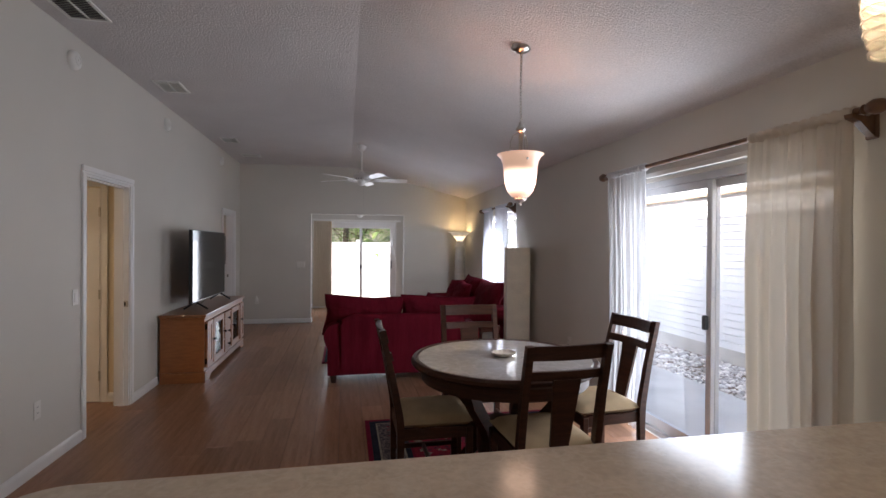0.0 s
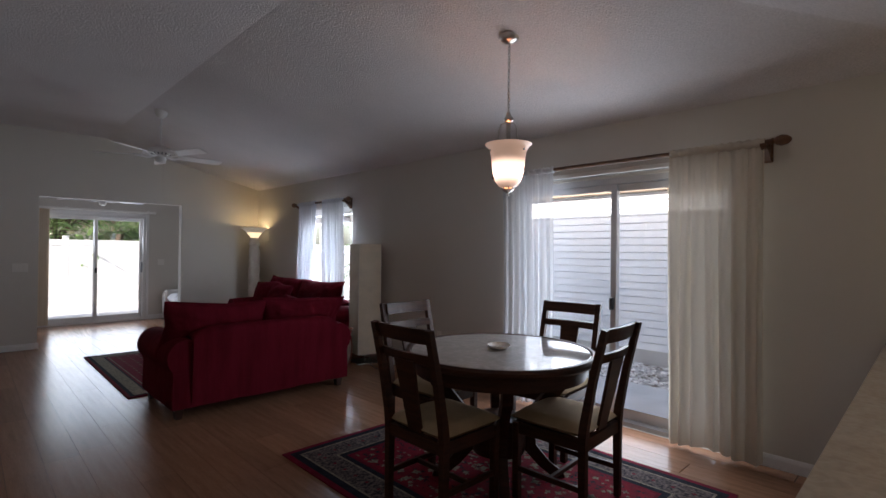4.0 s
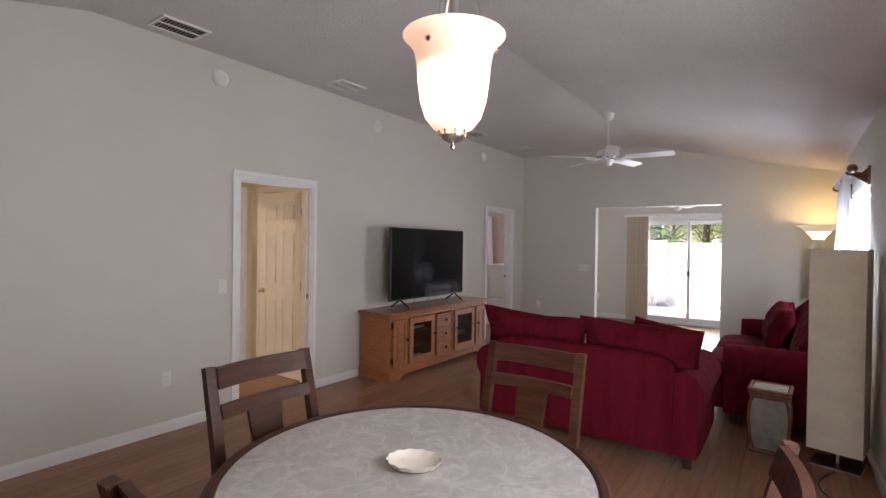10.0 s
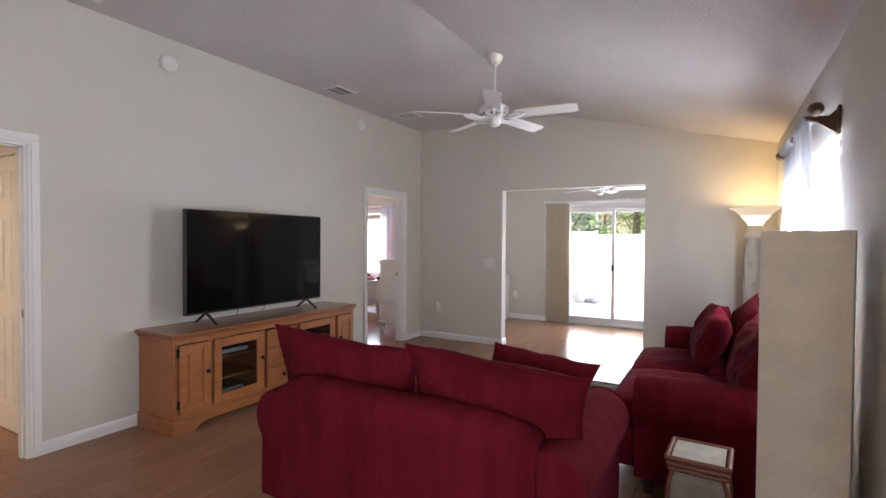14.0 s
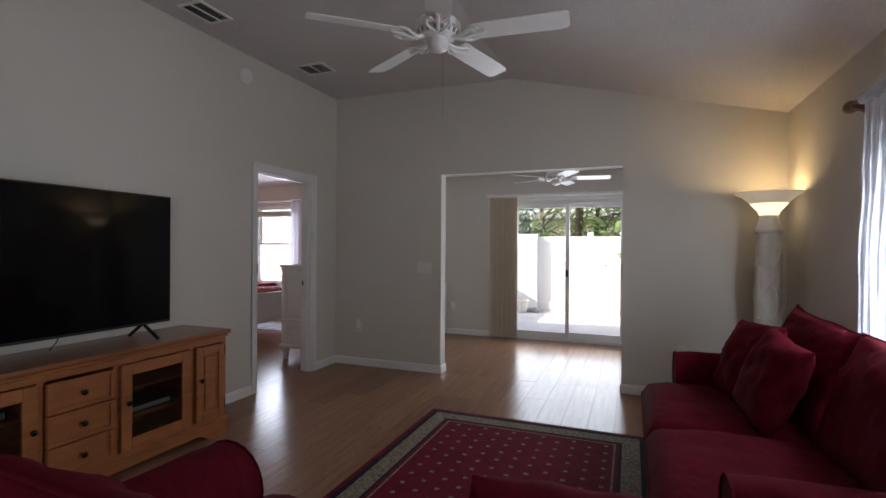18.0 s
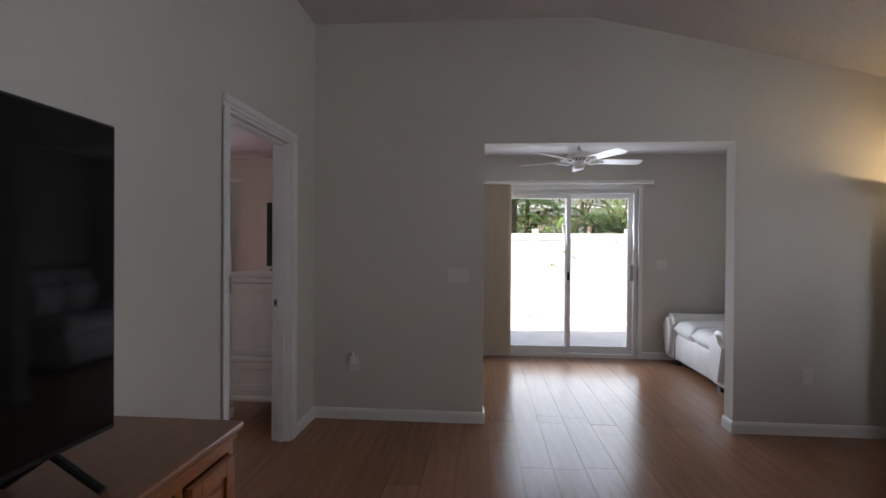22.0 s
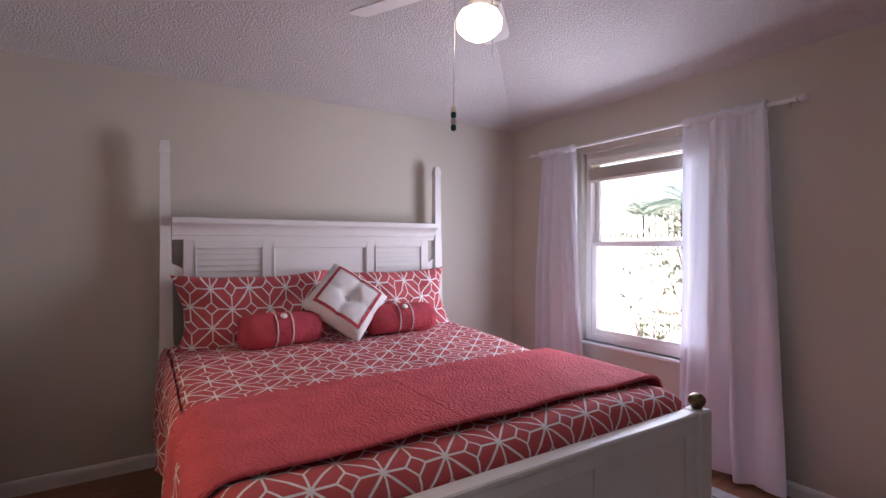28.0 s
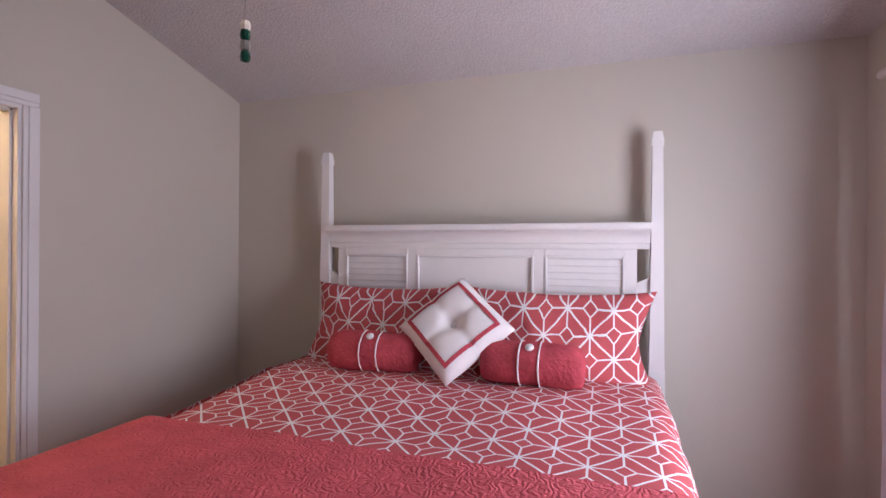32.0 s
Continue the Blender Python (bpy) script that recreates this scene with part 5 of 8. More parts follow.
# ---- ceiling fans ----
def fan(name, at, rod, label, turn=0.0, light=None, blade=0.55):
    t = thing(name, label, "ceiling fan", "ceiling fans", at, turn)
    part("canopy", lt([(0, 0.03), (0.066, 0.03), (0.070, -0.005), (0.066, -0.03), (0.052, -0.06), (0.036, -0.08), (0.024, -0.088), (0, -0.088)] if rod > 0.2 else [(0, 0.03), (0.07, 0.03), (0.075, -0.005), (0.06, -0.03), (0.03, -0.055), (0, -0.06)], 28), WHITE, t, smooth=50)
    part("downrod", tb([(0, 0, -0.05), (0, 0, -rod)], 0.0125, 12), WHITE, t, smooth=60)
    z = -rod
    part("motor_top", lt([(0, z + 0.02), (0.03, z + 0.015), (0.045, z - 0.01), (0.10, z - 0.025), (0.125, z - 0.05), (0.125, z - 0.085), (0, z - 0.085)], 40), WHITE, t, smooth=40)
    part("motor_vent_ring", lt([(0.0, z - 0.086), (0.115, z - 0.086), (0.10, z - 0.12), (0.07, z - 0.13), (0, z - 0.13)], 40), WHITE, t, smooth=40)
    # dark blocks stand for the shade inside the motor's openings
    for i in range(18):
        a = 2 * math.pi * i / 18
        part("vent_slot", bx(-0.004, 0.004, -0.007, 0.007, -0.012, 0.012, m=Matrix.Rotation(a, 4, "Z") @ pose(0.109, 0, z - 0.103, 0, 25, 0)), ALU_DARK, t)
    part("switch_housing", lt([(0, z - 0.131), (0.055, z - 0.131), (0.06, z - 0.15), (0.05, z - 0.185), (0.02, z - 0.20), (0, z - 0.20)], 32), WHITE, t, smooth=50)
    for i in range(5):
        a = radians(72 * i)
        R = Matrix.Rotation(a, 4, "Z")
        b = bmesh.new()
        vs = []
        for s in (-1, 1):
            vs += tube(b, [(0.08, 0.010 * s, z - 0.122), (0.12, 0.020 * s, z - 0.134), (0.155, 0.040 * s, z - 0.134), (0.185, 0.060 * s, z - 0.126), (0.225, 0.058 * s, z - 0.119), (0.235, 0.042 * s, z - 0.119), (0.222, 0.030 * s, z - 0.120), (0.205, 0.034 * s, z - 0.121), (0.207, 0.046 * s, z - 0.121)], [0.009, 0.009, 0.008, 0.008, 0.007, 0.006, 0.006, 0.005, 0.005], 6)
        vs += tube(b, [(0.07, 0, z - 0.122), (0.15, 0, z - 0.140), (0.21, 0, z - 0.124), (0.262, 0, z - 0.116)], [0.009, 0.008, 0.009, 0.012], 6)
        vs += box(b, 0.195, 0.212, -0.056, 0.056, z - 0.124, z - 0.113, bevel=0.003)
        bmesh.ops.transform(b, matrix=R, verts=list(b.verts))
        arm = part("blade_iron", b, WHITE, t, "scrolled white blade bracket")
        b = bmesh.new()
        out = [(0.19, -0.055), (0.215, -0.062), (0.215 + blade - 0.06, -0.068), (0.215 + blade - 0.015, -0.062), (0.215 + blade, -0.045), (0.215 + blade, 0.045), (0.215 + blade - 0.015, 0.062), (0.215 + blade - 0.06, 0.068), (0.215, 0.062), (0.19, 0.055)]
        prism(b, out, -0.003, 0.003, "z")
        bmesh.ops.transform(b, matrix=R @ pose(0, 0, z - 0.108, -13, 0, 0), verts=list(b.verts))
        part("blade", b, WHITE, t, "white ceiling fan blade")
    if light:
        part("light_collar", lt([(0, z - 0.20), (0.03, z - 0.20), (0.045, z - 0.215), (0.045, z - 0.235), (0, z - 0.235)], 28), WHITE, t, smooth=50)
        part("globe", lt([(0.04, z - 0.236), (0.072, z - 0.25), (0.088, z - 0.28), (0.085, z - 0.31), (0.062, z - 0.335), (0.03, z - 0.352), (0, z - 0.356)], 32), light, t, "lit opal schoolhouse globe", smooth=60)
    return t


FAN_Z = TOP - 0.245 * (0.52 - FLAT_X)
f1 = fan("ceiling_fan", (0.52, 8.32, FAN_Z), 0.405, "white five-blade ceiling fan under the vaulted ceiling", 4, blade=0.48)
part("pull_chain", tb([(0.03, 0.0, -0.555), (0.03, 0.0, -0.98)], 0.0015, 5), NICKEL, f1)
f2 = fan("ceiling_fan", (0.61, 12.16, ROOM), 0.10, "white five-blade ceiling fan close to the sunroom ceiling", 8, blade=0.45)
f3 = fan("ceiling_fan", (-3.805, 11.065, 2.925), 0.405, "white ceiling fan with a lit globe in the bedroom", -9, FANBULB, blade=0.40)
ch = part("pull_chain", tb([(-0.07, -0.07, -0.59), (-0.075, -0.075, -1.0)], 0.0014, 5), NICKEL, f3)
for z_, m_ in ((-1.015, CERAMIC), (-1.035, GREEN_BEAD), (-1.06, NICKEL), (-1.085, GREEN_BEAD)):
    part("bead", lt([(0, -0.014), (0.010, -0.010), (0.012, 0), (0.010, 0.010), (0, 0.014)], 8, (-0.075, -0.075, z_)), m_, ch)
part("pull_chain", tb([(0.05, 0.03, -0.59), (0.05, 0.03, -0.84)], 0.0014, 5), NICKEL, f3)

# ---- lamps ----
t = thing("torchiere", "white column floor lamp with palm relief and a lit bowl", "floor lamp", at=(2.515, 10.33, 0))
part("base", lt([(0, 0), (0.15, 0), (0.155, 0.03), (0.13, 0.06), (0.10, 0.10), (0, 0.10)], 32), PLASTER, t, smooth=50)
part("column", lt([(0, 0.10), (0.075, 0.10), (0.082, 0.14), (0.084, 0.4), (0.089, 0.9), (0.091, 1.25), (0.088, 1.38), (0.080, 1.43), (0.078, 1.47), (0, 1.47)], 32), PLASTER, t, smooth=50)
for k in range(14):
    a, zz = 2.4 * k, 0.20 + 0.082 * k
    b = bmesh.new()
    for q in (-2, -1, -0.4, 0.4, 1, 2):
        pts = [(0.0895 * math.cos(a + q * 0.42 * s), 0.0895 * math.sin(a + q * 0.42 * s), zz + 0.15 * s - 0.085 * s * s * abs(q)) for s in (0, 0.3, 0.6, 0.85, 1.0)]
        tube(b, pts, [0.004, 0.009, 0.013, 0.008, 0.002], 5)
    tube(b, [(0.089 * math.cos(a + 0.1 * s), 0.089 * math.sin(a + 0.1 * s), zz - 0.16 * s) for s in (0, 0.4, 0.8, 1.1)], [0.009, 0.008, 0.008, 0.006], 5)
    part("palm_relief", b, PLASTER, t)
part("collar", lt([(0, 1.471), (0.092, 1.471), (0.098, 1.485), (0.096, 1.50), (0.080, 1.53), (0.068, 1.575), (0.064, 1.61), (0.068, 1.64), (0, 1.64)], 32), PLASTER, t, smooth=50)
outer = [(0.070, 1.641), (0.092, 1.66), (0.136, 1.71), (0.186, 1.755), (0.226, 1.775), (0.236, 1.78)]
part("bowl", lt(outer + [(r - 0.006, zz + 0.006) for r, zz in reversed(outer)], 48), TORCH, t, "flared glass bowl lit from inside", smooth=60)
part("bulb", lt([(0, 1.685), (0.02, 1.69), (0.03, 1.715), (0.02, 1.745), (0, 1.752)], 16), TORCH_BULB, t, smooth=60)
part("throat", lt([(0.062, 1.60), (0.078, 1.6405), (0.100, 1.664), (0.128, 1.698), (0.125, 1.700), (0.07, 1.645), (0.062, 1.60)], 40), glow("lit_throat", (1.0, 0.78, 0.46), 0.38), t, "throat of the bowl glowing", smooth=60)

t = thing("paper_lamp", "tall unlit rice paper box lamp on a metal foot", "floor lamp", at=(2.52, 7.03, 0), turn=-12)
part("base_plate", bx(-0.14, 0.14, -0.14, 0.14, 0, 0.012, bevel=0.003), NICKEL, t)
part("post", tb([(0, 0, 0.01), (0, 0, 0.30)], 0.01, 10), NICKEL, t)
h = 0.15
for n, a in (("shade_panel", (-h, h, -h, -h + 0.003)), ("shade_panel", (-h, h, h - 0.003, h)), ("shade_panel", (-h, -h + 0.003, -h + 0.003, h - 0.003)), ("shade_panel", (h - 0.003, h, -h + 0.003, h - 0.003))):
    part(n, bx(*a, 0.12, 1.485), PAPER, t, "creased cream rice paper")
for x in (-h, h):
    for y in (-h, h):
        part("edge_wire", tb([(x * 0.985, y * 0.985, 0.12), (x * 0.985, y * 0.985, 1.485)], 0.003, 5), PLASTIC, t)
part("wire_cross", tb([(-h * 0.97, 0, 1.40), (h * 0.97, 0, 1.40)], 0.003, 5), NICKEL, t)

PORC = mat("painted_porcelain", (0.58, 0.54, 0.44), 0.25, var=0.3, scale=11, second=(0.40, 0.38, 0.34))
WICKER = mat("red_brown_bamboo", (0.23, 0.075, 0.04), 0.4, var=0.15, scale=20)
t = thing("garden_stool", "painted porcelain stool with a bamboo frame beside the sofa", "stool", at=(2.13, 7.03, 0), turn=-3)
t.scale = (0.88, 0.88, 0.92)
prof = [(0.105, 0.03), (0.13, 0.14), (0.14, 0.27), (0.13, 0.39), (0.115, 0.43)]
for k in range(4):
    b = bmesh.new()
    for (w0, z0), (w1, z1) in zip(prof, prof[1:]):
        v = [b.verts.new(p) for p in ((-w0 + 0.012, -w0, z0), (w0 - 0.012, -w0, z0), (w1 - 0.012, -w1, z1), (-w1 + 0.012, -w1, z1))]
        b.faces.new(v)
    bmesh.ops.solidify(b, geom=list(b.faces), thickness=0.012)
    bmesh.ops.transform(b, matrix=Matrix.Rotation(radians(90 * k), 4, "Z"), verts=list(b.verts))
    part("side_panel", b, PORC, t, "cream porcelain panel with blue flowers")
    b = tb([(-w, -w, z) for w, z in prof], 0.011, 8)
    bmesh.ops.transform(b, matrix=Matrix.Rotation(radians(90 * k), 4, "Z"), verts=list(b.verts))
    part("corner_post", b, WICKER, t)
    for z, w in ((0.015, 0.125), (0.445, 0.128), (0.47, 0.135), (0.50, 0.14)):
        b = tb([(-w, -w, z), (w, -w, z)], 0.013, 8)
        bmesh.ops.transform(b, matrix=Matrix.Rotation(radians(90 * k), 4, "Z"), verts=list(b.verts))
        part("rail", b, WICKER, t)
part("top_panel", bx(-0.12, 0.12, -0.12, 0.12, 0.485, 0.505), PORC, t)


# ---- bedroom ----
FX, HX, BY0, BY1 = -3.505, -5.695, 10.10, 12.035
BYC = (BY0 + BY1) / 2


lattice = bpy.data.materials.new("coral_lattice_print")
lattice.use_nodes = True
n, l = lattice.node_tree.nodes, lattice.node_tree.links
bs = n["Principled BSDF"]
bs.inputs["Roughness"].default_value = 0.85
tc = n.new("ShaderNodeUVMap")
tc.uv_map = "cloth"
sep = n.new("ShaderNodeSeparateXYZ")
l.new(tc.outputs[0], sep.inputs[0])


def mnode(op, a, b=None, c=None):
    k = n.new("ShaderNodeMath")
    k.operation = op
    for i, v in enumerate((a, b, c)):
        if v is None:
            continue
        if isinstance(v, (int, float)):
            k.inputs[i].default_value = v
        else:
            l.new(v, k.inputs[i])
    return k.outputs[0]


# stars on a diagonal lattice: long bands from star to star, a small diamond in each cell, short bars from it to the stars
CELL = 0.215
pp = mnode("FRACT", mnode("DIVIDE", mnode("ADD", sep.outputs[0], sep.outputs[1]), CELL))
qq = mnode("FRACT", mnode("DIVIDE", mnode("SUBTRACT", sep.outputs[0], sep.outputs[1]), CELL))
ap, aq = mnode("ABSOLUTE", mnode("SUBTRACT", pp, 0.5)), mnode("ABSOLUTE", mnode("SUBTRACT", qq, 0.5))
far = mnode("MAXIMUM", ap, aq)
edge = mnode("GREATER_THAN", far, 0.5 - 0.028)
ring = mnode("LESS_THAN", mnode("ABSOLUTE", mnode("SUBTRACT", far, 0.16)), 0.022)
ray = mnode("MULTIPLY", mnode("LESS_THAN", mnode("ABSOLUTE", mnode("SUBTRACT", ap, aq)), 0.035), mnode("GREATER_THAN", far, 0.16))
tot = mnode("MAXIMUM", edge, mnode("MAXIMUM", ring, ray))
mx = n.new("ShaderNodeMix")
mx.data_type = "RGBA"
nz = n.new("ShaderNodeTexNoise")
nz.inputs["Scale"].default_value = 9
red_a = n.new("ShaderNodeMix")
red_a.data_type = "RGBA"
red_a.inputs[6].default_value, red_a.inputs[7].default_value = (0.55, 0.10, 0.105, 1), (0.48, 0.075, 0.08, 1)
l.new(nz.outputs[0], red_a.inputs[0])
l.new(red_a.outputs[2], mx.inputs[6])
mx.inputs[7].default_value = (0.80, 0.79, 0.80, 1)
l.new(tot, mx.inputs[0])
l.new(mx.outputs[2], bs.inputs["Base Color"])
wv = n.new("ShaderNodeTexNoise")
wv.inputs["Scale"].default_value = 300
bp = n.new("ShaderNodeBump")
bp.inputs["Strength"].default_value, bp.inputs["Distance"].default_value = 0.15, 0.005
l.new(wv.outputs[0], bp.inputs["Height"])
l.new(bp.outputs[0], bs.inputs["Normal"])


def uv_plane(ob, f):
    """Lays a flat cloth map on a mesh: f gives the two lengths for a vertex and its face's normal."""
    me = ob.data
    layer = me.uv_layers.new(name="cloth")
    for p in me.polygons:
        for li in p.loop_indices:
            layer.data[li].uv = f(me.vertices[me.loops[li].vertex_index].co, p.normal)


bed = thing("king_bed", "white king bed with tall posts and a panelled headboard", "bed")
for y in (BY0, BY1):
    # head posts, square and tapering to the top
    b = bmesh.new()
    for (w0, z0), (w1, z1) in (((0.036, 0.0), (0.040, 0.10)), ((0.040, 0.10), (0.038, 0.80)), ((0.036, 0.80), (0.025, 1.94)), ((0.029, 1.94), (0.029, 1.965)), ((0.029, 1.965), (0.021, 2.015))):
        lo = [b.verts.new((HX + sx * w0, y + sy * w0, z0)) for sx, sy in ((-1, -1), (1, -1), (1, 1), (-1, 1))]
        hi = [b.verts.new((HX + sx * w1, y + sy * w1, z1)) for sx, sy in ((-1, -1), (1, -1), (1, 1), (-1, 1))]
        b.faces.new(lo[::-1]), b.faces.new(hi)
        for i in range(4):
            b.faces.new((lo[i], lo[(i + 1) % 4], hi[(i + 1) % 4], hi[i]))
    part("head_post", b, WHITE, bed, "tall tapered white bed post")
    # foot posts with turned feet and a metal ball
    fp = part("foot_post", bx(FX - 0.045, FX + 0.045, y - 0.045, y + 0.045, 0.19, 0.655, bevel=0.006), WHITE, bed, "square white foot post")
    part("turned_foot", lt([(0, 0), (0.03, 0.0), (0.036, 0.02), (0.048, 0.10), (0.05, 0.12), (0.036, 0.135), (0.045, 0.15), (0.058, 0.17), (0.05, 0.19), (0, 0.19)], 24, (FX, y, 0)), WHITE, fp, smooth=40)
    part("ball", lt([(0, 0.656), (0.02, 0.657), (0.024, 0.662), (0.020, 0.666), (0.032, 0.676), (0.037, 0.692), (0.033, 0.708), (0.019, 0.720), (0, 0.724)], 24, (FX, y, 0)), BRASS, fp, "aged brass ball finial", smooth=60)
    part("side_rail", bx(HX + 0.05, FX - 0.046, *((y + 0.0, y + 0.035) if y == BY0 else (y - 0.035, y)), 0.28, 0.46, bevel=0.004), WHITE, bed)
hy0, hy1 = BY0 + 0.045, BY1 - 0.045
hb = part("headboard", bx(HX - 0.012, HX + 0.012, hy0 + 0.050, hy1 - 0.050, 0.35, 1.44), WHITE, bed, "white panelled headboard with louvred ends")
b = bmesh.new()
cove = [(0.026 + 0.05 * (1 - math.cos(radians(a))), 1.452 + 0.058 * math.sin(radians(a))) for a in range(0, 91, 10)]
prism(b, [(HX + x, z) for x, z in [(-0.02, 1.415), (0.022, 1.415), (0.022, 1.44), (0.030, 1.444), (0.030, 1.45)] + cove + [(0.080, 1.514), (0.084, 1.520), (0.084, 1.545), (0.078, 1.55), (-0.02, 1.55)]], hy0 - 0.012, hy1 + 0.012, "y")
part("crown_moulding", b, WHITE, hb, "coved crown moulding", smooth=25)
HWID = hy1 - hy0 - 0.100
cols = [hy0 + 0.050, hy0 + 0.050 + HWID * 0.288, hy0 + 0.050 + HWID * 0.715, hy1 - 0.050]
for i, y in enumerate(cols):
    w0, w1 = (0, 0.06) if i == 0 else ((-0.06, 0) if i == 3 else (-0.03, 0.03))
    part("headboard_stile", bx(HX + 0.0125, HX + 0.026, y + w0, y + w1, 0.36, 1.413, bevel=0.002), WHITE, hb)
for i in range(3):
    a0, a1 = cols[i] + (0.06 if i == 0 else 0.03), cols[i + 1] - (0.06 if i == 2 else 0.03)
    part("headboard_rail", bx(HX + 0.0125, HX + 0.026, a0, a1, 1.372, 1.413, bevel=0.002), WHITE, hb)
    for p, q, z0, z1 in ((a0, a0 + 0.012, 0.5, 1.372), (a1 - 0.012, a1, 0.5, 1.372), (a0 + 0.012, a1 - 0.012, 1.360, 1.372)):
        part("panel_bead", bx(HX + 0.0126, HX + 0.034, p, q, z0, z1, bevel=0.003), WHITE, hb)
    if i != 1:
        for k in range(21):
            z = 0.60 + k * 0.036
            b = bmesh.new()
            prism(b, [(HX + 0.0126, z), (HX + 0.0245, z), (HX + 0.0255, z + 0.004), (HX + 0.0150, z + 0.035), (HX + 0.0126, z + 0.035)], a0 + 0.0125, a1 - 0.0125, "y")
            part("louvre", b, WHITE, hb)
for y, s in ((BY0, 1), (BY1, -1)):
    for z in (0.62, 1.20):
        b = bmesh.new()
        prism(b, [(y + s * 0.03, z - 0.05), (y + s * 0.108, z - 0.03), (y + s * 0.108, z + 0.03), (y + s * 0.03, z + 0.07)], HX - 0.012, HX + 0.012, "x")
        part("post_bracket", b, WHITE, hb)
ftb = part("footboard", bx(FX - 0.016, FX + 0.014, BY0 + 0.046, BY1 - 0.046, 0.22, 0.63), WHITE, bed, "white panelled footboard")
part("footboard_cap", bx(FX - 0.035, FX + 0.035, BY0 + 0.046, BY1 - 0.046, 0.6305, 0.655, bevel=0.006), WHITE, ftb)
part("footboard_base", bx(FX + 0.0145, FX + 0.03, BY0 + 0.046, BY1 - 0.046, 0.22, 0.29, bevel=0.004), WHITE, ftb)
part("footboard_rail", bx(FX + 0.0145, FX + 0.026, BY0 + 0.046, BY1 - 0.046, 0.57, 0.63, bevel=0.003), WHITE, ftb)
FW = BY1 - BY0 - 0.092
for k in range(4):
    y = BY0 + 0.046 + FW * k / 3
    w0, w1 = (0, 0.07) if k == 0 else ((-0.07, 0) if k == 3 else (-0.035, 0.035))
    part("footboard_stile", bx(FX + 0.0145, FX + 0.026, y + w0, y + w1, 0.2905, 0.5695, bevel=0.003), WHITE, ftb)
part("support_leg", bx(-4.57, -4.51, BYC - 0.03, BYC + 0.03, 0, 0.27), ESPRESSO, bed)
part("slat_deck", bx(HX + 0.06, FX - 0.05, BY0 + 0.04, BY1 - 0.04, 0.275, 0.30), MAPLE, bed)

MZ = 0.735
ob = tagged(new("mattress", finish(bx(HX + 0.06, FX - 0.06, BY0 + 0.045, BY1 - 0.045, 0.302, MZ - 0.03, bevel=0.05, seg=3), "mattress", PILLOW_WHITE, 40)), "thick white king mattress under the comforter", "mattress")


def spread(name, x0, x1, y0, y1, top, hang0, hang1, hang_foot, puff, seed, r=0.09, foot=True, nx=64, ny=80):
    """A cloth laid over the mattress that falls over both sides, and over the foot end."""
    bm = bmesh.new()
    sides = (y1 - y0) + hang0 + hang1
    grid = []
    L = (x1 - x0) + (hang_foot if foot else 0)
    for i in range(nx + 1):
        s = L * i / nx
        row = []
        for j in range(ny + 1):
            q = -hang0 + sides * j / ny
            x, y, z = x0 + s, y0 + q, top
            wav = noise.noise(Vector((s * 2.3 + seed, q * 2.3, seed)))
            fine = noise.noise(Vector((s * 7 + seed, q * 7, seed + 4)))
            lift = puff * wav + puff * 0.35 * fine
            def fall(d):
                # an arc of radius r, then straight down
                if d < -r:
                    return d, 0.0
                a = min((d + r) / r, math.pi / 2)
                rest = max(0.0, d + r - r * math.pi / 2)
                return -r + r * math.sin(a), -(r - r * math.cos(a)) - rest
            if q < r or q > (y1 - y0) - r:
                d = -q if q < r else q - (y1 - y0)
                o, dz = fall(d)
                sgn = -1 if q < r else 1
                y = (y0 if sgn < 0 else y1) + sgn * o
                z += dz
                down = -dz
                fold = 0.028 * min(1, down * 3) * math.sin(s * 13 + 2.0 * wav + seed)
                y += sgn * (fold + 0.03 * down)
            if foot and s > (x1 - x0) - r:
                o, dz = fall(s - (x1 - x0))
                x = x1 + o
                z += dz
                x = min(x, x1 + 0.015)
            row.append(bm.verts.new((x, y, max(z + lift, 0.05))))
        grid.append(row)
    for i in range(nx):
        for j in range(ny):
            bm.faces.new((grid[i][j], grid[i + 1][j], grid[i + 1][j + 1], grid[i][j + 1]))
    return bm, L, sides


bm, L, sides = spread("comforter", HX + 0.07, FX - 0.04, BY0 - 0.015, BY1 + 0.015, MZ, 0.50, 0.50, 0.20, 0.016, 1.0)
for v in bm.verts:
    u = min(1.0, max(0.0, (HX + 1.15 - v.co.x) / 0.6))
    v.co.z += 0.05 * u * u * (3 - 2 * u)
t = thing("comforter", "coral comforter with a white star lattice print on the bed", "bedding")
bm.verts.ensure_lookup_table()
pts = [v.co.copy() for v in bm.verts]
bm.free()
for nm, c0, c1, lab in (("side_drop", 0, 14, "hanging side of the comforter"), ("top_panel", 14, 66, "coral top with white star lattice"), ("side_drop", 66, 80, "hanging side of the comforter")):
    b = bmesh.new()
    layer = b.loops.layers.uv.new("cloth")
    g = [[b.verts.new(pts[i * 81 + q]) for q in range(c0, c1 + 1)] for i in range(65)]
    for i in range(64):
        for k in range(c1 - c0):
            f = b.faces.new((g[i][k], g[i + 1][k], g[i + 1][k + 1], g[i][k + 1]))
            for lp, (ii, kk) in zip(f.loops, ((i, k), (i + 1, k), (i + 1, k + 1), (i, k + 1))):
                lp[layer].uv = (L * ii / 64, sides * (kk + c0) / 80)
    ob = part(nm, b, lattice, t, lab, smooth=80)
    so = ob.modifiers.new("thick", "SOLIDIFY")
    so.thickness, so.offset, so.use_rim = 0.02, -1, False
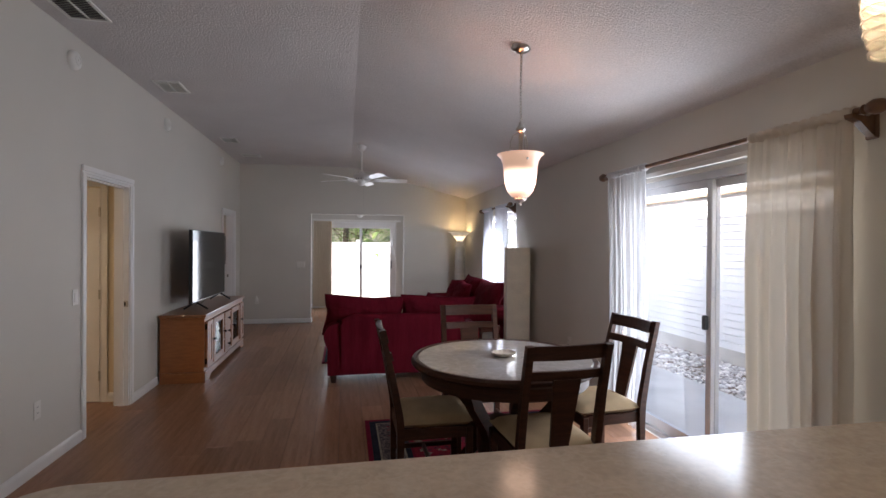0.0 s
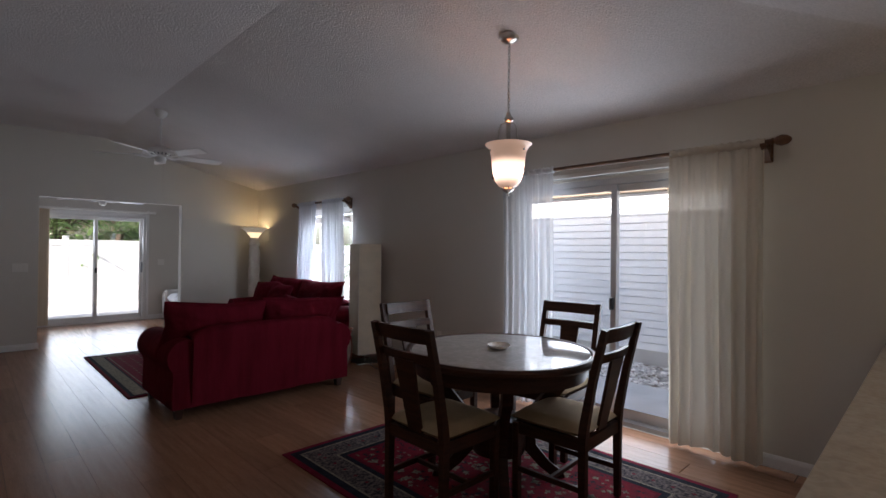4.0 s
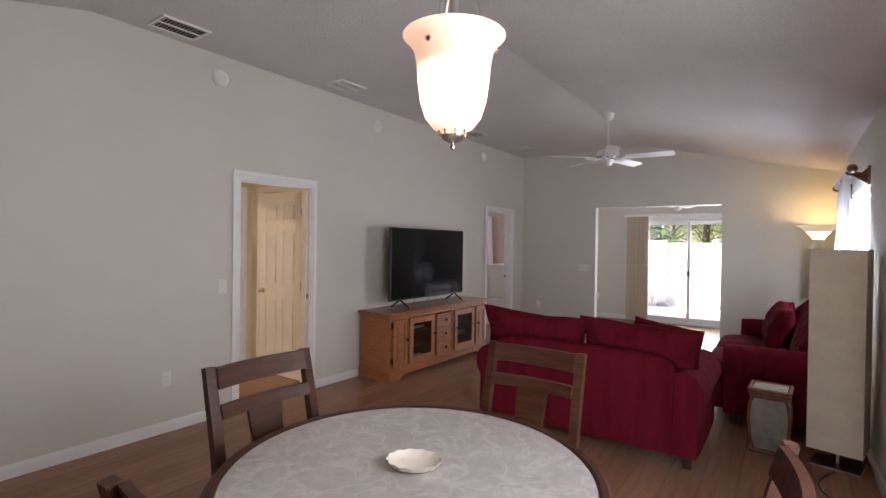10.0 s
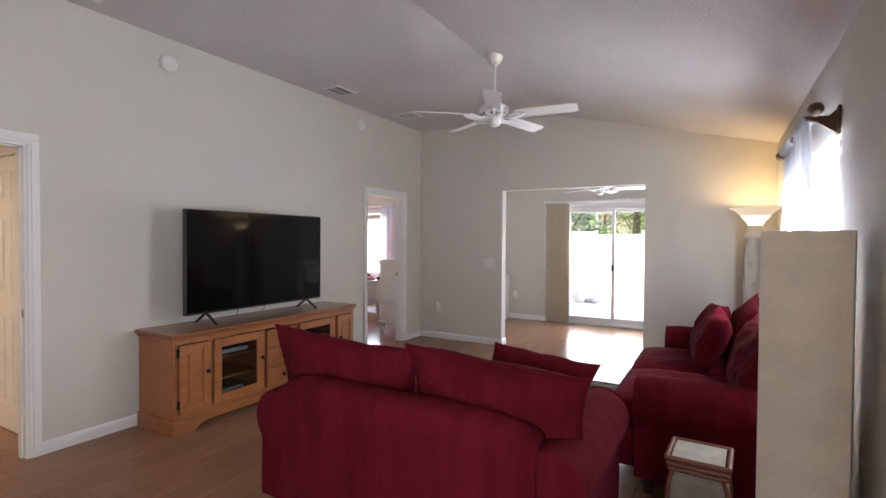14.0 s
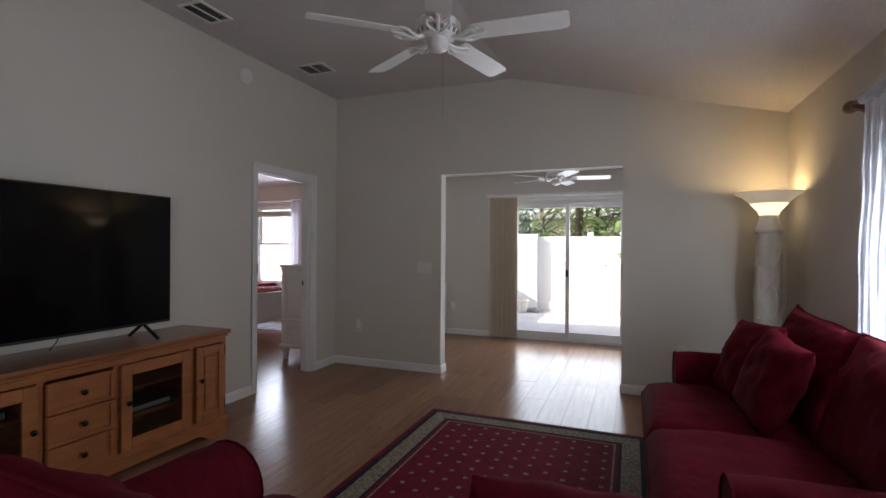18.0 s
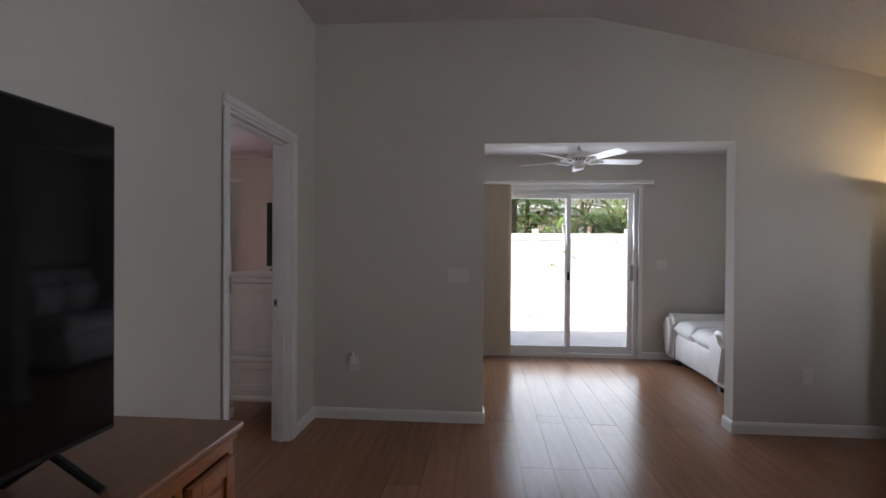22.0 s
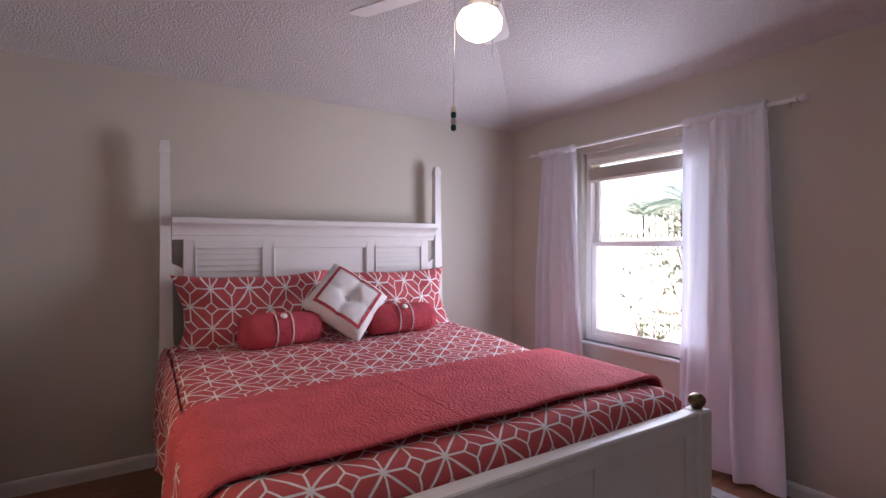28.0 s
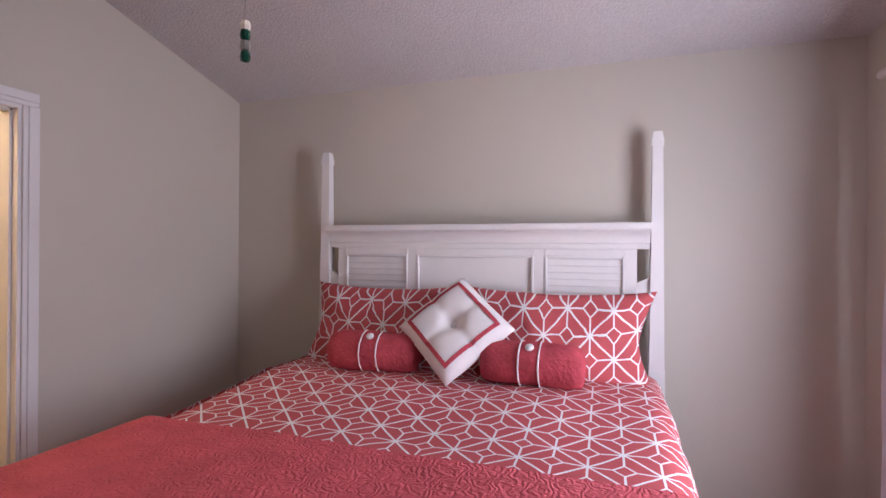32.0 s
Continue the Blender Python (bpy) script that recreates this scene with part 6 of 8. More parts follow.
for q in (0, 80):
    part("hem", tb([pts[i * 81 + q] for i in range(65)], 0.008, 6), CORAL, t, "stitched coral hem", smooth=60)

bm, L, sides = spread("bed_runner", HX + 1.31, HX + 2.00, BY0 - 0.03, BY1 + 0.03, MZ + 0.022, 0.46, 0.46, 0, 0.010, 1.0, foot=False, nx=28, ny=80)
t = thing("quilted_runner", "folded coral quilt laid across the foot of the bed", "quilt")
bm.verts.ensure_lookup_table()
pts = [v.co.copy() for v in bm.verts]
bm.free()
for j in range(36, 81):
    for i in range(29):
        pts[i * 81 + j] += Vector((0, 0, 0.002)) if 15 < j < 66 else Vector((0, 0.002, 0))
part("fold_edge", tb([pts[i * 81 + 36] + Vector((0, 0, 0.0115)) for i in range(29)], 0.004, 6), QUILT, t, "folded edge of the upper layer", smooth=60)
for c0, c1 in ((0, 18), (18, 36), (36, 58), (58, 80)):
    b = bmesh.new()
    g = [[b.verts.new(pts[i * 81 + j] - Vector((0, 0, 0.0006 if j in (c0, c1) else 0))) for j in range(c0, c1 + 1)] for i in range(29)]
    for r0, r1 in zip(g, g[1:]):
        for k in range(len(r0) - 1):
            b.faces.new((r0[k], r1[k], r1[k + 1], r0[k + 1]))
    ob = part("quilt_block", b, QUILT, t, smooth=80)
    so = ob.modifiers.new("thick", "SOLIDIFY")
    so.thickness, so.offset, so.use_rim = 0.014, 1, False
for i in (0, 28):
    part("binding", tb([pts[i * 81 + j] + Vector((0, 0, 0.004)) for j in range(81)], 0.009, 6), QUILT, t, "stitched edge binding", smooth=60)

for k, y in enumerate((BYC - 0.47, BYC + 0.47)):
    bm = cu(0.97, 0.54, 0.24, pose(HX + 0.20, y, MZ + 0.222, 68, 0, 90), nx=40, ny=26, pinch=0.45, lump=0.03, seed=3 + k, corner=0.33, dome=2.3, waver=0.014, folds=0.025)
    ob = tagged(new("sham_pillow", finish(bm, "sham_pillow", lattice, 80)), "coral pillow sham with a white star lattice print", "pillow", "pillow shams on the bed")
    uv_plane(ob, lambda c, nn: (c.y, c.z * 1.08 + c.x * 0.3))

for k, (y, tw) in enumerate(((BYC - 0.40, 4), (BYC + 0.40, -3))):
    t = thing("bolster_pillow", "coral tufted bolster pillow with white piping and a button", "pillow", "bolsters on the bed", (HX + 0.46, y, MZ + 0.148), tw)
    b = bmesh.new()
    prof = [(0.0, -0.23), (0.05, -0.235), (0.085, -0.225), (0.097, -0.18), (0.10, -0.06), (0.102, 0), (0.10, 0.06), (0.097, 0.18), (0.085, 0.225), (0.05, 0.235), (0, 0.23)]
    lathe(b, prof, 28, m=Matrix.Rotation(radians(90), 4, "X"))
    for v in b.verts:
        v.co += 0.008 * Vector((noise.noise(v.co * 9 + Vector((k, 0, 0))), 0, noise.noise(v.co * 9 + Vector((0, k, 5)))))
    part("body", b, CORAL, t, smooth=70)
    for yy in (-0.045, 0.045):
        part("piping", tb([(0.1045 * math.cos(a / 12 * 2 * math.pi), yy, 0.1045 * math.sin(a / 12 * 2 * math.pi)) for a in range(13)], 0.004, 6), PILLOW_WHITE, t, "white piping")
    part("button", lt([(0, 0.012), (0.014, 0.010), (0.02, 0.004), (0.02, 0), (0, 0)], 16, (0.06, 0.0, 0.085), Matrix.Rotation(radians(38), 4, "Y")), PILLOW_WHITE, t, "white cloth button", smooth=50)

t = thing("accent_cushion", "white tufted cushion with a red border standing on its corner", "pillow", "", (HX + 0.43, BYC + 0.02, MZ + 0.285))
M = pose(0, 0, 0, 54, 0, 90) @ pose(0, 0, 0, 0, 0, 47)
b = cu(0.42, 0.42, 0.17, None, nx=24, ny=24, pinch=0.42, lump=0.006, corner=0.05)
for v in b.verts:
    d = math.hypot(v.co.x, v.co.y)
    v.co.z *= 1 - 0.75 * math.exp(-(d / 0.045) ** 2)
    f = min(abs(v.co.x), abs(v.co.y))
    v.co.z *= 1 - 0.16 * math.exp(-(f / 0.02) ** 2)
bmesh.ops.transform(b, matrix=M, verts=list(b.verts))
part("body", b, PILLOW_WHITE, t, smooth=80)
for s0, s1 in (((-1, -1), (1, -1)), ((1, -1), (1, 1)), ((1, 1), (-1, 1)), ((-1, 1), (-1, -1))):
    b = bmesh.new()
    N = 12
    lo, hi = [], []
    for i in range(N + 1):
        u = i / N
        x, y = (s0[0] * (1 - u) + s1[0] * u), (s0[1] * (1 - u) + s1[1] * u)
        for arr, k in ((lo, 0.166), (hi, 0.147)):
            X, Y = x * k, y * k
            e = (max(0, 1 - abs(X / 0.21) ** 3.2) * max(0, 1 - abs(Y / 0.21) ** 3.2)) ** 0.42
            arr.append(b.verts.new((X, Y, 0.085 * e * (1 - 0.16 * math.exp(-(min(abs(X), abs(Y)) / 0.02) ** 2)) + 0.0035)))
    for i in range(N):
        b.faces.new((lo[i], lo[i + 1], hi[i + 1], hi[i]))
    bmesh.ops.transform(b, matrix=M, verts=list(b.verts))
    part("border", b, CORAL, t, "red border stripe")
part("button", lt([(0, 0.012), (0.014, 0.010), (0.019, 0.003), (0, 0)], 16, m=M @ pose(0, 0, 0.02)), PILLOW_WHITE, t, smooth=50)

# tall chest beside the door
t = thing("tall_chest", "white tall chest with panelled sides on turned feet", "chest of drawers", at=(-2.35, 10.55, 0))
D, WD, H = 0.46, 0.98, 1.12
part("top", bx(-0.03, D + 0.015, -0.03, WD + 0.03, H - 0.03, H, bevel=0.008, seg=2), WHITE, t)
part("cornice", bx(-0.016, D + 0.01, -0.016, WD + 0.016, H - 0.075, H - 0.0305, bevel=0.012, seg=2), WHITE, t)
part("carcass", bx(0, D, 0, WD, 0.17, H - 0.0755), WHITE, t)
for z0, z1 in ((0.50, 1.04), (0.22, 0.44)):
    for n_, a in (("panel_stile", (0.0, 0.06, z0, z1)), ("panel_stile", (D - 0.06, D, z0, z1)), ("panel_rail", (0.06, D - 0.06, z0, z0 + 0.05)), ("panel_rail", (0.06, D - 0.06, z1 - 0.05, z1))):
        part(n_, bx(a[0], a[1], -0.012, -0.0005, a[2], a[3], bevel=0.003), WHITE, t)
part("waist_moulding", bx(-0.02, D, -0.02, WD + 0.02, 0.445, 0.485, bevel=0.012, seg=2), WHITE, t)
part("base_moulding", bx(-0.024, D, -0.024, WD + 0.024, 0.145, 0.185, bevel=0.012, seg=2), WHITE, t)
for i, (z0, z1) in enumerate(((0.20, 0.43), (0.50, 0.66), (0.675, 0.85), (0.865, 1.04))):
    d = part("drawer", bx(-0.016, -0.0005, 0.03, WD - 0.03, z0, z1, bevel=0.005), WHITE, t)
    for y in (0.25, WD - 0.25):
        part("knob", lt([(0, 0.03), (0.012, 0.026), (0.014, 0.02), (0.007, 0.008), (0.007, 0), (0, 0)], 14, (-0.016, y, (z0 + z1) / 2), Matrix.Rotation(radians(-90), 4, "Y")), BRASS, d, smooth=50)
for x in (0.03, D - 0.05):
    for y in (0.03, WD - 0.03):
        part("foot", lt([(0, 0), (0.022, 0.0), (0.028, 0.02), (0.036, 0.075), (0.024, 0.085), (0.036, 0.10), (0.042, 0.13), (0.03, 0.1445), (0, 0.1445)], 20, (x, y, 0)), WHITE, t, "turned white foot", smooth=40)

# small television on the chest, seen edge-on
t = thing("bedroom_television", "thin black television standing on the white chest", "television", at=(-2.06, 11.09, H + 0.001))
part("screen", bx(-0.02, 0.02, -0.40, 0.40, 0.05, 0.55, bevel=0.004), BLACK, t)
part("neck", bx(-0.015, 0.015, -0.05, 0.05, 0.012, 0.0495), BLACK, t)
part("foot", bx(-0.10, 0.10, -0.17, 0.17, 0.0, 0.0115, bevel=0.004), BLACK, t)

# printed mat beside the bed
t = thing("bedside_mat", "pale printed mat with dark lines beside the bed", "rug")
MAT_PALE = mat("pale_mat", (0.52, 0.55, 0.58), 0.95, var=0.1, scale=10, bump=0.3, bump_scale=200)
MAT_LINE = mat("mat_line", (0.03, 0.03, 0.04), 0.95, var=0.1)
part("pile", bx(-4.45, -3.25, 12.08, 12.70, 0.001, 0.009, bevel=0.003), MAT_PALE, t)
for k in range(5):
    x = -4.35 + 0.25 * k
    part("line", bx(x, x + 0.012, 12.1, 12.68, 0.0092, 0.0100), MAT_LINE, t)
for y in (12.18, 12.38, 12.58):
    part("line", bx(-4.43, -3.27, y, y + 0.012, 0.0102, 0.0110), MAT_LINE, t)


# ---- hall, bathroom and doors ----
def panel_door(name, w, h, label, at, turn, lever=False):
    """A six-panel door; its hinge edge stands at x = 0 and its face looks along -y."""
    t = thing(name, label, "door", at=at, turn=turn)
    leaf = part("leaf", bx(0, w, -0.012, 0.012, 0.008, h), WHITE, t)
    st = 0.11
    mid = w / 2
    for f, g in ((-1, -0.0215), (1, 0.0215)):
        lo, hi = sorted((0.0121 * f, g))
        for x0, x1, z0, z1 in ((0, st, 0.008, h), (w - st, w, 0.008, h), (mid - 0.05, mid + 0.05, 0.20, h - 0.11), (st, w - st, 0.008, 0.20), (st, mid - 0.05, 0.86, 1.00), (mid + 0.05, w - st, 0.86, 1.00), (st, mid - 0.05, 1.60, 1.70), (mid + 0.05, w - st, 1.60, 1.70), (st, w - st, h - 0.11, h)):
            part("rail", bx(x0, x1, lo, hi, z0, z1, bevel=0.0015), WHITE, leaf)
        for z0, z1 in ((0.20, 0.86), (1.0, 1.6), (1.70, h - 0.11)):
            for x0, x1 in ((st, mid - 0.05), (mid + 0.05, w - st)):
                part("raised_panel", bx(x0 + 0.028, x1 - 0.028, lo, hi, z0 + 0.028, z1 - 0.028, bevel=0.007), WHITE, leaf)
        if lever:
            R = Matrix.Rotation(radians(-90 * f), 4, "X")
            k = part("rosette", lt([(0, 0.012), (0.026, 0.010), (0.031, 0.004), (0.031, 0), (0, 0)], 24, (w - 0.065, 0.0216 * f, 0.93), R), NICKEL, t, "satin nickel lever handle", smooth=50)
            part("spindle", tb([(w - 0.065, 0.032 * f, 0.93), (w - 0.065, 0.062 * f, 0.93)], 0.010, 12), NICKEL, k, smooth=60)
            part("lever", tb([(w - 0.060, 0.062 * f, 0.93), (w - 0.09, 0.064 * f, 0.931), (w - 0.14, 0.060 * f, 0.928), (w - 0.17, 0.054 * f, 0.922)], [0.011, 0.010, 0.009, 0.007], 12), NICKEL, k, smooth=60)
            continue
        k = part("knob", lt([(0, 0.06), (0.018, 0.056), (0.026, 0.045), (0.022, 0.033), (0.011, 0.028), (0.010, 0.008), (0.03, 0.006), (0.03, 0), (0, 0)], 20, (w - 0.065, 0.0216 * f, 0.93), Matrix.Rotation(radians(-90 * f), 4, "X")), NICKEL, t, "satin nickel door knob", smooth=50)
    for z in (0.25, 1.02, 1.80):
        for f in (-1, 1):
            part("hinge", bx(-0.006, 0.010, *sorted((0.018 * f, 0.028 * f)), z - 0.045, z + 0.045, bevel=0.002), NICKEL, t, "nickel hinge")
    return t


panel_door("closet_door", 0.735, 2.025, "white six-panel closet door, closed, in the hall", (-1.983, 6.055, 0), 180)
panel_door("bedroom_door", 0.80, 2.02, "white six-panel bedroom door, standing open against the wall", (BED_E - 0.03, DOOR_2[0] + 0.020, 0), 174, lever=True)

for y, x0, x1, lab in ((DOOR_1[1] - 0.0185, WEST - 0.058, WEST - 0.002, "nickel strike plate in the hall door frame"), (DOOR_2[1] - 0.0185, WEST - 0.118, WEST - 0.088, "nickel strike plate in the bedroom door frame")):
    t = thing("strike_plate", lab, "strike plate")
    xm = (x0 + x1) / 2
    part("plate", bx(x0, x1, y - 0.002, y, 0.915, 0.972, bevel=0.0008), NICKEL, t)
    # black block on the plate stands for the shade in the hole
    part("latch_hole", bx(xm - 0.007, xm + 0.007, y - 0.0026, y - 0.0021, 0.928, 0.960), BLACK, t, "dark latch hole")
    for z in (0.921, 0.966):
        part("screw", bx(xm - 0.002, xm + 0.002, y - 0.0026, y - 0.0021, z - 0.002, z + 0.002), KNOB, t)
b = bmesh.new()
y0, y1 = DOOR_2[0] - 0.017, DOOR_2[0] + 0.001
prism(b, [(y1, 1.090), (y1, 1.178)] + [(y0 + 0.008 + 0.008 * math.cos(radians(a)), 1.170 + 0.008 * math.sin(radians(a))) for a in (90, 120, 150, 180)]
      + [(y0 + 0.008 + 0.008 * math.cos(radians(a)), 1.098 + 0.008 * math.sin(radians(a))) for a in (180, 210, 240, 270)], WEST + 0.0185, WEST + 0.021, "x")
solid("hinge_plate", b, NICKEL, "small nickel plate on the bedroom door casing", "plate", "")

t = thing("vanity", "maple bathroom vanity with a pale top", "bathroom vanity", at=(-4.30, 6.09, 0))
part("carcass", bx(0, 1.27, 0, 0.30, 0.10, 0.80), MAPLE, t)
part("toe_kick", bx(0.0, 1.27, 0.06, 0.30, 0, 0.0995), MAPLE, t)
part("top", bx(-0.02, 1.275, -0.03, 0.305, 0.801, 0.84, bevel=0.006), BATH_WHITE, t, "pale cultured marble top")
part("splash", bx(-0.02, 1.275, 0.285, 0.305, 0.8405, 0.93), BATH_WHITE, t)
part("faucet", tb([(0.6, 0.24, 0.84), (0.6, 0.24, 0.95), (0.6, 0.16, 0.98), (0.6, 0.12, 0.95)], 0.011, 10), NICKEL, t, smooth=60)
for x0, x1 in ((0.03, 0.42), (0.45, 0.83), (0.86, 1.24)):
    d = part("drawer_front", bx(x0, x1, -0.018, -0.0005, 0.62, 0.77, bevel=0.004), MAPLE, t)
    part("knob", lt([(0, 0.025), (0.012, 0.022), (0.006, 0.008), (0, 0)], 12, ((x0 + x1) / 2, -0.018, 0.695), Matrix.Rotation(radians(90), 4, "X")), KNOB, d)
    d = part("door", bx(x0, x1, -0.018, -0.0005, 0.13, 0.59, bevel=0.004), MAPLE, t)
    for p, q, r, s_ in ((x0, x0 + 0.06, 0.13, 0.59), (x1 - 0.06, x1, 0.13, 0.59), (x0 + 0.06, x1 - 0.06, 0.13, 0.19), (x0 + 0.06, x1 - 0.06, 0.53, 0.59)):
        part("door_rail", bx(p, q, -0.027, -0.0185, r, s_, bevel=0.002), MAPLE, d)
    kx = x1 - 0.03 if x0 < 0.4 else x0 + 0.03
    part("knob", lt([(0, 0.025), (0.012, 0.022), (0.006, 0.008), (0, 0)], 12, (kx, -0.027, 0.54), Matrix.Rotation(radians(90), 4, "X")), KNOB, d)
t = thing("toilet", "white porcelain toilet beside the vanity", "toilet", at=(-4.75, 6.02, 0))
part("bowl", lt([(0, 0), (0.11, 0), (0.10, 0.12), (0.13, 0.26), (0.19, 0.37), (0.20, 0.39), (0, 0.39)], 28, (0, -0.05, 0)), BATH_WHITE, t, smooth=50)
part("seat", lt([(0, 0.391), (0.20, 0.391), (0.205, 0.41), (0.19, 0.42), (0, 0.42)], 28, (0, -0.05, 0)), BATH_WHITE, t, smooth=50)
part("tank", bx(-0.2, 0.2, 0.16, 0.34, 0.36, 0.74, bevel=0.02, seg=2), BATH_WHITE, t, smooth=50)
part("tank_lid", bx(-0.21, 0.21, 0.15, 0.35, 0.741, 0.775, bevel=0.008), BATH_WHITE, t)
t = thing("shower_screen", "framed shower screen with a nickel top bar", "shower screen", at=(-5.1, 3.2, 0))
part("bar", tb([(0, 0.0, 1.86), (0, 2.85, 1.86)], 0.012, 8), NICKEL, t)
part("curtain", bx(-0.004, 0.004, 0.6, 2.2, 0.1, 1.85), BATH_WHITE, t)
t = thing("bathtub", "white bathtub along the bathroom wall", "bathtub", at=(-6.2, 3.2, 0))
part("tub", bx(0, 1.05, 0, 2.85, 0, 0.48, bevel=0.03, seg=2), BATH_WHITE, t, smooth=50)


def ceiling_lamp(name, at, label, strength=14.0):
    t = thing(name, label, "ceiling lamp", at=at)
    part("ring", lt([(0, 0), (0.15, 0), (0.152, -0.02), (0.14, -0.025), (0, -0.025)], 32), NICKEL, t, smooth=50)
    part("bowl", lt([(0.138, -0.0255), (0.13, -0.055), (0.09, -0.08), (0.04, -0.092), (0, -0.095)], 32), glow("warm_dome", (1.0, 0.77, 0.50), strength), t, "lit glass dome", smooth=60)


ceiling_lamp("hall_lamp", (-2.35, 4.3, ROOM), "lit glass dome lamp on the hall ceiling", 6)
ceiling_lamp("bathroom_lamp", (-4.0, 4.6, ROOM), "lit glass dome lamp on the bathroom ceiling", 18)
ceiling_lamp("side_bath_lamp", (-3.9, 8.6, ROOM), "lit glass dome lamp beyond the bedroom", 16)


# ---- switches, outlets, detectors and vents ----
def plate(name, axis, c, a, z, out, w, kind, label, n=1):
    t = thing(name, label, kind)
    def B(p, q, d0, d1, z0, z1, **k):
        d0, d1 = sorted((c + out * d0, c + out * d1))
        return bx(*((d0, d1, p, q) if axis == "x" else (p, q, d0, d1)), z0, z1, **k)
    part("cover", B(a - w / 2, a + w / 2, 0.0005, 0.006, z - 0.058, z + 0.058, bevel=0.002), PLATE, t)
    for i in range(n):
        p = a + (i - (n - 1) / 2) * 0.046
        if kind == "light switch":
            part("rocker", B(p - 0.016, p + 0.016, 0.0062, 0.0095, z - 0.033, z + 0.033, bevel=0.001), PLATE, t)
        else:
            for dz in (-0.02, 0.02):
                s = part("socket", B(p - 0.016, p + 0.016, 0.0062, 0.008, z + dz - 0.014, z + dz + 0.014, bevel=0.001), PLATE, t)
                for dx in (-0.006, 0.006):
                    part("slot", B(p + dx - 0.0012, p + dx + 0.0012, 0.0081, 0.0085, z + dz - 0.004, z + dz + 0.005), BLACK, s)
    return t


plate("light_switch", "x", WEST, 4.98, 1.10, 1, 0.075, "light switch", "white rocker switch beside the hall doorway")
plate("light_switch", "y", NORTH, -0.56, 1.12, -1, 0.165, "light switch", "white triple rocker switch beside the opening", 3)
plate("light_switch", "y", BACK, 1.74, 1.13, -1, 0.118, "light switch", "white double rocker switch in the sunroom", 2)
for nm, ax, c, a, z, o, lab in (("x1", "x", WEST, 4.53, 0.41, 1, "white outlet low on the greige wall"), ("y1", "y", NORTH, -1.36, 0.43, -1, "white outlet with a plug-in night light"), ("y2", "y", NORTH, 1.94, 0.42, -1, "white outlet beside the opening"), ("x2", "x", EAST, 1.78, 1.19, -1, "white outlet above the bar"), ("x3", "x", EAST, 5.88, 0.45, -1, "white outlet behind the dining chair"), ("y3", "y", BACK, -1.05, 0.42, -1, "white outlet in the sunroom")):
    plate("outlet", ax, c, a, z, o, 0.072, "outlet", lab)
t = thing("night_light", "small white plug-in night light", "night light")
part("body", bx(-1.385, -1.345, NORTH - 0.035, NORTH - 0.009, 0.425, 0.49, bevel=0.008, seg=2), PLASTIC, t)
part("lens", lt([(0, 0.04), (0.010, 0.036), (0.014, 0.02), (0.014, 0), (0, 0)], 14, (-1.365, NORTH - 0.022, 0.49)), PLASTIC, t, smooth=50)
t = thing("plug_in_unit", "small white plug-in unit on the sunroom wall", "air freshener")
part("body", bx(-1.09, -1.02, BACK - 0.05, BACK - 0.009, 0.40, 0.50, bevel=0.012, seg=2), PLASTIC, t)
for y, z in ((4.94, 2.845), (6.83, 2.835), (9.23, 2.84)):
    t = thing("smoke_detector", "round white smoke detector on the wall below the ceiling", "smoke detector", "smoke detectors", (WEST, y, z))
    part("body", lt([(0, 0), (0.07, 0), (0.07, 0.015), (0.062, 0.032), (0.045, 0.04), (0, 0.042)], 32, m=Matrix.Rotation(radians(90), 4, "Y")), PLASTIC, t, smooth=40)
    part("grille", lt([(0.028, 0.0405), (0.04, 0.0405), (0.04, 0.044), (0.028, 0.046), (0.028, 0.0405)], 24, m=Matrix.Rotation(radians(90), 4, "Y")), PLASTIC, t)
    part("test_button", lt([(0, 0.0425), (0.011, 0.0425), (0.010, 0.047), (0, 0.047)], 16, m=Matrix.Rotation(radians(90), 4, "Y")), PLASTIC, t)


def vent(at, w, d, n, turn, label, dark=True):
    t = thing("ceiling_vent", label, "ceiling vent", "ceiling vents", at, turn)
    # where dark, a black sheet stands for the shade inside the duct
    part("backing", bx(-w / 2, w / 2, -d / 2, d / 2, -0.004, 0.0), BLACK if dark else PLASTIC, t)
    for a in ((-w / 2 - 0.02, w / 2 + 0.02, -d / 2 - 0.02, -d / 2), (-w / 2 - 0.02, w / 2 + 0.02, d / 2, d / 2 + 0.02), (-w / 2 - 0.02, -w / 2, -d / 2, d / 2), (w / 2, w / 2 + 0.02, -d / 2, d / 2), (-0.006, 0.006, -d / 2, d / 2)):
        part("frame", bx(*a, -0.012, 0.0), PLASTIC, t)
    for i in range(n):
        y = -d / 2 + d * (i + 0.5) / n
        part("slat", bx(-w / 2, w / 2, -0.0075, 0.0075, -0.0006, 0.0006, m=pose(0, y, -0.008, 35, 0, 0)), PLASTIC, t)


for y, x, w, d, n, dark in ((4.49, -1.43, 0.22, 0.30, 12, True), (6.08, -1.38, 0.20, 0.30, 10, False), (8.53, -1.385, 0.18, 0.26, 10, True), (9.74, -1.31, 0.26, 0.20, 8, True)):
    vent((x, y, TOP), w, d, n, 0, "slatted white ceiling vent near the wall", dark)

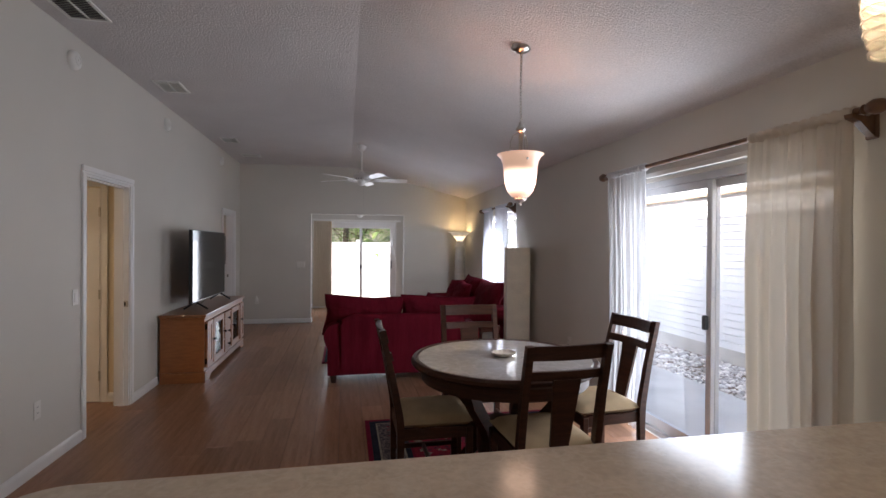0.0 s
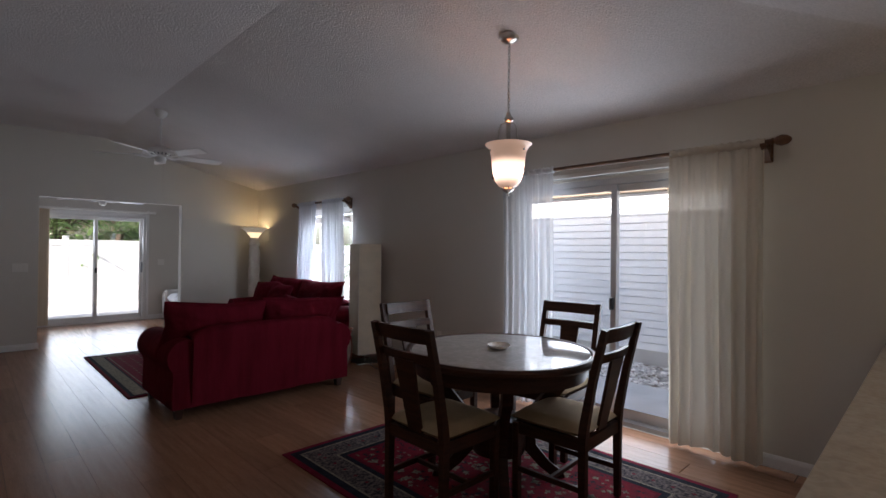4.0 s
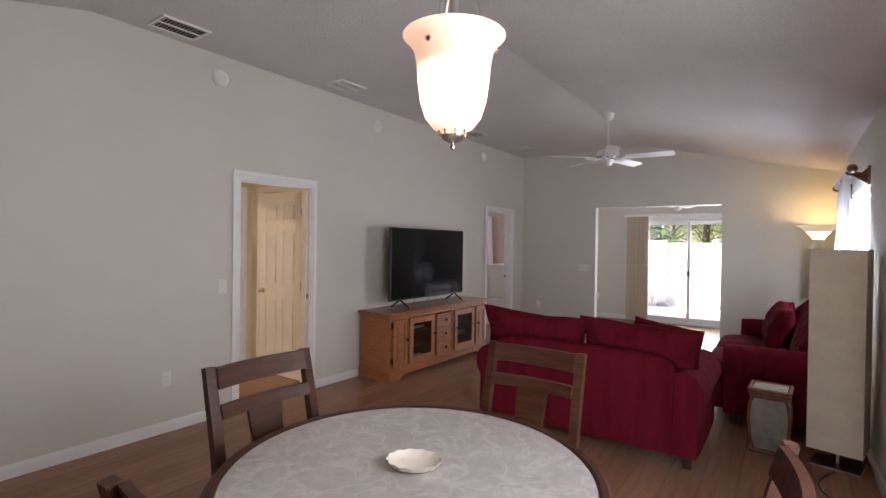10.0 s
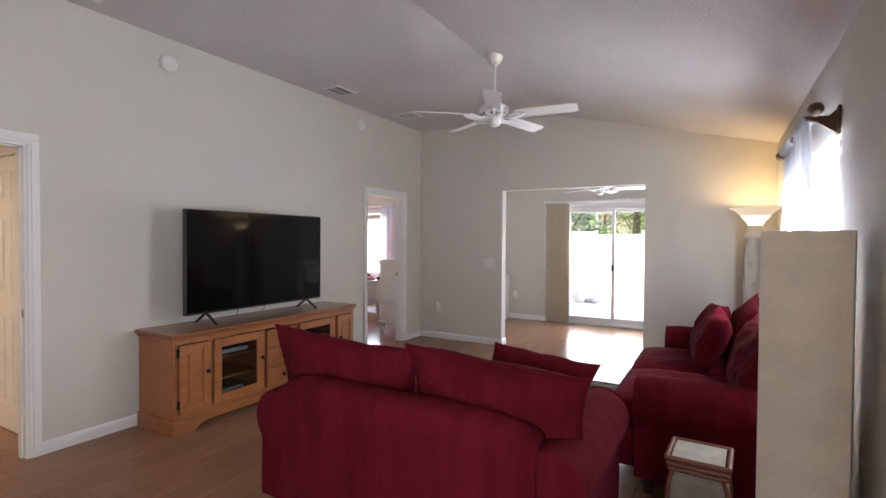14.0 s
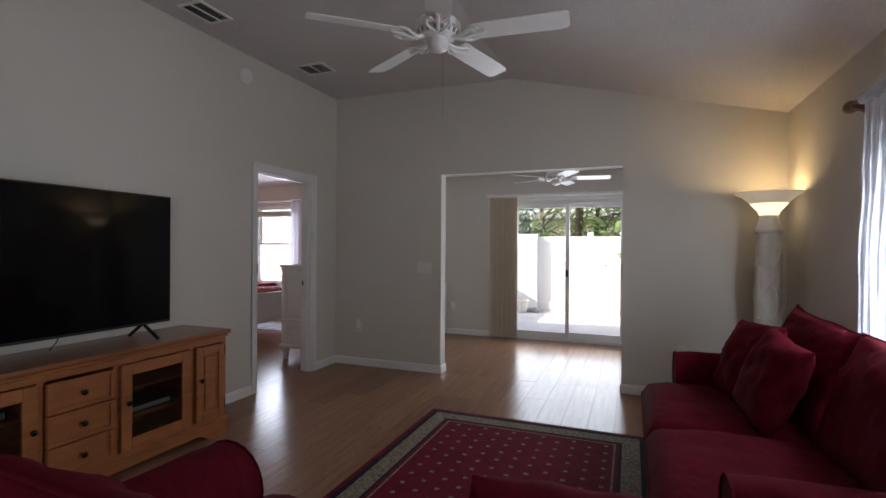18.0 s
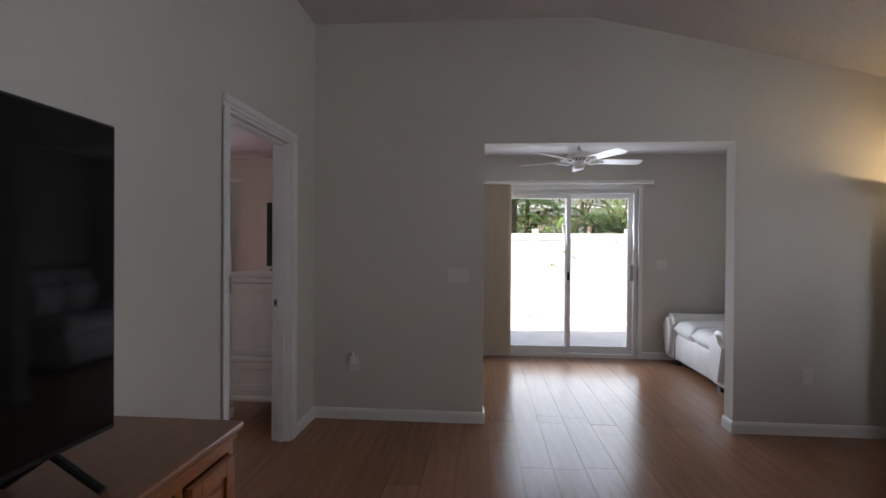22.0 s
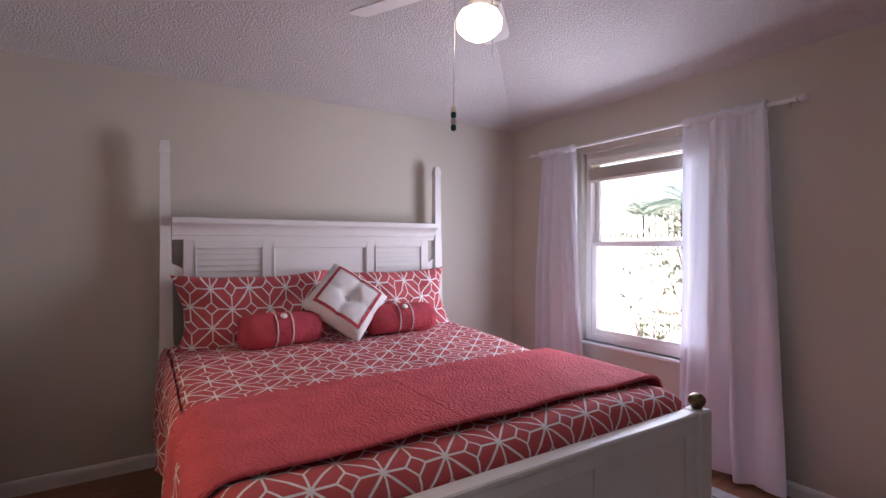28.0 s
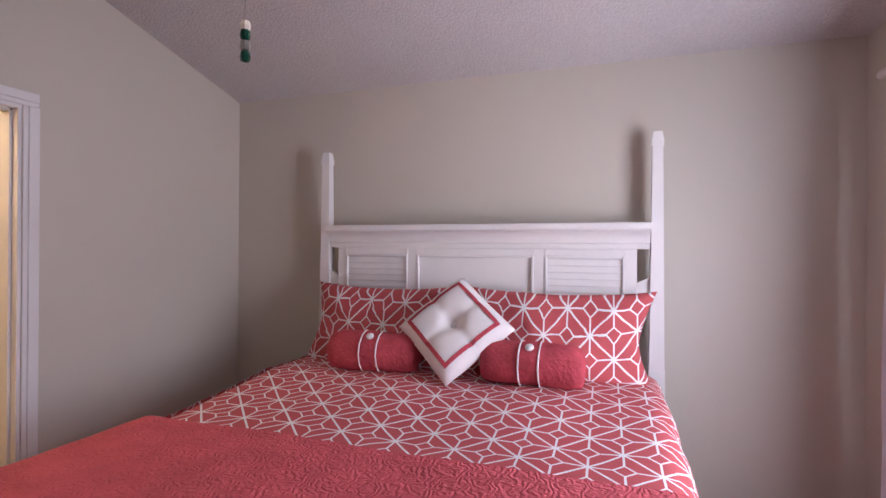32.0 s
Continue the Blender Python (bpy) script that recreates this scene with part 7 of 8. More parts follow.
# cords
for nm, pts, lab in (("lamp_cord", [(2.50, 6.9, 0.006), (2.40, 6.55, 0.006), (2.55, 6.2, 0.006), (2.50, 6.05, 0.006), (2.62, 5.95, 0.02), (2.69, 5.89, 0.2), (2.705, 5.88, 0.43)], "thin dark lamp cord running to the outlet"),):
    cv = bpy.data.curves.new(nm, "CURVE")
    cv.dimensions, cv.bevel_depth, cv.bevel_resolution = "3D", 0.0035, 2
    sp = cv.splines.new("BEZIER")
    sp.bezier_points.add(len(pts) - 1)
    for q, p in zip(sp.bezier_points, pts):
        q.co, q.handle_left_type, q.handle_right_type = p, "AUTO", "AUTO"
    cv.materials.append(BLACK)
    tagged(new(nm, cv), lab, "cable")
for y0, y1, z1 in ((7.30, 7.34, 0.745), (7.62, 7.60, 0.745)):
    part_pts = [(-1.45, y0, 0.90), (-1.47, (y0 + y1) / 2, 0.80), (-1.52, y1, z1)]
    solid("television_cable", tb(part_pts, 0.003, 6), BLACK, "thin black cable hanging behind the television", "cable", "")
t = thing("power_strip", "small black power brick on the floor", "power brick", at=(2.47, 5.92, 0))
part("brick", bx(-0.03, 0.03, -0.05, 0.05, 0.001, 0.032, bevel=0.005), BLACK, t)

for at in ((1.12, 1.485, EAVE), (0.165, 1.485, EAVE), (2.075, 1.485, EAVE)):
    bar_pendant(at, EAVE - 1.80, "ribbed glass pendant lamp over the breakfast bar")

# ---- sunroom ----
t = thing("white_loveseat", "white leather reclining loveseat along the sunroom wall", "sofa", at=(2.66, 12.20, 0), turn=90)
W, D = 0.68, 0.92
part("base", bx(-W + 0.04, W - 0.04, 0.06, D - 0.06, 0.06, 0.36, bevel=0.04, seg=3), LEATHER, t, smooth=60)
for s in (-1, 1):
    b = bmesh.new()
    outl = [(W - 0.20, 0.08), (W - 0.21, 0.40)] + [(W - 0.11 + 0.11 * math.cos(radians(a)), 0.48 + 0.10 * math.sin(radians(a))) for a in range(200, -21, -20)] + [(W - 0.005, 0.08)]
    prism(b, [(s * x, z) for x, z in outl], 0.05, D, "y")
    bmesh.ops.bevel(b, geom=[e for e in b.edges if abs(e.verts[0].co.y - e.verts[1].co.y) < 1e-5], offset=0.04, segments=3, affect="EDGES")
    part("arm", b, LEATHER, t, "padded white leather arm", smooth=60)
    part("seat_cushion", cu(0.48, 0.66, 0.22, pose(s * 0.235, 0.56, 0.42), pinch=0.25, seed=s), LEATHER, t, smooth=70)
    part("back_cushion", cu(0.48, 0.40, 0.24, pose(s * 0.235, 0.20, 0.70, 78), pinch=0.3, seed=s + 3), LEATHER, t, smooth=70)
    part("headrest", cu(0.48, 0.22, 0.22, pose(s * 0.235, 0.14, 0.92, 82), pinch=0.3, seed=s + 5), LEATHER, t, smooth=70)
    part("foot", bx(s * 0.5 - 0.03, s * 0.5 + 0.03, 0.78, 0.84, 0, 0.061), BLACK, t)
part("back_shell", bx(-W + 0.06, W - 0.06, 0.0, 0.14, 0.10, 0.92, bevel=0.05, seg=3), LEATHER, t, smooth=60)
t = thing("white_bookcase", "small white shelf unit with a moulded top in the sunroom corner", "shelf", at=(-1.655, 12.75, 0))
part("top", bx(-0.005, 0.52, -0.02, 0.195, 0.775, 0.80, bevel=0.006, seg=2), WHITE, t)
part("cornice", bx(0.003, 0.51, -0.010, 0.193, 0.752, 0.7745, bevel=0.006), WHITE, t)
for z in (0.07, 0.40):
    part("shelf", bx(0.022, 0.478, 0.0, 0.19, z, z + 0.018), WHITE, t)
for x in (0.0, 0.48):
    part("side_panel", bx(x, x + 0.02, 0, 0.19, 0.045, 0.7515, bevel=0.002), WHITE, t)
    part("foot", lt([(0, 0), (0.016, 0), (0.024, 0.02), (0.018, 0.036), (0.022, 0.0445), (0, 0.0445)], 16, (x + 0.01, 0.022, 0)), WHITE, t, smooth=50)
    part("foot", lt([(0, 0), (0.016, 0), (0.024, 0.02), (0.018, 0.036), (0.022, 0.0445), (0, 0.0445)], 16, (x + 0.01, 0.168, 0)), WHITE, t, smooth=50)
plate("outlet", "y", BED_N, -4.52, 0.42, -1, 0.072, "outlet", "white outlet under the bedroom window")


# ---- outside ----
solid("patio", bx(-3.2, 5.2, OUT_N, 16.4, -0.21, -0.06, bevel=0.01), CONCRETE, "pale concrete patio behind the house", "patio")
solid("side_patio", bx(-10.5, -3.21, OUT_N, 17.5, -0.21, -0.06, bevel=0.01), CONCRETE, "pale concrete beside the bedroom window", "patio")
solid("side_walk", bx(OUT_E, 4.30, -2, OUT_N, -0.21, -0.055, bevel=0.01), CONCRETE, "pale concrete path beside the house", "path")
solid("gravel_bed", bx(4.30, 6.0, -4, 16.9, -0.22, -0.10), SOIL, "soil under white pebbles", "bed")
solid("far_side_path", bx(6.01, 12.5, 11.55, 16.9, -0.22, -0.08), CONCRETE, "pale paved ground behind the house next door", "path")
solid("mulch_bed", bx(-9, 6.0, 16.4, 19.4, -0.22, -0.09), SOIL, "brown mulch bed along the fence", "bed")

rnd = random.Random(4)
def pebbles(x0, x1, y0, y1, n, z, size):
    verts, faces = [], []
    base = [(1, 0, 0), (0, 1, 0), (-1, 0, 0), (0, -1, 0), (0.6, 0.6, 0.5), (-0.6, 0.6, 0.55), (-0.6, -0.6, 0.5), (0.6, -0.6, 0.45), (0, 0, 0.75)]
    tri = [(0, 1, 4), (1, 2, 5), (2, 3, 6), (3, 0, 7), (4, 1, 5), (5, 2, 6), (6, 3, 7), (7, 0, 4), (4, 5, 8), (5, 6, 8), (6, 7, 8), (7, 4, 8)]
    for _ in range(n):
        cx, cy, s, a = rnd.uniform(x0, x1), rnd.uniform(y0, y1), size * rnd.uniform(0.5, 1.3), rnd.uniform(0, 6.28)
        e = rnd.uniform(0.6, 1.0)
        o = len(verts)
        for x, y, q in base:
            px, py = x * s, y * s * e
            verts.append((cx + px * math.cos(a) - py * math.sin(a), cy + px * math.sin(a) + py * math.cos(a), z + q * s * 0.9 + rnd.uniform(-0.1, 0.1) * s))
        faces += [tuple(o + k for k in f) for f in tri]
    return verts, faces


PEB = mat("pebble_mix", (0.74, 0.71, 0.67), 0.75, var=0.25, scale=3, second=(0.52, 0.46, 0.40))
isl = PEB.node_tree
geo = isl.nodes.new("ShaderNodeNewGeometry")
hs = isl.nodes.new("ShaderNodeHueSaturation")
rg = isl.nodes.new("ShaderNodeMapRange")
rg.inputs[3].default_value, rg.inputs[4].default_value = 0.5, 1.35
isl.links.new(geo.outputs["Random Per Island"], rg.inputs[0])
isl.links.new(rg.outputs[0], hs.inputs["Value"])
src = isl.nodes["Principled BSDF"].inputs["Base Color"].links[0].from_socket
isl.links.new(src, hs.inputs["Color"])
isl.links.new(hs.outputs[0], isl.nodes["Principled BSDF"].inputs["Base Color"])
for nm, a in (("pebbles", (4.32, 5.45, 0.5, 10.5, 6500, -0.10, 0.034)), ("pebbles", (-3.0, 5.0, 16.42, 16.95, 1500, -0.09, 0.04))):
    v, f = pebbles(*a)
    me = bpy.data.meshes.new("pebbles")
    me.from_pydata(v, [], f)
    me.materials.append(PEB)
    tagged(new(nm, me), "white and tan pebbles covering the bed", "pebbles", kind="stuff")

# neighbour's house beside the sliding door
t = thing("neighbour_house", "white clapboard house next door with a shingled roof", "house", at=(5.5, 0, 0))
part("foundation", bx(0, 6, -4, 11.5, -0.4, 0.10), CONCRETE, t, "pale concrete foundation")
part("wall", bx(0.03, 6, -4, 11.5, 0.1005, 2.30), SIDING, t)
me = bpy.data.meshes.new("clapboard")
bmc = bmesh.new()
prism(bmc, [(0.029, 0), (0.002, 0.0), (-0.003, 0.003), (0.006, 0.0945), (0.0285, 0.0945), (0.0285, 0.1015), (0.029, 0.1015)], -4, 11.5, "y")
bmesh.ops.recalc_face_normals(bmc, faces=bmc.faces)
bmc.to_mesh(me), bmc.free()
me.materials.append(SIDING)
for k in range(20):
    ob = new("clapboard", me)
    ob.parent = t
    ob.matrix_basis = pose(0, 0, 0.10 + k * 0.1015)
part("frieze", bx(-0.004, 0.029, -4, 11.5, 2.132, 2.24), TRIM, t, "white frieze board")
part("gutter", bx(-0.10, 0.0, -4.1, 11.6, 2.245, 2.30, bevel=0.01), GUTTER, t, "tan gutter")
b = bmesh.new()
prism(b, [(-0.06, 2.301), (-0.06, 2.33), (3.0, 4.1), (6.3, 2.33), (6.3, 2.301)], -4.1, 11.6, "y")
part("roof", b, ROOF_WHITE, t, "white metal roof")
for k in range(26):
    y = -3.9 + k * 0.6
    b = bmesh.new()
    prism(b, [(-0.06, 2.331), (-0.06, 2.355), (2.98, 4.115), (2.98, 4.09)], y, y + 0.03, "y")
    part("roof_seam", b, ROOF_WHITE, t)


def fence(name, p0, p1, top, label, panel=1.83):
    t = thing(name, label, "fence")
    d = Vector((p1[0] - p0[0], p1[1] - p0[1], 0))
    n = max(1, round(d.length / panel))
    a = math.atan2(d.y, d.x)
    R = Matrix.Translation((*p0, 0)) @ Matrix.Rotation(a, 4, "Z")
    w = d.length / n
    for i in range(n + 1):
        b = bx(w * i - 0.064, w * i + 0.064, -0.014, 0.038, -0.15, top + 0.06, bevel=0.006)
        bmesh.ops.transform(b, matrix=R, verts=list(b.verts))
        p = part("post", b, VINYL, t)
        b = bx(w * i - 0.068, w * i + 0.068, -0.030, 0.045, top + 0.061, top + 0.09, bevel=0.012)
        bmesh.ops.transform(b, matrix=R, verts=list(b.verts))
        part("cap", b, VINYL, p)
        if i < n:
            for z0, z1 in ((-0.12, 0.12), (top - 0.14, top)):
                b = bx(w * i + 0.064, w * (i + 1) - 0.064, -0.022, 0.022, z0, z1, bevel=0.004)
                bmesh.ops.transform(b, matrix=R, verts=list(b.verts))
                part("rail", b, VINYL, t)
            m = 9
            for k in range(m):
                u = (w - 0.13) / m
                b = bx(w * i + 0.065 + u * k + 0.001, w * i + 0.065 + u * (k + 1) - 0.001, -0.011, 0.011, 0.121, top - 0.141)
                bmesh.ops.transform(b, matrix=R, verts=list(b.verts))
                part("board", b, VINYL, t)
    return t


fence("vinyl_fence", (-3.0, 17.0), (11.7, 17.0), 1.60, "white vinyl privacy fence behind the patio")
fence("vinyl_fence", (-3.0, OUT_N + 0.1), (-3.0, 16.9), 1.60, "white vinyl privacy fence beside the patio")
fence("vinyl_fence", (-10.5, 17.6), (-3.1, 17.6), 1.50, "white vinyl fence beyond the bedroom window")
solid("garden_wall", bx(-2.93, -0.47, 16.905, 16.965, -0.15, 1.66, bevel=0.006), VINYL, "white garden wall standing proud of the fence", "wall")
t = thing("garden_pot", "pale fluted ceramic pot on the patio", "pot", at=(-0.72, 16.35, -0.06))
part("rim", lt([(0.13, 0.235), (0.165, 0.235), (0.168, 0.262), (0.13, 0.266), (0.13, 0.235)], 32), CERAMIC, t, smooth=40)
part("body", lt([(0, 0), (0.095, 0), (0.105, 0.02), (0.135, 0.14), (0.150, 0.2345), (0, 0.2345)], 32), CERAMIC, t, smooth=40)
for k in range(12):
    a = 2 * math.pi * k / 12
    part("flute", tb([(q * math.cos(a), q * math.sin(a), z) for q, z in ((0.104, 0.012), (0.122, 0.08), (0.138, 0.15), (0.150, 0.228))], 0.013, 6), VINYL, t, "raised white flute")
for x, y, q, sd in ((-0.45, 16.45, 0.10, 1), (-0.36, 16.40, 0.07, 5), (-0.55, 16.50, 0.08, 9)):
    b = bmesh.new()
    bmesh.ops.create_icosphere(b, subdivisions=2, radius=q)
    for v in b.verts:
        v.co *= 1 + 0.3 * noise.noise(v.co * 9 + Vector((sd, 0, 0)))
        v.co.z = max(v.co.z * 0.8, -q * 0.45)
    ob = tagged(new("rock", finish(b, "rock", STONE, 40)), "rough pale rock beside the garden pot", "rock", "rocks on the patio")
    ob.matrix_basis = pose(x, y, -0.06 + q * 0.44)
t = thing("picket_fence", "white picket fence topping beyond the bedroom window", "fence")
for i in range(60):
    x = -10.2 + i * 0.12
    b = bmesh.new()
    prism(b, [(x - 0.035, 1.48), (x + 0.035, 1.48), (x + 0.035, 1.86), (x, 1.92), (x - 0.035, 1.86)], 17.66, 17.68, "y")
    part("picket", b, VINYL, t)
part("rail", bx(-10.3, -3.1, 17.68, 17.71, 1.58, 1.64), VINYL, t)

# greenery
def leaf_blade(verts, faces, base, way, length, width, droop, n=4):
    way = Vector(way).normalized()
    side = way.cross(Vector((0, 0, 1)))
    side = side.normalized() if side.length > 1e-3 else Vector((1, 0, 0))
    o = len(verts)
    for i in range(n + 1):
        f = i / n
        p = Vector(base) + way * length * f + Vector((0, 0, -droop * length * f * f))
        w = width * (math.sin(math.pi * min(1, 0.12 + f * 0.9)) * 0.9 + 0.04)
        verts += [tuple(p + side * w - Vector((0, 0, 0.12 * w))), tuple(p), tuple(p - side * w - Vector((0, 0, 0.12 * w)))]
    for i in range(n):
        q = o + 3 * i
        faces += [(q, q + 1, q + 4, q + 3), (q + 1, q + 2, q + 5, q + 4)]


def plant(name, at, kind, height, spread_, n, label, seed, material=LEAF):
    rnd = random.Random(seed)
    t = thing(name, label, "tree" if kind in ("tree", "palm") else "shrub", at=at)
    b = bmesh.new()
    if kind == "palm":
        tube(b, [(0, 0, 0), (0.05, 0.02, height * 0.5), (0.12, 0.0, height)], [0.14, 0.10, 0.09], 8)
    elif kind == "tree":
        tube(b, [(0, 0, 0), (0.04, 0.03, height * 0.35), (-0.03, 0.02, height * 0.6), (0.05, 0, height * 0.95)], [0.12, 0.09, 0.06, 0.02], 8)
        for k in range(9):
            a, z0 = rnd.uniform(0, 6.28), height * rnd.uniform(0.35, 0.75)
            tube(b, [(0, 0, z0), (0.4 * spread_ * math.cos(a), 0.4 * spread_ * math.sin(a), z0 + 0.25 * height * rnd.random()), (0.85 * spread_ * math.cos(a + 0.3), 0.85 * spread_ * math.sin(a + 0.3), z0 + 0.35 * height * rnd.random())], [0.04, 0.025, 0.008], 6)
    elif kind != "spray":
        for k in range(10):
            a = rnd.uniform(0, 6.28)
            tube(b, [(0, 0, 0), (0.3 * spread_ * math.cos(a), 0.3 * spread_ * math.sin(a), height * 0.5), (0.6 * spread_ * math.cos(a), 0.6 * spread_ * math.sin(a), height * rnd.uniform(0.7, 1.0))], [0.008, 0.005, 0.002], 5)
    verts, faces = [], []
    if kind == "spray":
        for k in range(n):
            a, lean = rnd.uniform(0, 6.28), rnd.uniform(0.25, 1.0)
            top = Vector((spread_ * lean * math.cos(a), spread_ * lean * math.sin(a), height * rnd.uniform(0.55, 1.0)))
            stem = [Vector((0.04 * math.cos(a), 0.04 * math.sin(a), 0)), Vector((top.x * 0.35, top.y * 0.35, top.z * 0.55)), Vector((top.x * 0.7, top.y * 0.7, top.z * 0.85)), top]
            tube(b, stem, [0.008, 0.006, 0.004, 0.002], 5)
            for q in range(7):
                f = rnd.uniform(0.25, 1.0) * 2.99
                p = stem[int(f)].lerp(stem[int(f) + 1], f % 1)
                w = Vector((rnd.uniform(-1, 1), rnd.uniform(-1, 1), rnd.uniform(-0.2, 0.7))).normalized() * rnd.uniform(0.12, 0.30)
                tip = p + w - Vector((0, 0, 0.05))
                tube(b, [p, p + w * 0.6, tip], [0.003, 0.002, 0.0012], 4)
                for e in range(8):
                    at_ = p.lerp(tip, 0.25 + 0.1 * e)
                    leaf_blade(verts, faces, at_, (rnd.uniform(-1, 1), rnd.uniform(-1, 1), rnd.uniform(-0.7, 0.4)), rnd.uniform(0.035, 0.062), rnd.uniform(0.011, 0.019), 0.3, 2)
    part("trunk" if kind in ("tree", "palm") else "stems", b, BARK, t)
    if kind == "palm":
        for k in range(n):
            a, el = rnd.uniform(0, 6.28), rnd.uniform(0.1, 1.7)
            d = Vector((math.cos(a), math.sin(a), el))
            L = spread_ * rnd.uniform(0.8, 1.1)
            base = Vector((0.12, 0, height))
            for s in range(16):
                f = 0.15 + 0.85 * s / 16
                p = base + d.normalized() * L * f + Vector((0, 0, -0.55 * L * f * f))
                sd = d.cross(Vector((0, 0, 1))).normalized()
                for q in (-1, 1):
                    leaf_blade(verts, faces, p, sd * q + d * 0.5 + Vector((0, 0, -0.2)), 0.42 * L * (1.05 - f * 0.7), 0.022, 0.35, 2)
    elif kind == "broad":
        for k in range(n):
            a = rnd.uniform(0, 6.28)
            el = rnd.uniform(0.5, 1.6)
            z = height * rnd.uniform(0.25, 0.9)
            leaf_blade(verts, faces, (0.25 * spread_ * math.cos(a), 0.25 * spread_ * math.sin(a), z), (math.cos(a), math.sin(a), el), spread_ * rnd.uniform(0.5, 0.9), 0.09, 0.6, 6)
    elif kind != "spray":
        for k in range(n):
            u, v, w = rnd.gauss(0, 0.4), rnd.gauss(0, 0.4), rnd.random()
            z = height * (0.3 + 0.75 * w) if kind == "tree" else height * (0.25 + 0.78 * w)
            sc = spread_ * (0.5 + 0.6 * math.sin(math.pi * min(1, w * 0.9 + 0.1)))
            leaf_blade(verts, faces, (u * sc, v * sc, z), (rnd.uniform(-1, 1), rnd.uniform(-1, 1), rnd.uniform(-0.6, 0.6)), (rnd.uniform(0.07, 0.14) if kind == "tree" else rnd.uniform(0.035, 0.07)), (rnd.uniform(0.018, 0.035) if kind == "tree" else rnd.uniform(0.012, 0.022)), 0.3, 2)
    me = bpy.data.meshes.new("crown")
    me.from_pydata(verts, [], faces)
    me.materials.append(material)
    ob = new("crown", me)
    ob.parent = t
    return t


for i, (x, y, h, s) in enumerate(((-1.6, 18.0, 2.1, 1.2), (0.2, 18.4, 2.6, 1.3), (1.9, 18.1, 1.9, 1.1), (3.8, 18.5, 2.4, 1.3))):
    plant("palm_tree", (x, y, -0.1), "palm", h, s, 16, "small green palm behind the white fence", 30 + i, LEAF_2 if i % 2 else LEAF)
for i, (x, y, h, s) in enumerate(((-0.8, 17.6, 2.2, 1.1), (1.1, 17.7, 2.3, 1.0), (2.8, 17.6, 2.2, 1.1), (4.6, 17.7, 2.1, 1.0), (-2.4, 17.7, 2.3, 1.0))):
    plant("banana_shrub", (x, y, -0.1), "broad", h, s, 34, "broad-leaved green shrub above the fence", 50 + i, LEAF_2 if i % 2 else LEAF)
for i, (x, y, h, s) in enumerate(((-1.0, 20.5, 5.2, 2.2), (2.4, 21.0, 5.0, 2.4), (5.6, 20.0, 4.8, 2.0), (8.5, 13.8, 4.5, 1.8))):
    plant("garden_tree", (x, y, -0.2), "tree", h, s, 2600, "leafy green tree beyond the fence", 70 + i, LEAF)
for i, (x, y, h, s) in enumerate(((-1.5, 18.0, 3.3, 1.25), (0.7, 19.0, 3.5, 1.3), (2.9, 18.4, 3.3, 1.2))):
    plant("hedge_shrub", (x, y, -0.2), "tree", h, s, 4200, "dense small-leaved green shrub behind the fence", 110 + i, LEAF_PALE if i == 0 else LEAF_2)
for i, (x, y, h, s) in enumerate(((-11.2, 22.4, 2.4, 1.25), (-10.2, 22.8, 2.7, 1.35), (-9.2, 22.2, 2.5, 1.2), (-8.1, 22.6, 2.7, 1.3))):
    plant("palm_tree", (x, y, -0.2), "palm", h, s, 17, "blue-green palm beyond the picket fence, paled for glare", 84 + i, LEAF_PALE)
plant("window_shrub", (-4.90, 14.6, -0.2), "spray", 2.05, 0.62, 32, "sparse leafy shrub outside the bedroom window", 91, LEAF_THIN)
plant("window_shrub", (-5.60, 14.7, -0.2), "spray", 1.15, 0.45, 6, "sparse leafy shrub outside the bedroom window", 92, LEAF_THIN)
plant("side_palm", (4.9, 9.9, -0.1), "palm", 1.3, 1.1, 14, "green palm outside the living room window", 95, LEAF_2)

t = thing("lanai_house", "dark screened lanai and roof of the house behind", "house", at=(0, 30, 0))
part("wall", bx(-8, 14, 0, 5, -0.2, 2.8), STUCCO, t)
b = bmesh.new()
prism(b, [(-0.8, 2.7), (-0.8, 2.8), (2.5, 4.4), (5.8, 2.8), (5.8, 2.7)], -8.5, 14.5, "x")
part("roof", b, ROOF, t, "dark shingled roof")
for i in range(9):
    part("screen_post", bx(-8 + i * 2.7, -7.94 + i * 2.7, -3.0, -2.94, -0.2, 2.9), TRIM, t)
part("screen_beam", bx(-8, 14, -3.0, -2.94, 2.9, 3.0), TRIM, t)


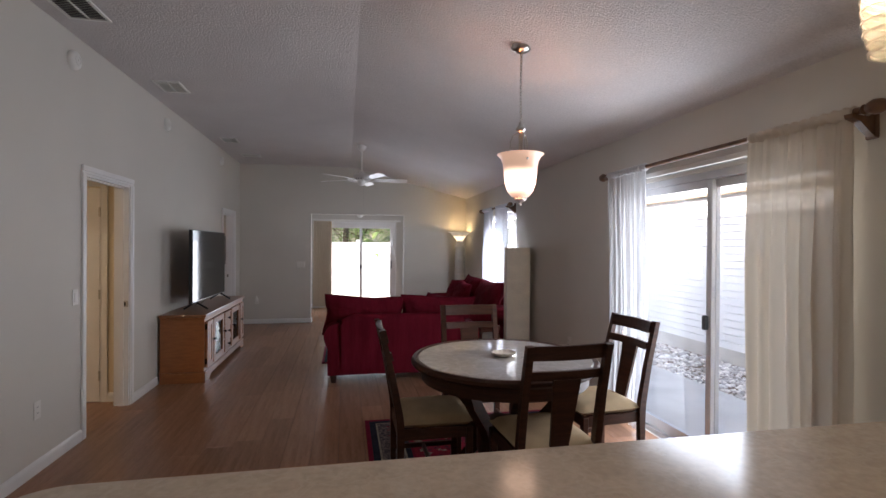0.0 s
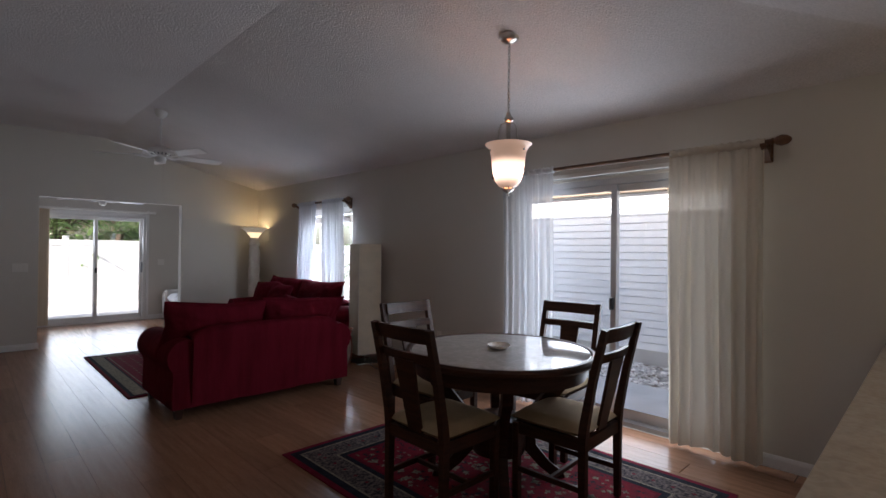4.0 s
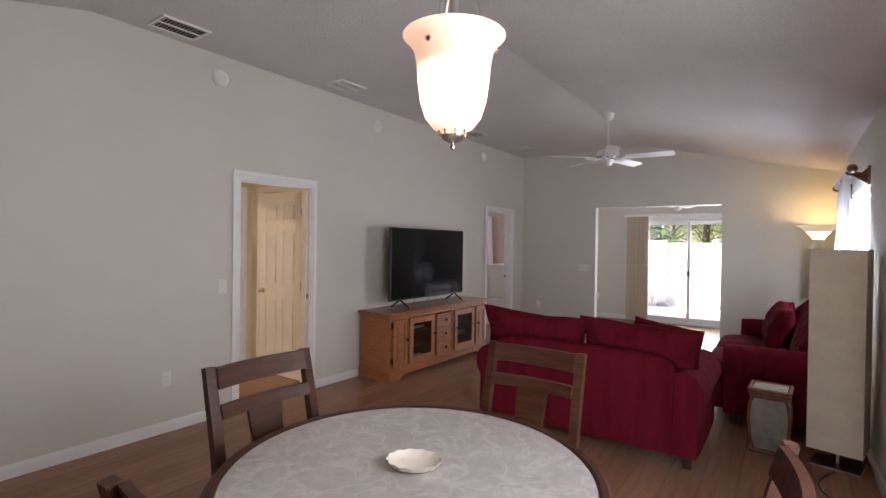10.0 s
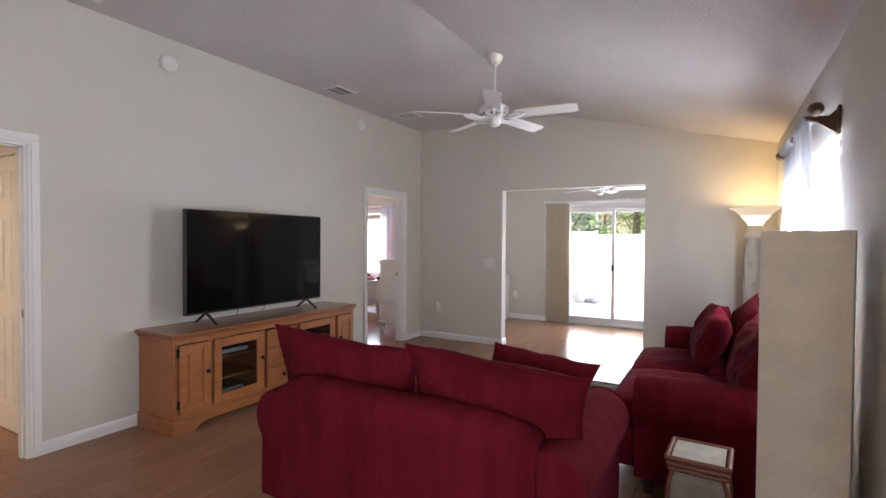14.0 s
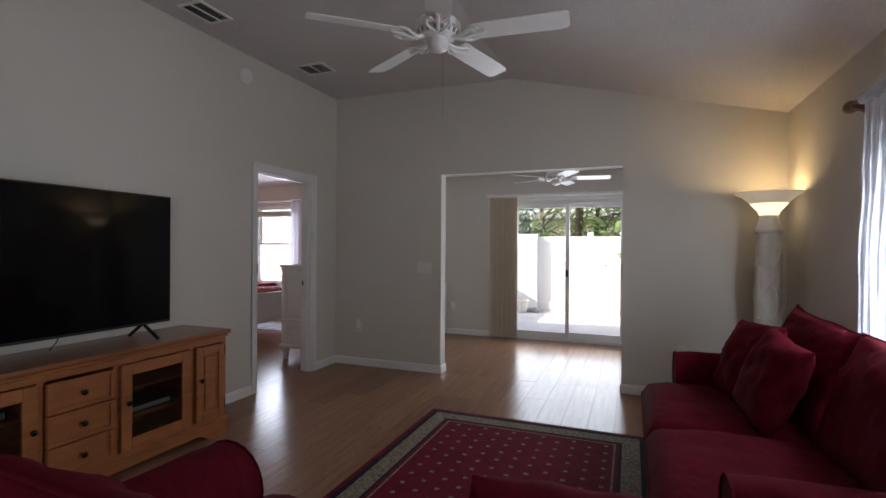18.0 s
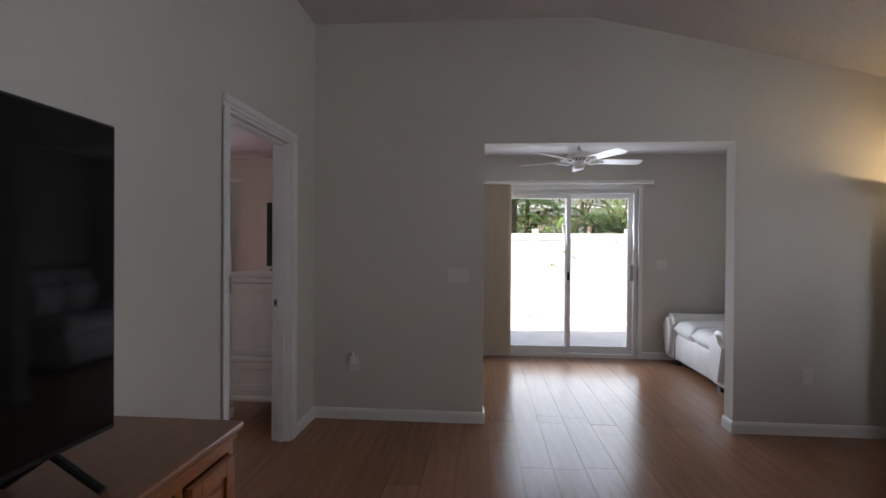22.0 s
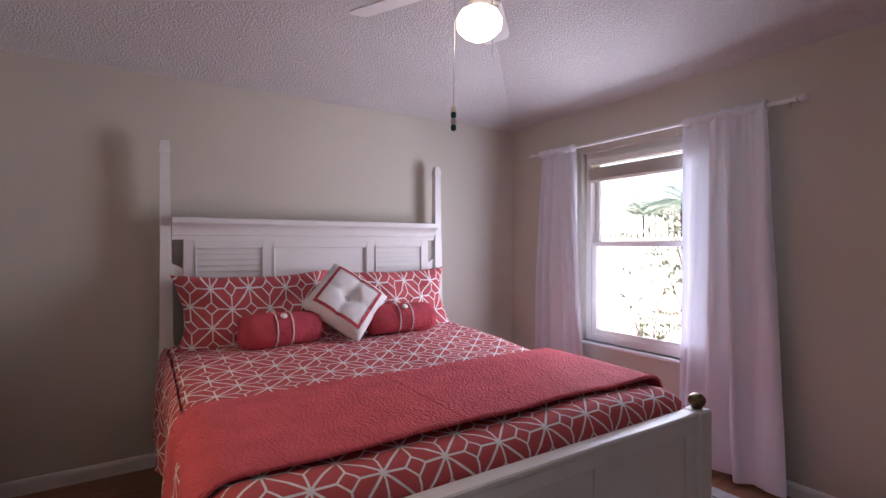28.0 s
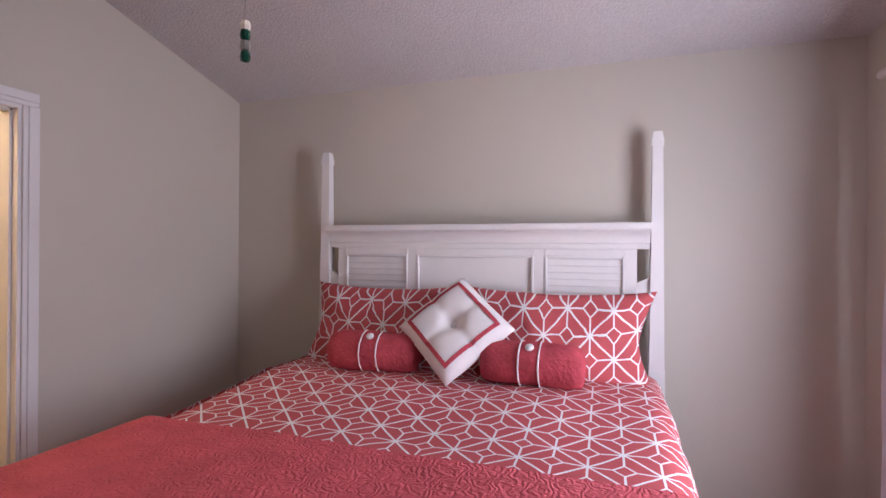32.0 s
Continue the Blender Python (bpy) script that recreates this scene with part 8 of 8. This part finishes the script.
# ---- rugs ----
def rug(name, x0, x1, y0, y1, bands, field, motif, label, z=0.001):
    """A woven rug: framed bands of colour, each a strip of its own, with small knotted motifs on the field."""
    t = thing(name, label, "rug")
    part("backing", bx(x0, x1, y0, y1, z, z + 0.006), bands[0][1], t)
    ins = 0.0
    for w, m in bands:
        a0, a1, c0, c1 = x0 + ins, x1 - ins, y0 + ins, y1 - ins
        b = bmesh.new()
        for q in ((a0, a1, c0, c0 + w), (a0, a1, c1 - w, c1), (a0, a0 + w, c0 + w, c1 - w), (a1 - w, a1, c0 + w, c1 - w)):
            box(b, *q, z + 0.0065, z + 0.0095)
        part("border_band", b, m, t)
        ins += w
    part("field", bx(x0 + ins, x1 - ins, y0 + ins, y1 - ins, z + 0.0065, z + 0.0092), field, t)
    b = bmesh.new()
    for mx_, my_, r, k in motif:
        if x0 + ins + r < mx_ < x1 - ins - r and y0 + ins + r < my_ < y1 - ins - r:
            vs = [b.verts.new((mx_ + r * math.cos(i * math.pi / 4 + k) * (1 if i % 2 else 0.55), my_ + r * math.sin(i * math.pi / 4 + k) * (1 if i % 2 else 0.55), z + 0.0102)) for i in range(8)]
            b.faces.new(vs)
    ob = part("motif", b, bands[2][1], t, "small cream woven motifs")
    tagged(ob, kind="stuff")
    return t


def flower(b, x, y, r, n, k, z):
    """A flat woven rosette of n petals."""
    m = n * 4
    b.faces.new([b.verts.new((x + r * (0.62 + 0.38 * math.cos(n * 2 * math.pi * i / m)) * math.cos(2 * math.pi * i / m + k), y + r * (0.62 + 0.38 * math.cos(n * 2 * math.pi * i / m)) * math.sin(2 * math.pi * i / m + k), z)) for i in range(m)])


RUG_RED = mat("rug_red", (0.20, 0.006, 0.026), 0.95, var=0.12, scale=14, grain=0.35, grain_scale=300, bump=0.4, bump_scale=300)
RUG_NAVY = mat("rug_navy", (0.022, 0.022, 0.035), 0.95, var=0.2, scale=20, grain=0.3, grain_scale=300, bump=0.4, bump_scale=300)
RUG_CREAM = mat("rug_cream", (0.36, 0.30, 0.23), 0.95, var=0.25, scale=60, grain=0.35, grain_scale=300, bump=0.4, bump_scale=300)
RUG_ORIENT = mat("rug_oriental_border", (0.022, 0.020, 0.030), 0.95, var=0.3, scale=60, second=(0.22, 0.17, 0.15), grain=0.3, grain_scale=300, bump=0.4, bump_scale=300)
RUG_FIELD = mat("rug_oriental_field", (0.27, 0.010, 0.026), 0.95, var=0.3, scale=24, second=(0.16, 0.010, 0.024), grain=0.3, grain_scale=300, bump=0.4, bump_scale=300)

mot = [(0.0 + 0.105 * i, 7.2 + 0.12 * j + (0.06 if i % 2 else 0), 0.020, 0) for i in range(18) for j in range(22)]
rug("living_rug", 0.0, 1.64, 7.22, 9.57, [(0.03, RUG_RED), (0.035, RUG_NAVY), (0.11, RUG_CREAM), (0.02, RUG_NAVY), (0.02, RUG_RED), (0.012, RUG_CREAM)], RUG_RED, mot, "dark red rug with cream border and small diamonds")
rnd = random.Random(9)
mot = [(rnd.uniform(0.4, 1.9), rnd.uniform(2.8, 5.0), rnd.uniform(0.012, 0.035), rnd.uniform(0, 1)) for _ in range(330)]
rug("dining_rug", 0.46, 2.11, 2.76, 5.08, [(0.035, RUG_RED), (0.05, RUG_NAVY), (0.014, RUG_CREAM), (0.16, RUG_ORIENT), (0.014, RUG_CREAM), (0.04, RUG_NAVY), (0.02, RUG_RED)], RUG_FIELD, mot, "red and navy oriental rug under the dining table")

dr = [o for o in bpy.data.objects if o.name == "dining_rug"][0]
rnd = random.Random(12)
X0, X1, Y0, Y1, IN = 0.46, 2.11, 2.76, 5.08, 0.18
for mname, mm, step, r, lift, off in (("border_rosette", RUG_CREAM, 0.118, 0.040, 0.0103, 0.0), ("border_leaf", RUG_RED, 0.118, 0.030, 0.0104, 0.059), ("rosette_heart", RUG_RED, 0.118, 0.018, 0.0110, 0.0)):
    b = bmesh.new()
    for fixed, lo, hi, along in ((X0 + IN, Y0 + IN, Y1 - IN, "y"), (X1 - IN, Y0 + IN, Y1 - IN, "y"), (Y0 + IN, X0 + IN, X1 - IN, "x"), (Y1 - IN, X0 + IN, X1 - IN, "x")):
        q = lo + off
        while q < hi:
            x, y = (fixed, q) if along == "y" else (q, fixed)
            flower(b, x, y, r, 8 if mname != "border_leaf" else 4, 0.3 * q, lift)
            q += step
    tagged(part(mname, b, mm, dr, "woven border flowers"), kind="stuff")
for mname, mm, n, lift in (("field_flower", RUG_CREAM, 260, 0.0108), ("field_leaf", RUG_NAVY, 420, 0.0105)):
    b = bmesh.new()
    for _ in range(n):
        flower(b, rnd.uniform(X0 + 0.34, X1 - 0.34), rnd.uniform(Y0 + 0.34, Y1 - 0.34), rnd.uniform(0.010, 0.026), rnd.choice((4, 5, 6, 8)), rnd.uniform(0, 6), lift + rnd.uniform(0, 0.0002))
    tagged(part(mname, b, mm, dr, "woven field flowers"), kind="stuff")

# ---- laminate planks ----
floor = tagged(new("floor", finish(bx(BED_W, EAST, SOUTH, BACK, -0.012, -0.0075), "floor", GROOVE)), "brown laminate plank floor", "floor", kind="structure")
PW, PL = 0.193, 1.26
plank_meshes = {}


def plank_mesh(w, L):
    key = (round(w, 3), round(L, 3))
    if key not in plank_meshes:
        b = bx(0, w - 0.0016, 0, L - 0.0016, -0.0072, 0.0)
        plank_meshes[key] = finish(b, "plank", PLANK)
    return plank_meshes[key]


rnd = random.Random(2)
rest = bmesh.new()
count = 0
def lay(x0, x1, y0, y1, as_parts):
    global count
    x = x0
    while x < x1 - 0.01:
        w = min(PW, x1 - x)
        y = y0 - rnd.uniform(0, PL)
        while y < y1 - 0.01:
            a, c = max(y, y0), min(y + PL, y1)
            if c - a > 0.02:
                if as_parts:
                    ob = new("plank", plank_mesh(w, round(c - a, 2)))
                    ob.parent = floor
                    ob.matrix_basis = pose(x, a, 0)
                    count += 1
                else:
                    box(rest, x, x + w - 0.0016, a, c - 0.0016, -0.0072, 0.0)
            y += PL
        x += PW


lay(WEST, EAST, 1.9, NORTH + 0.065, True)
lay(WEST, EAST, SOUTH, 1.9, False)
lay(WEST, EAST, NORTH + 0.065, BACK, False)
lay(BED_W, WEST, BED_S - 0.06, BACK, False)
lay(-2.96, WEST, 3.2, 6.05, False)
tagged(part("plank_rest", rest, PLANK, floor, "brown laminate planks"), kind="stuff")
solid("bath_floor", bx(-6.2, -2.96, 3.2, 6.40, -0.012, 0.0), TILE_FLOOR, "beige bathroom floor tiles", "floor")
solid("side_bath_floor", bx(-4.68, -3.12, 8.02, BED_S - 0.06, -0.012, 0.0), TILE_FLOOR, "beige floor tiles", "floor")
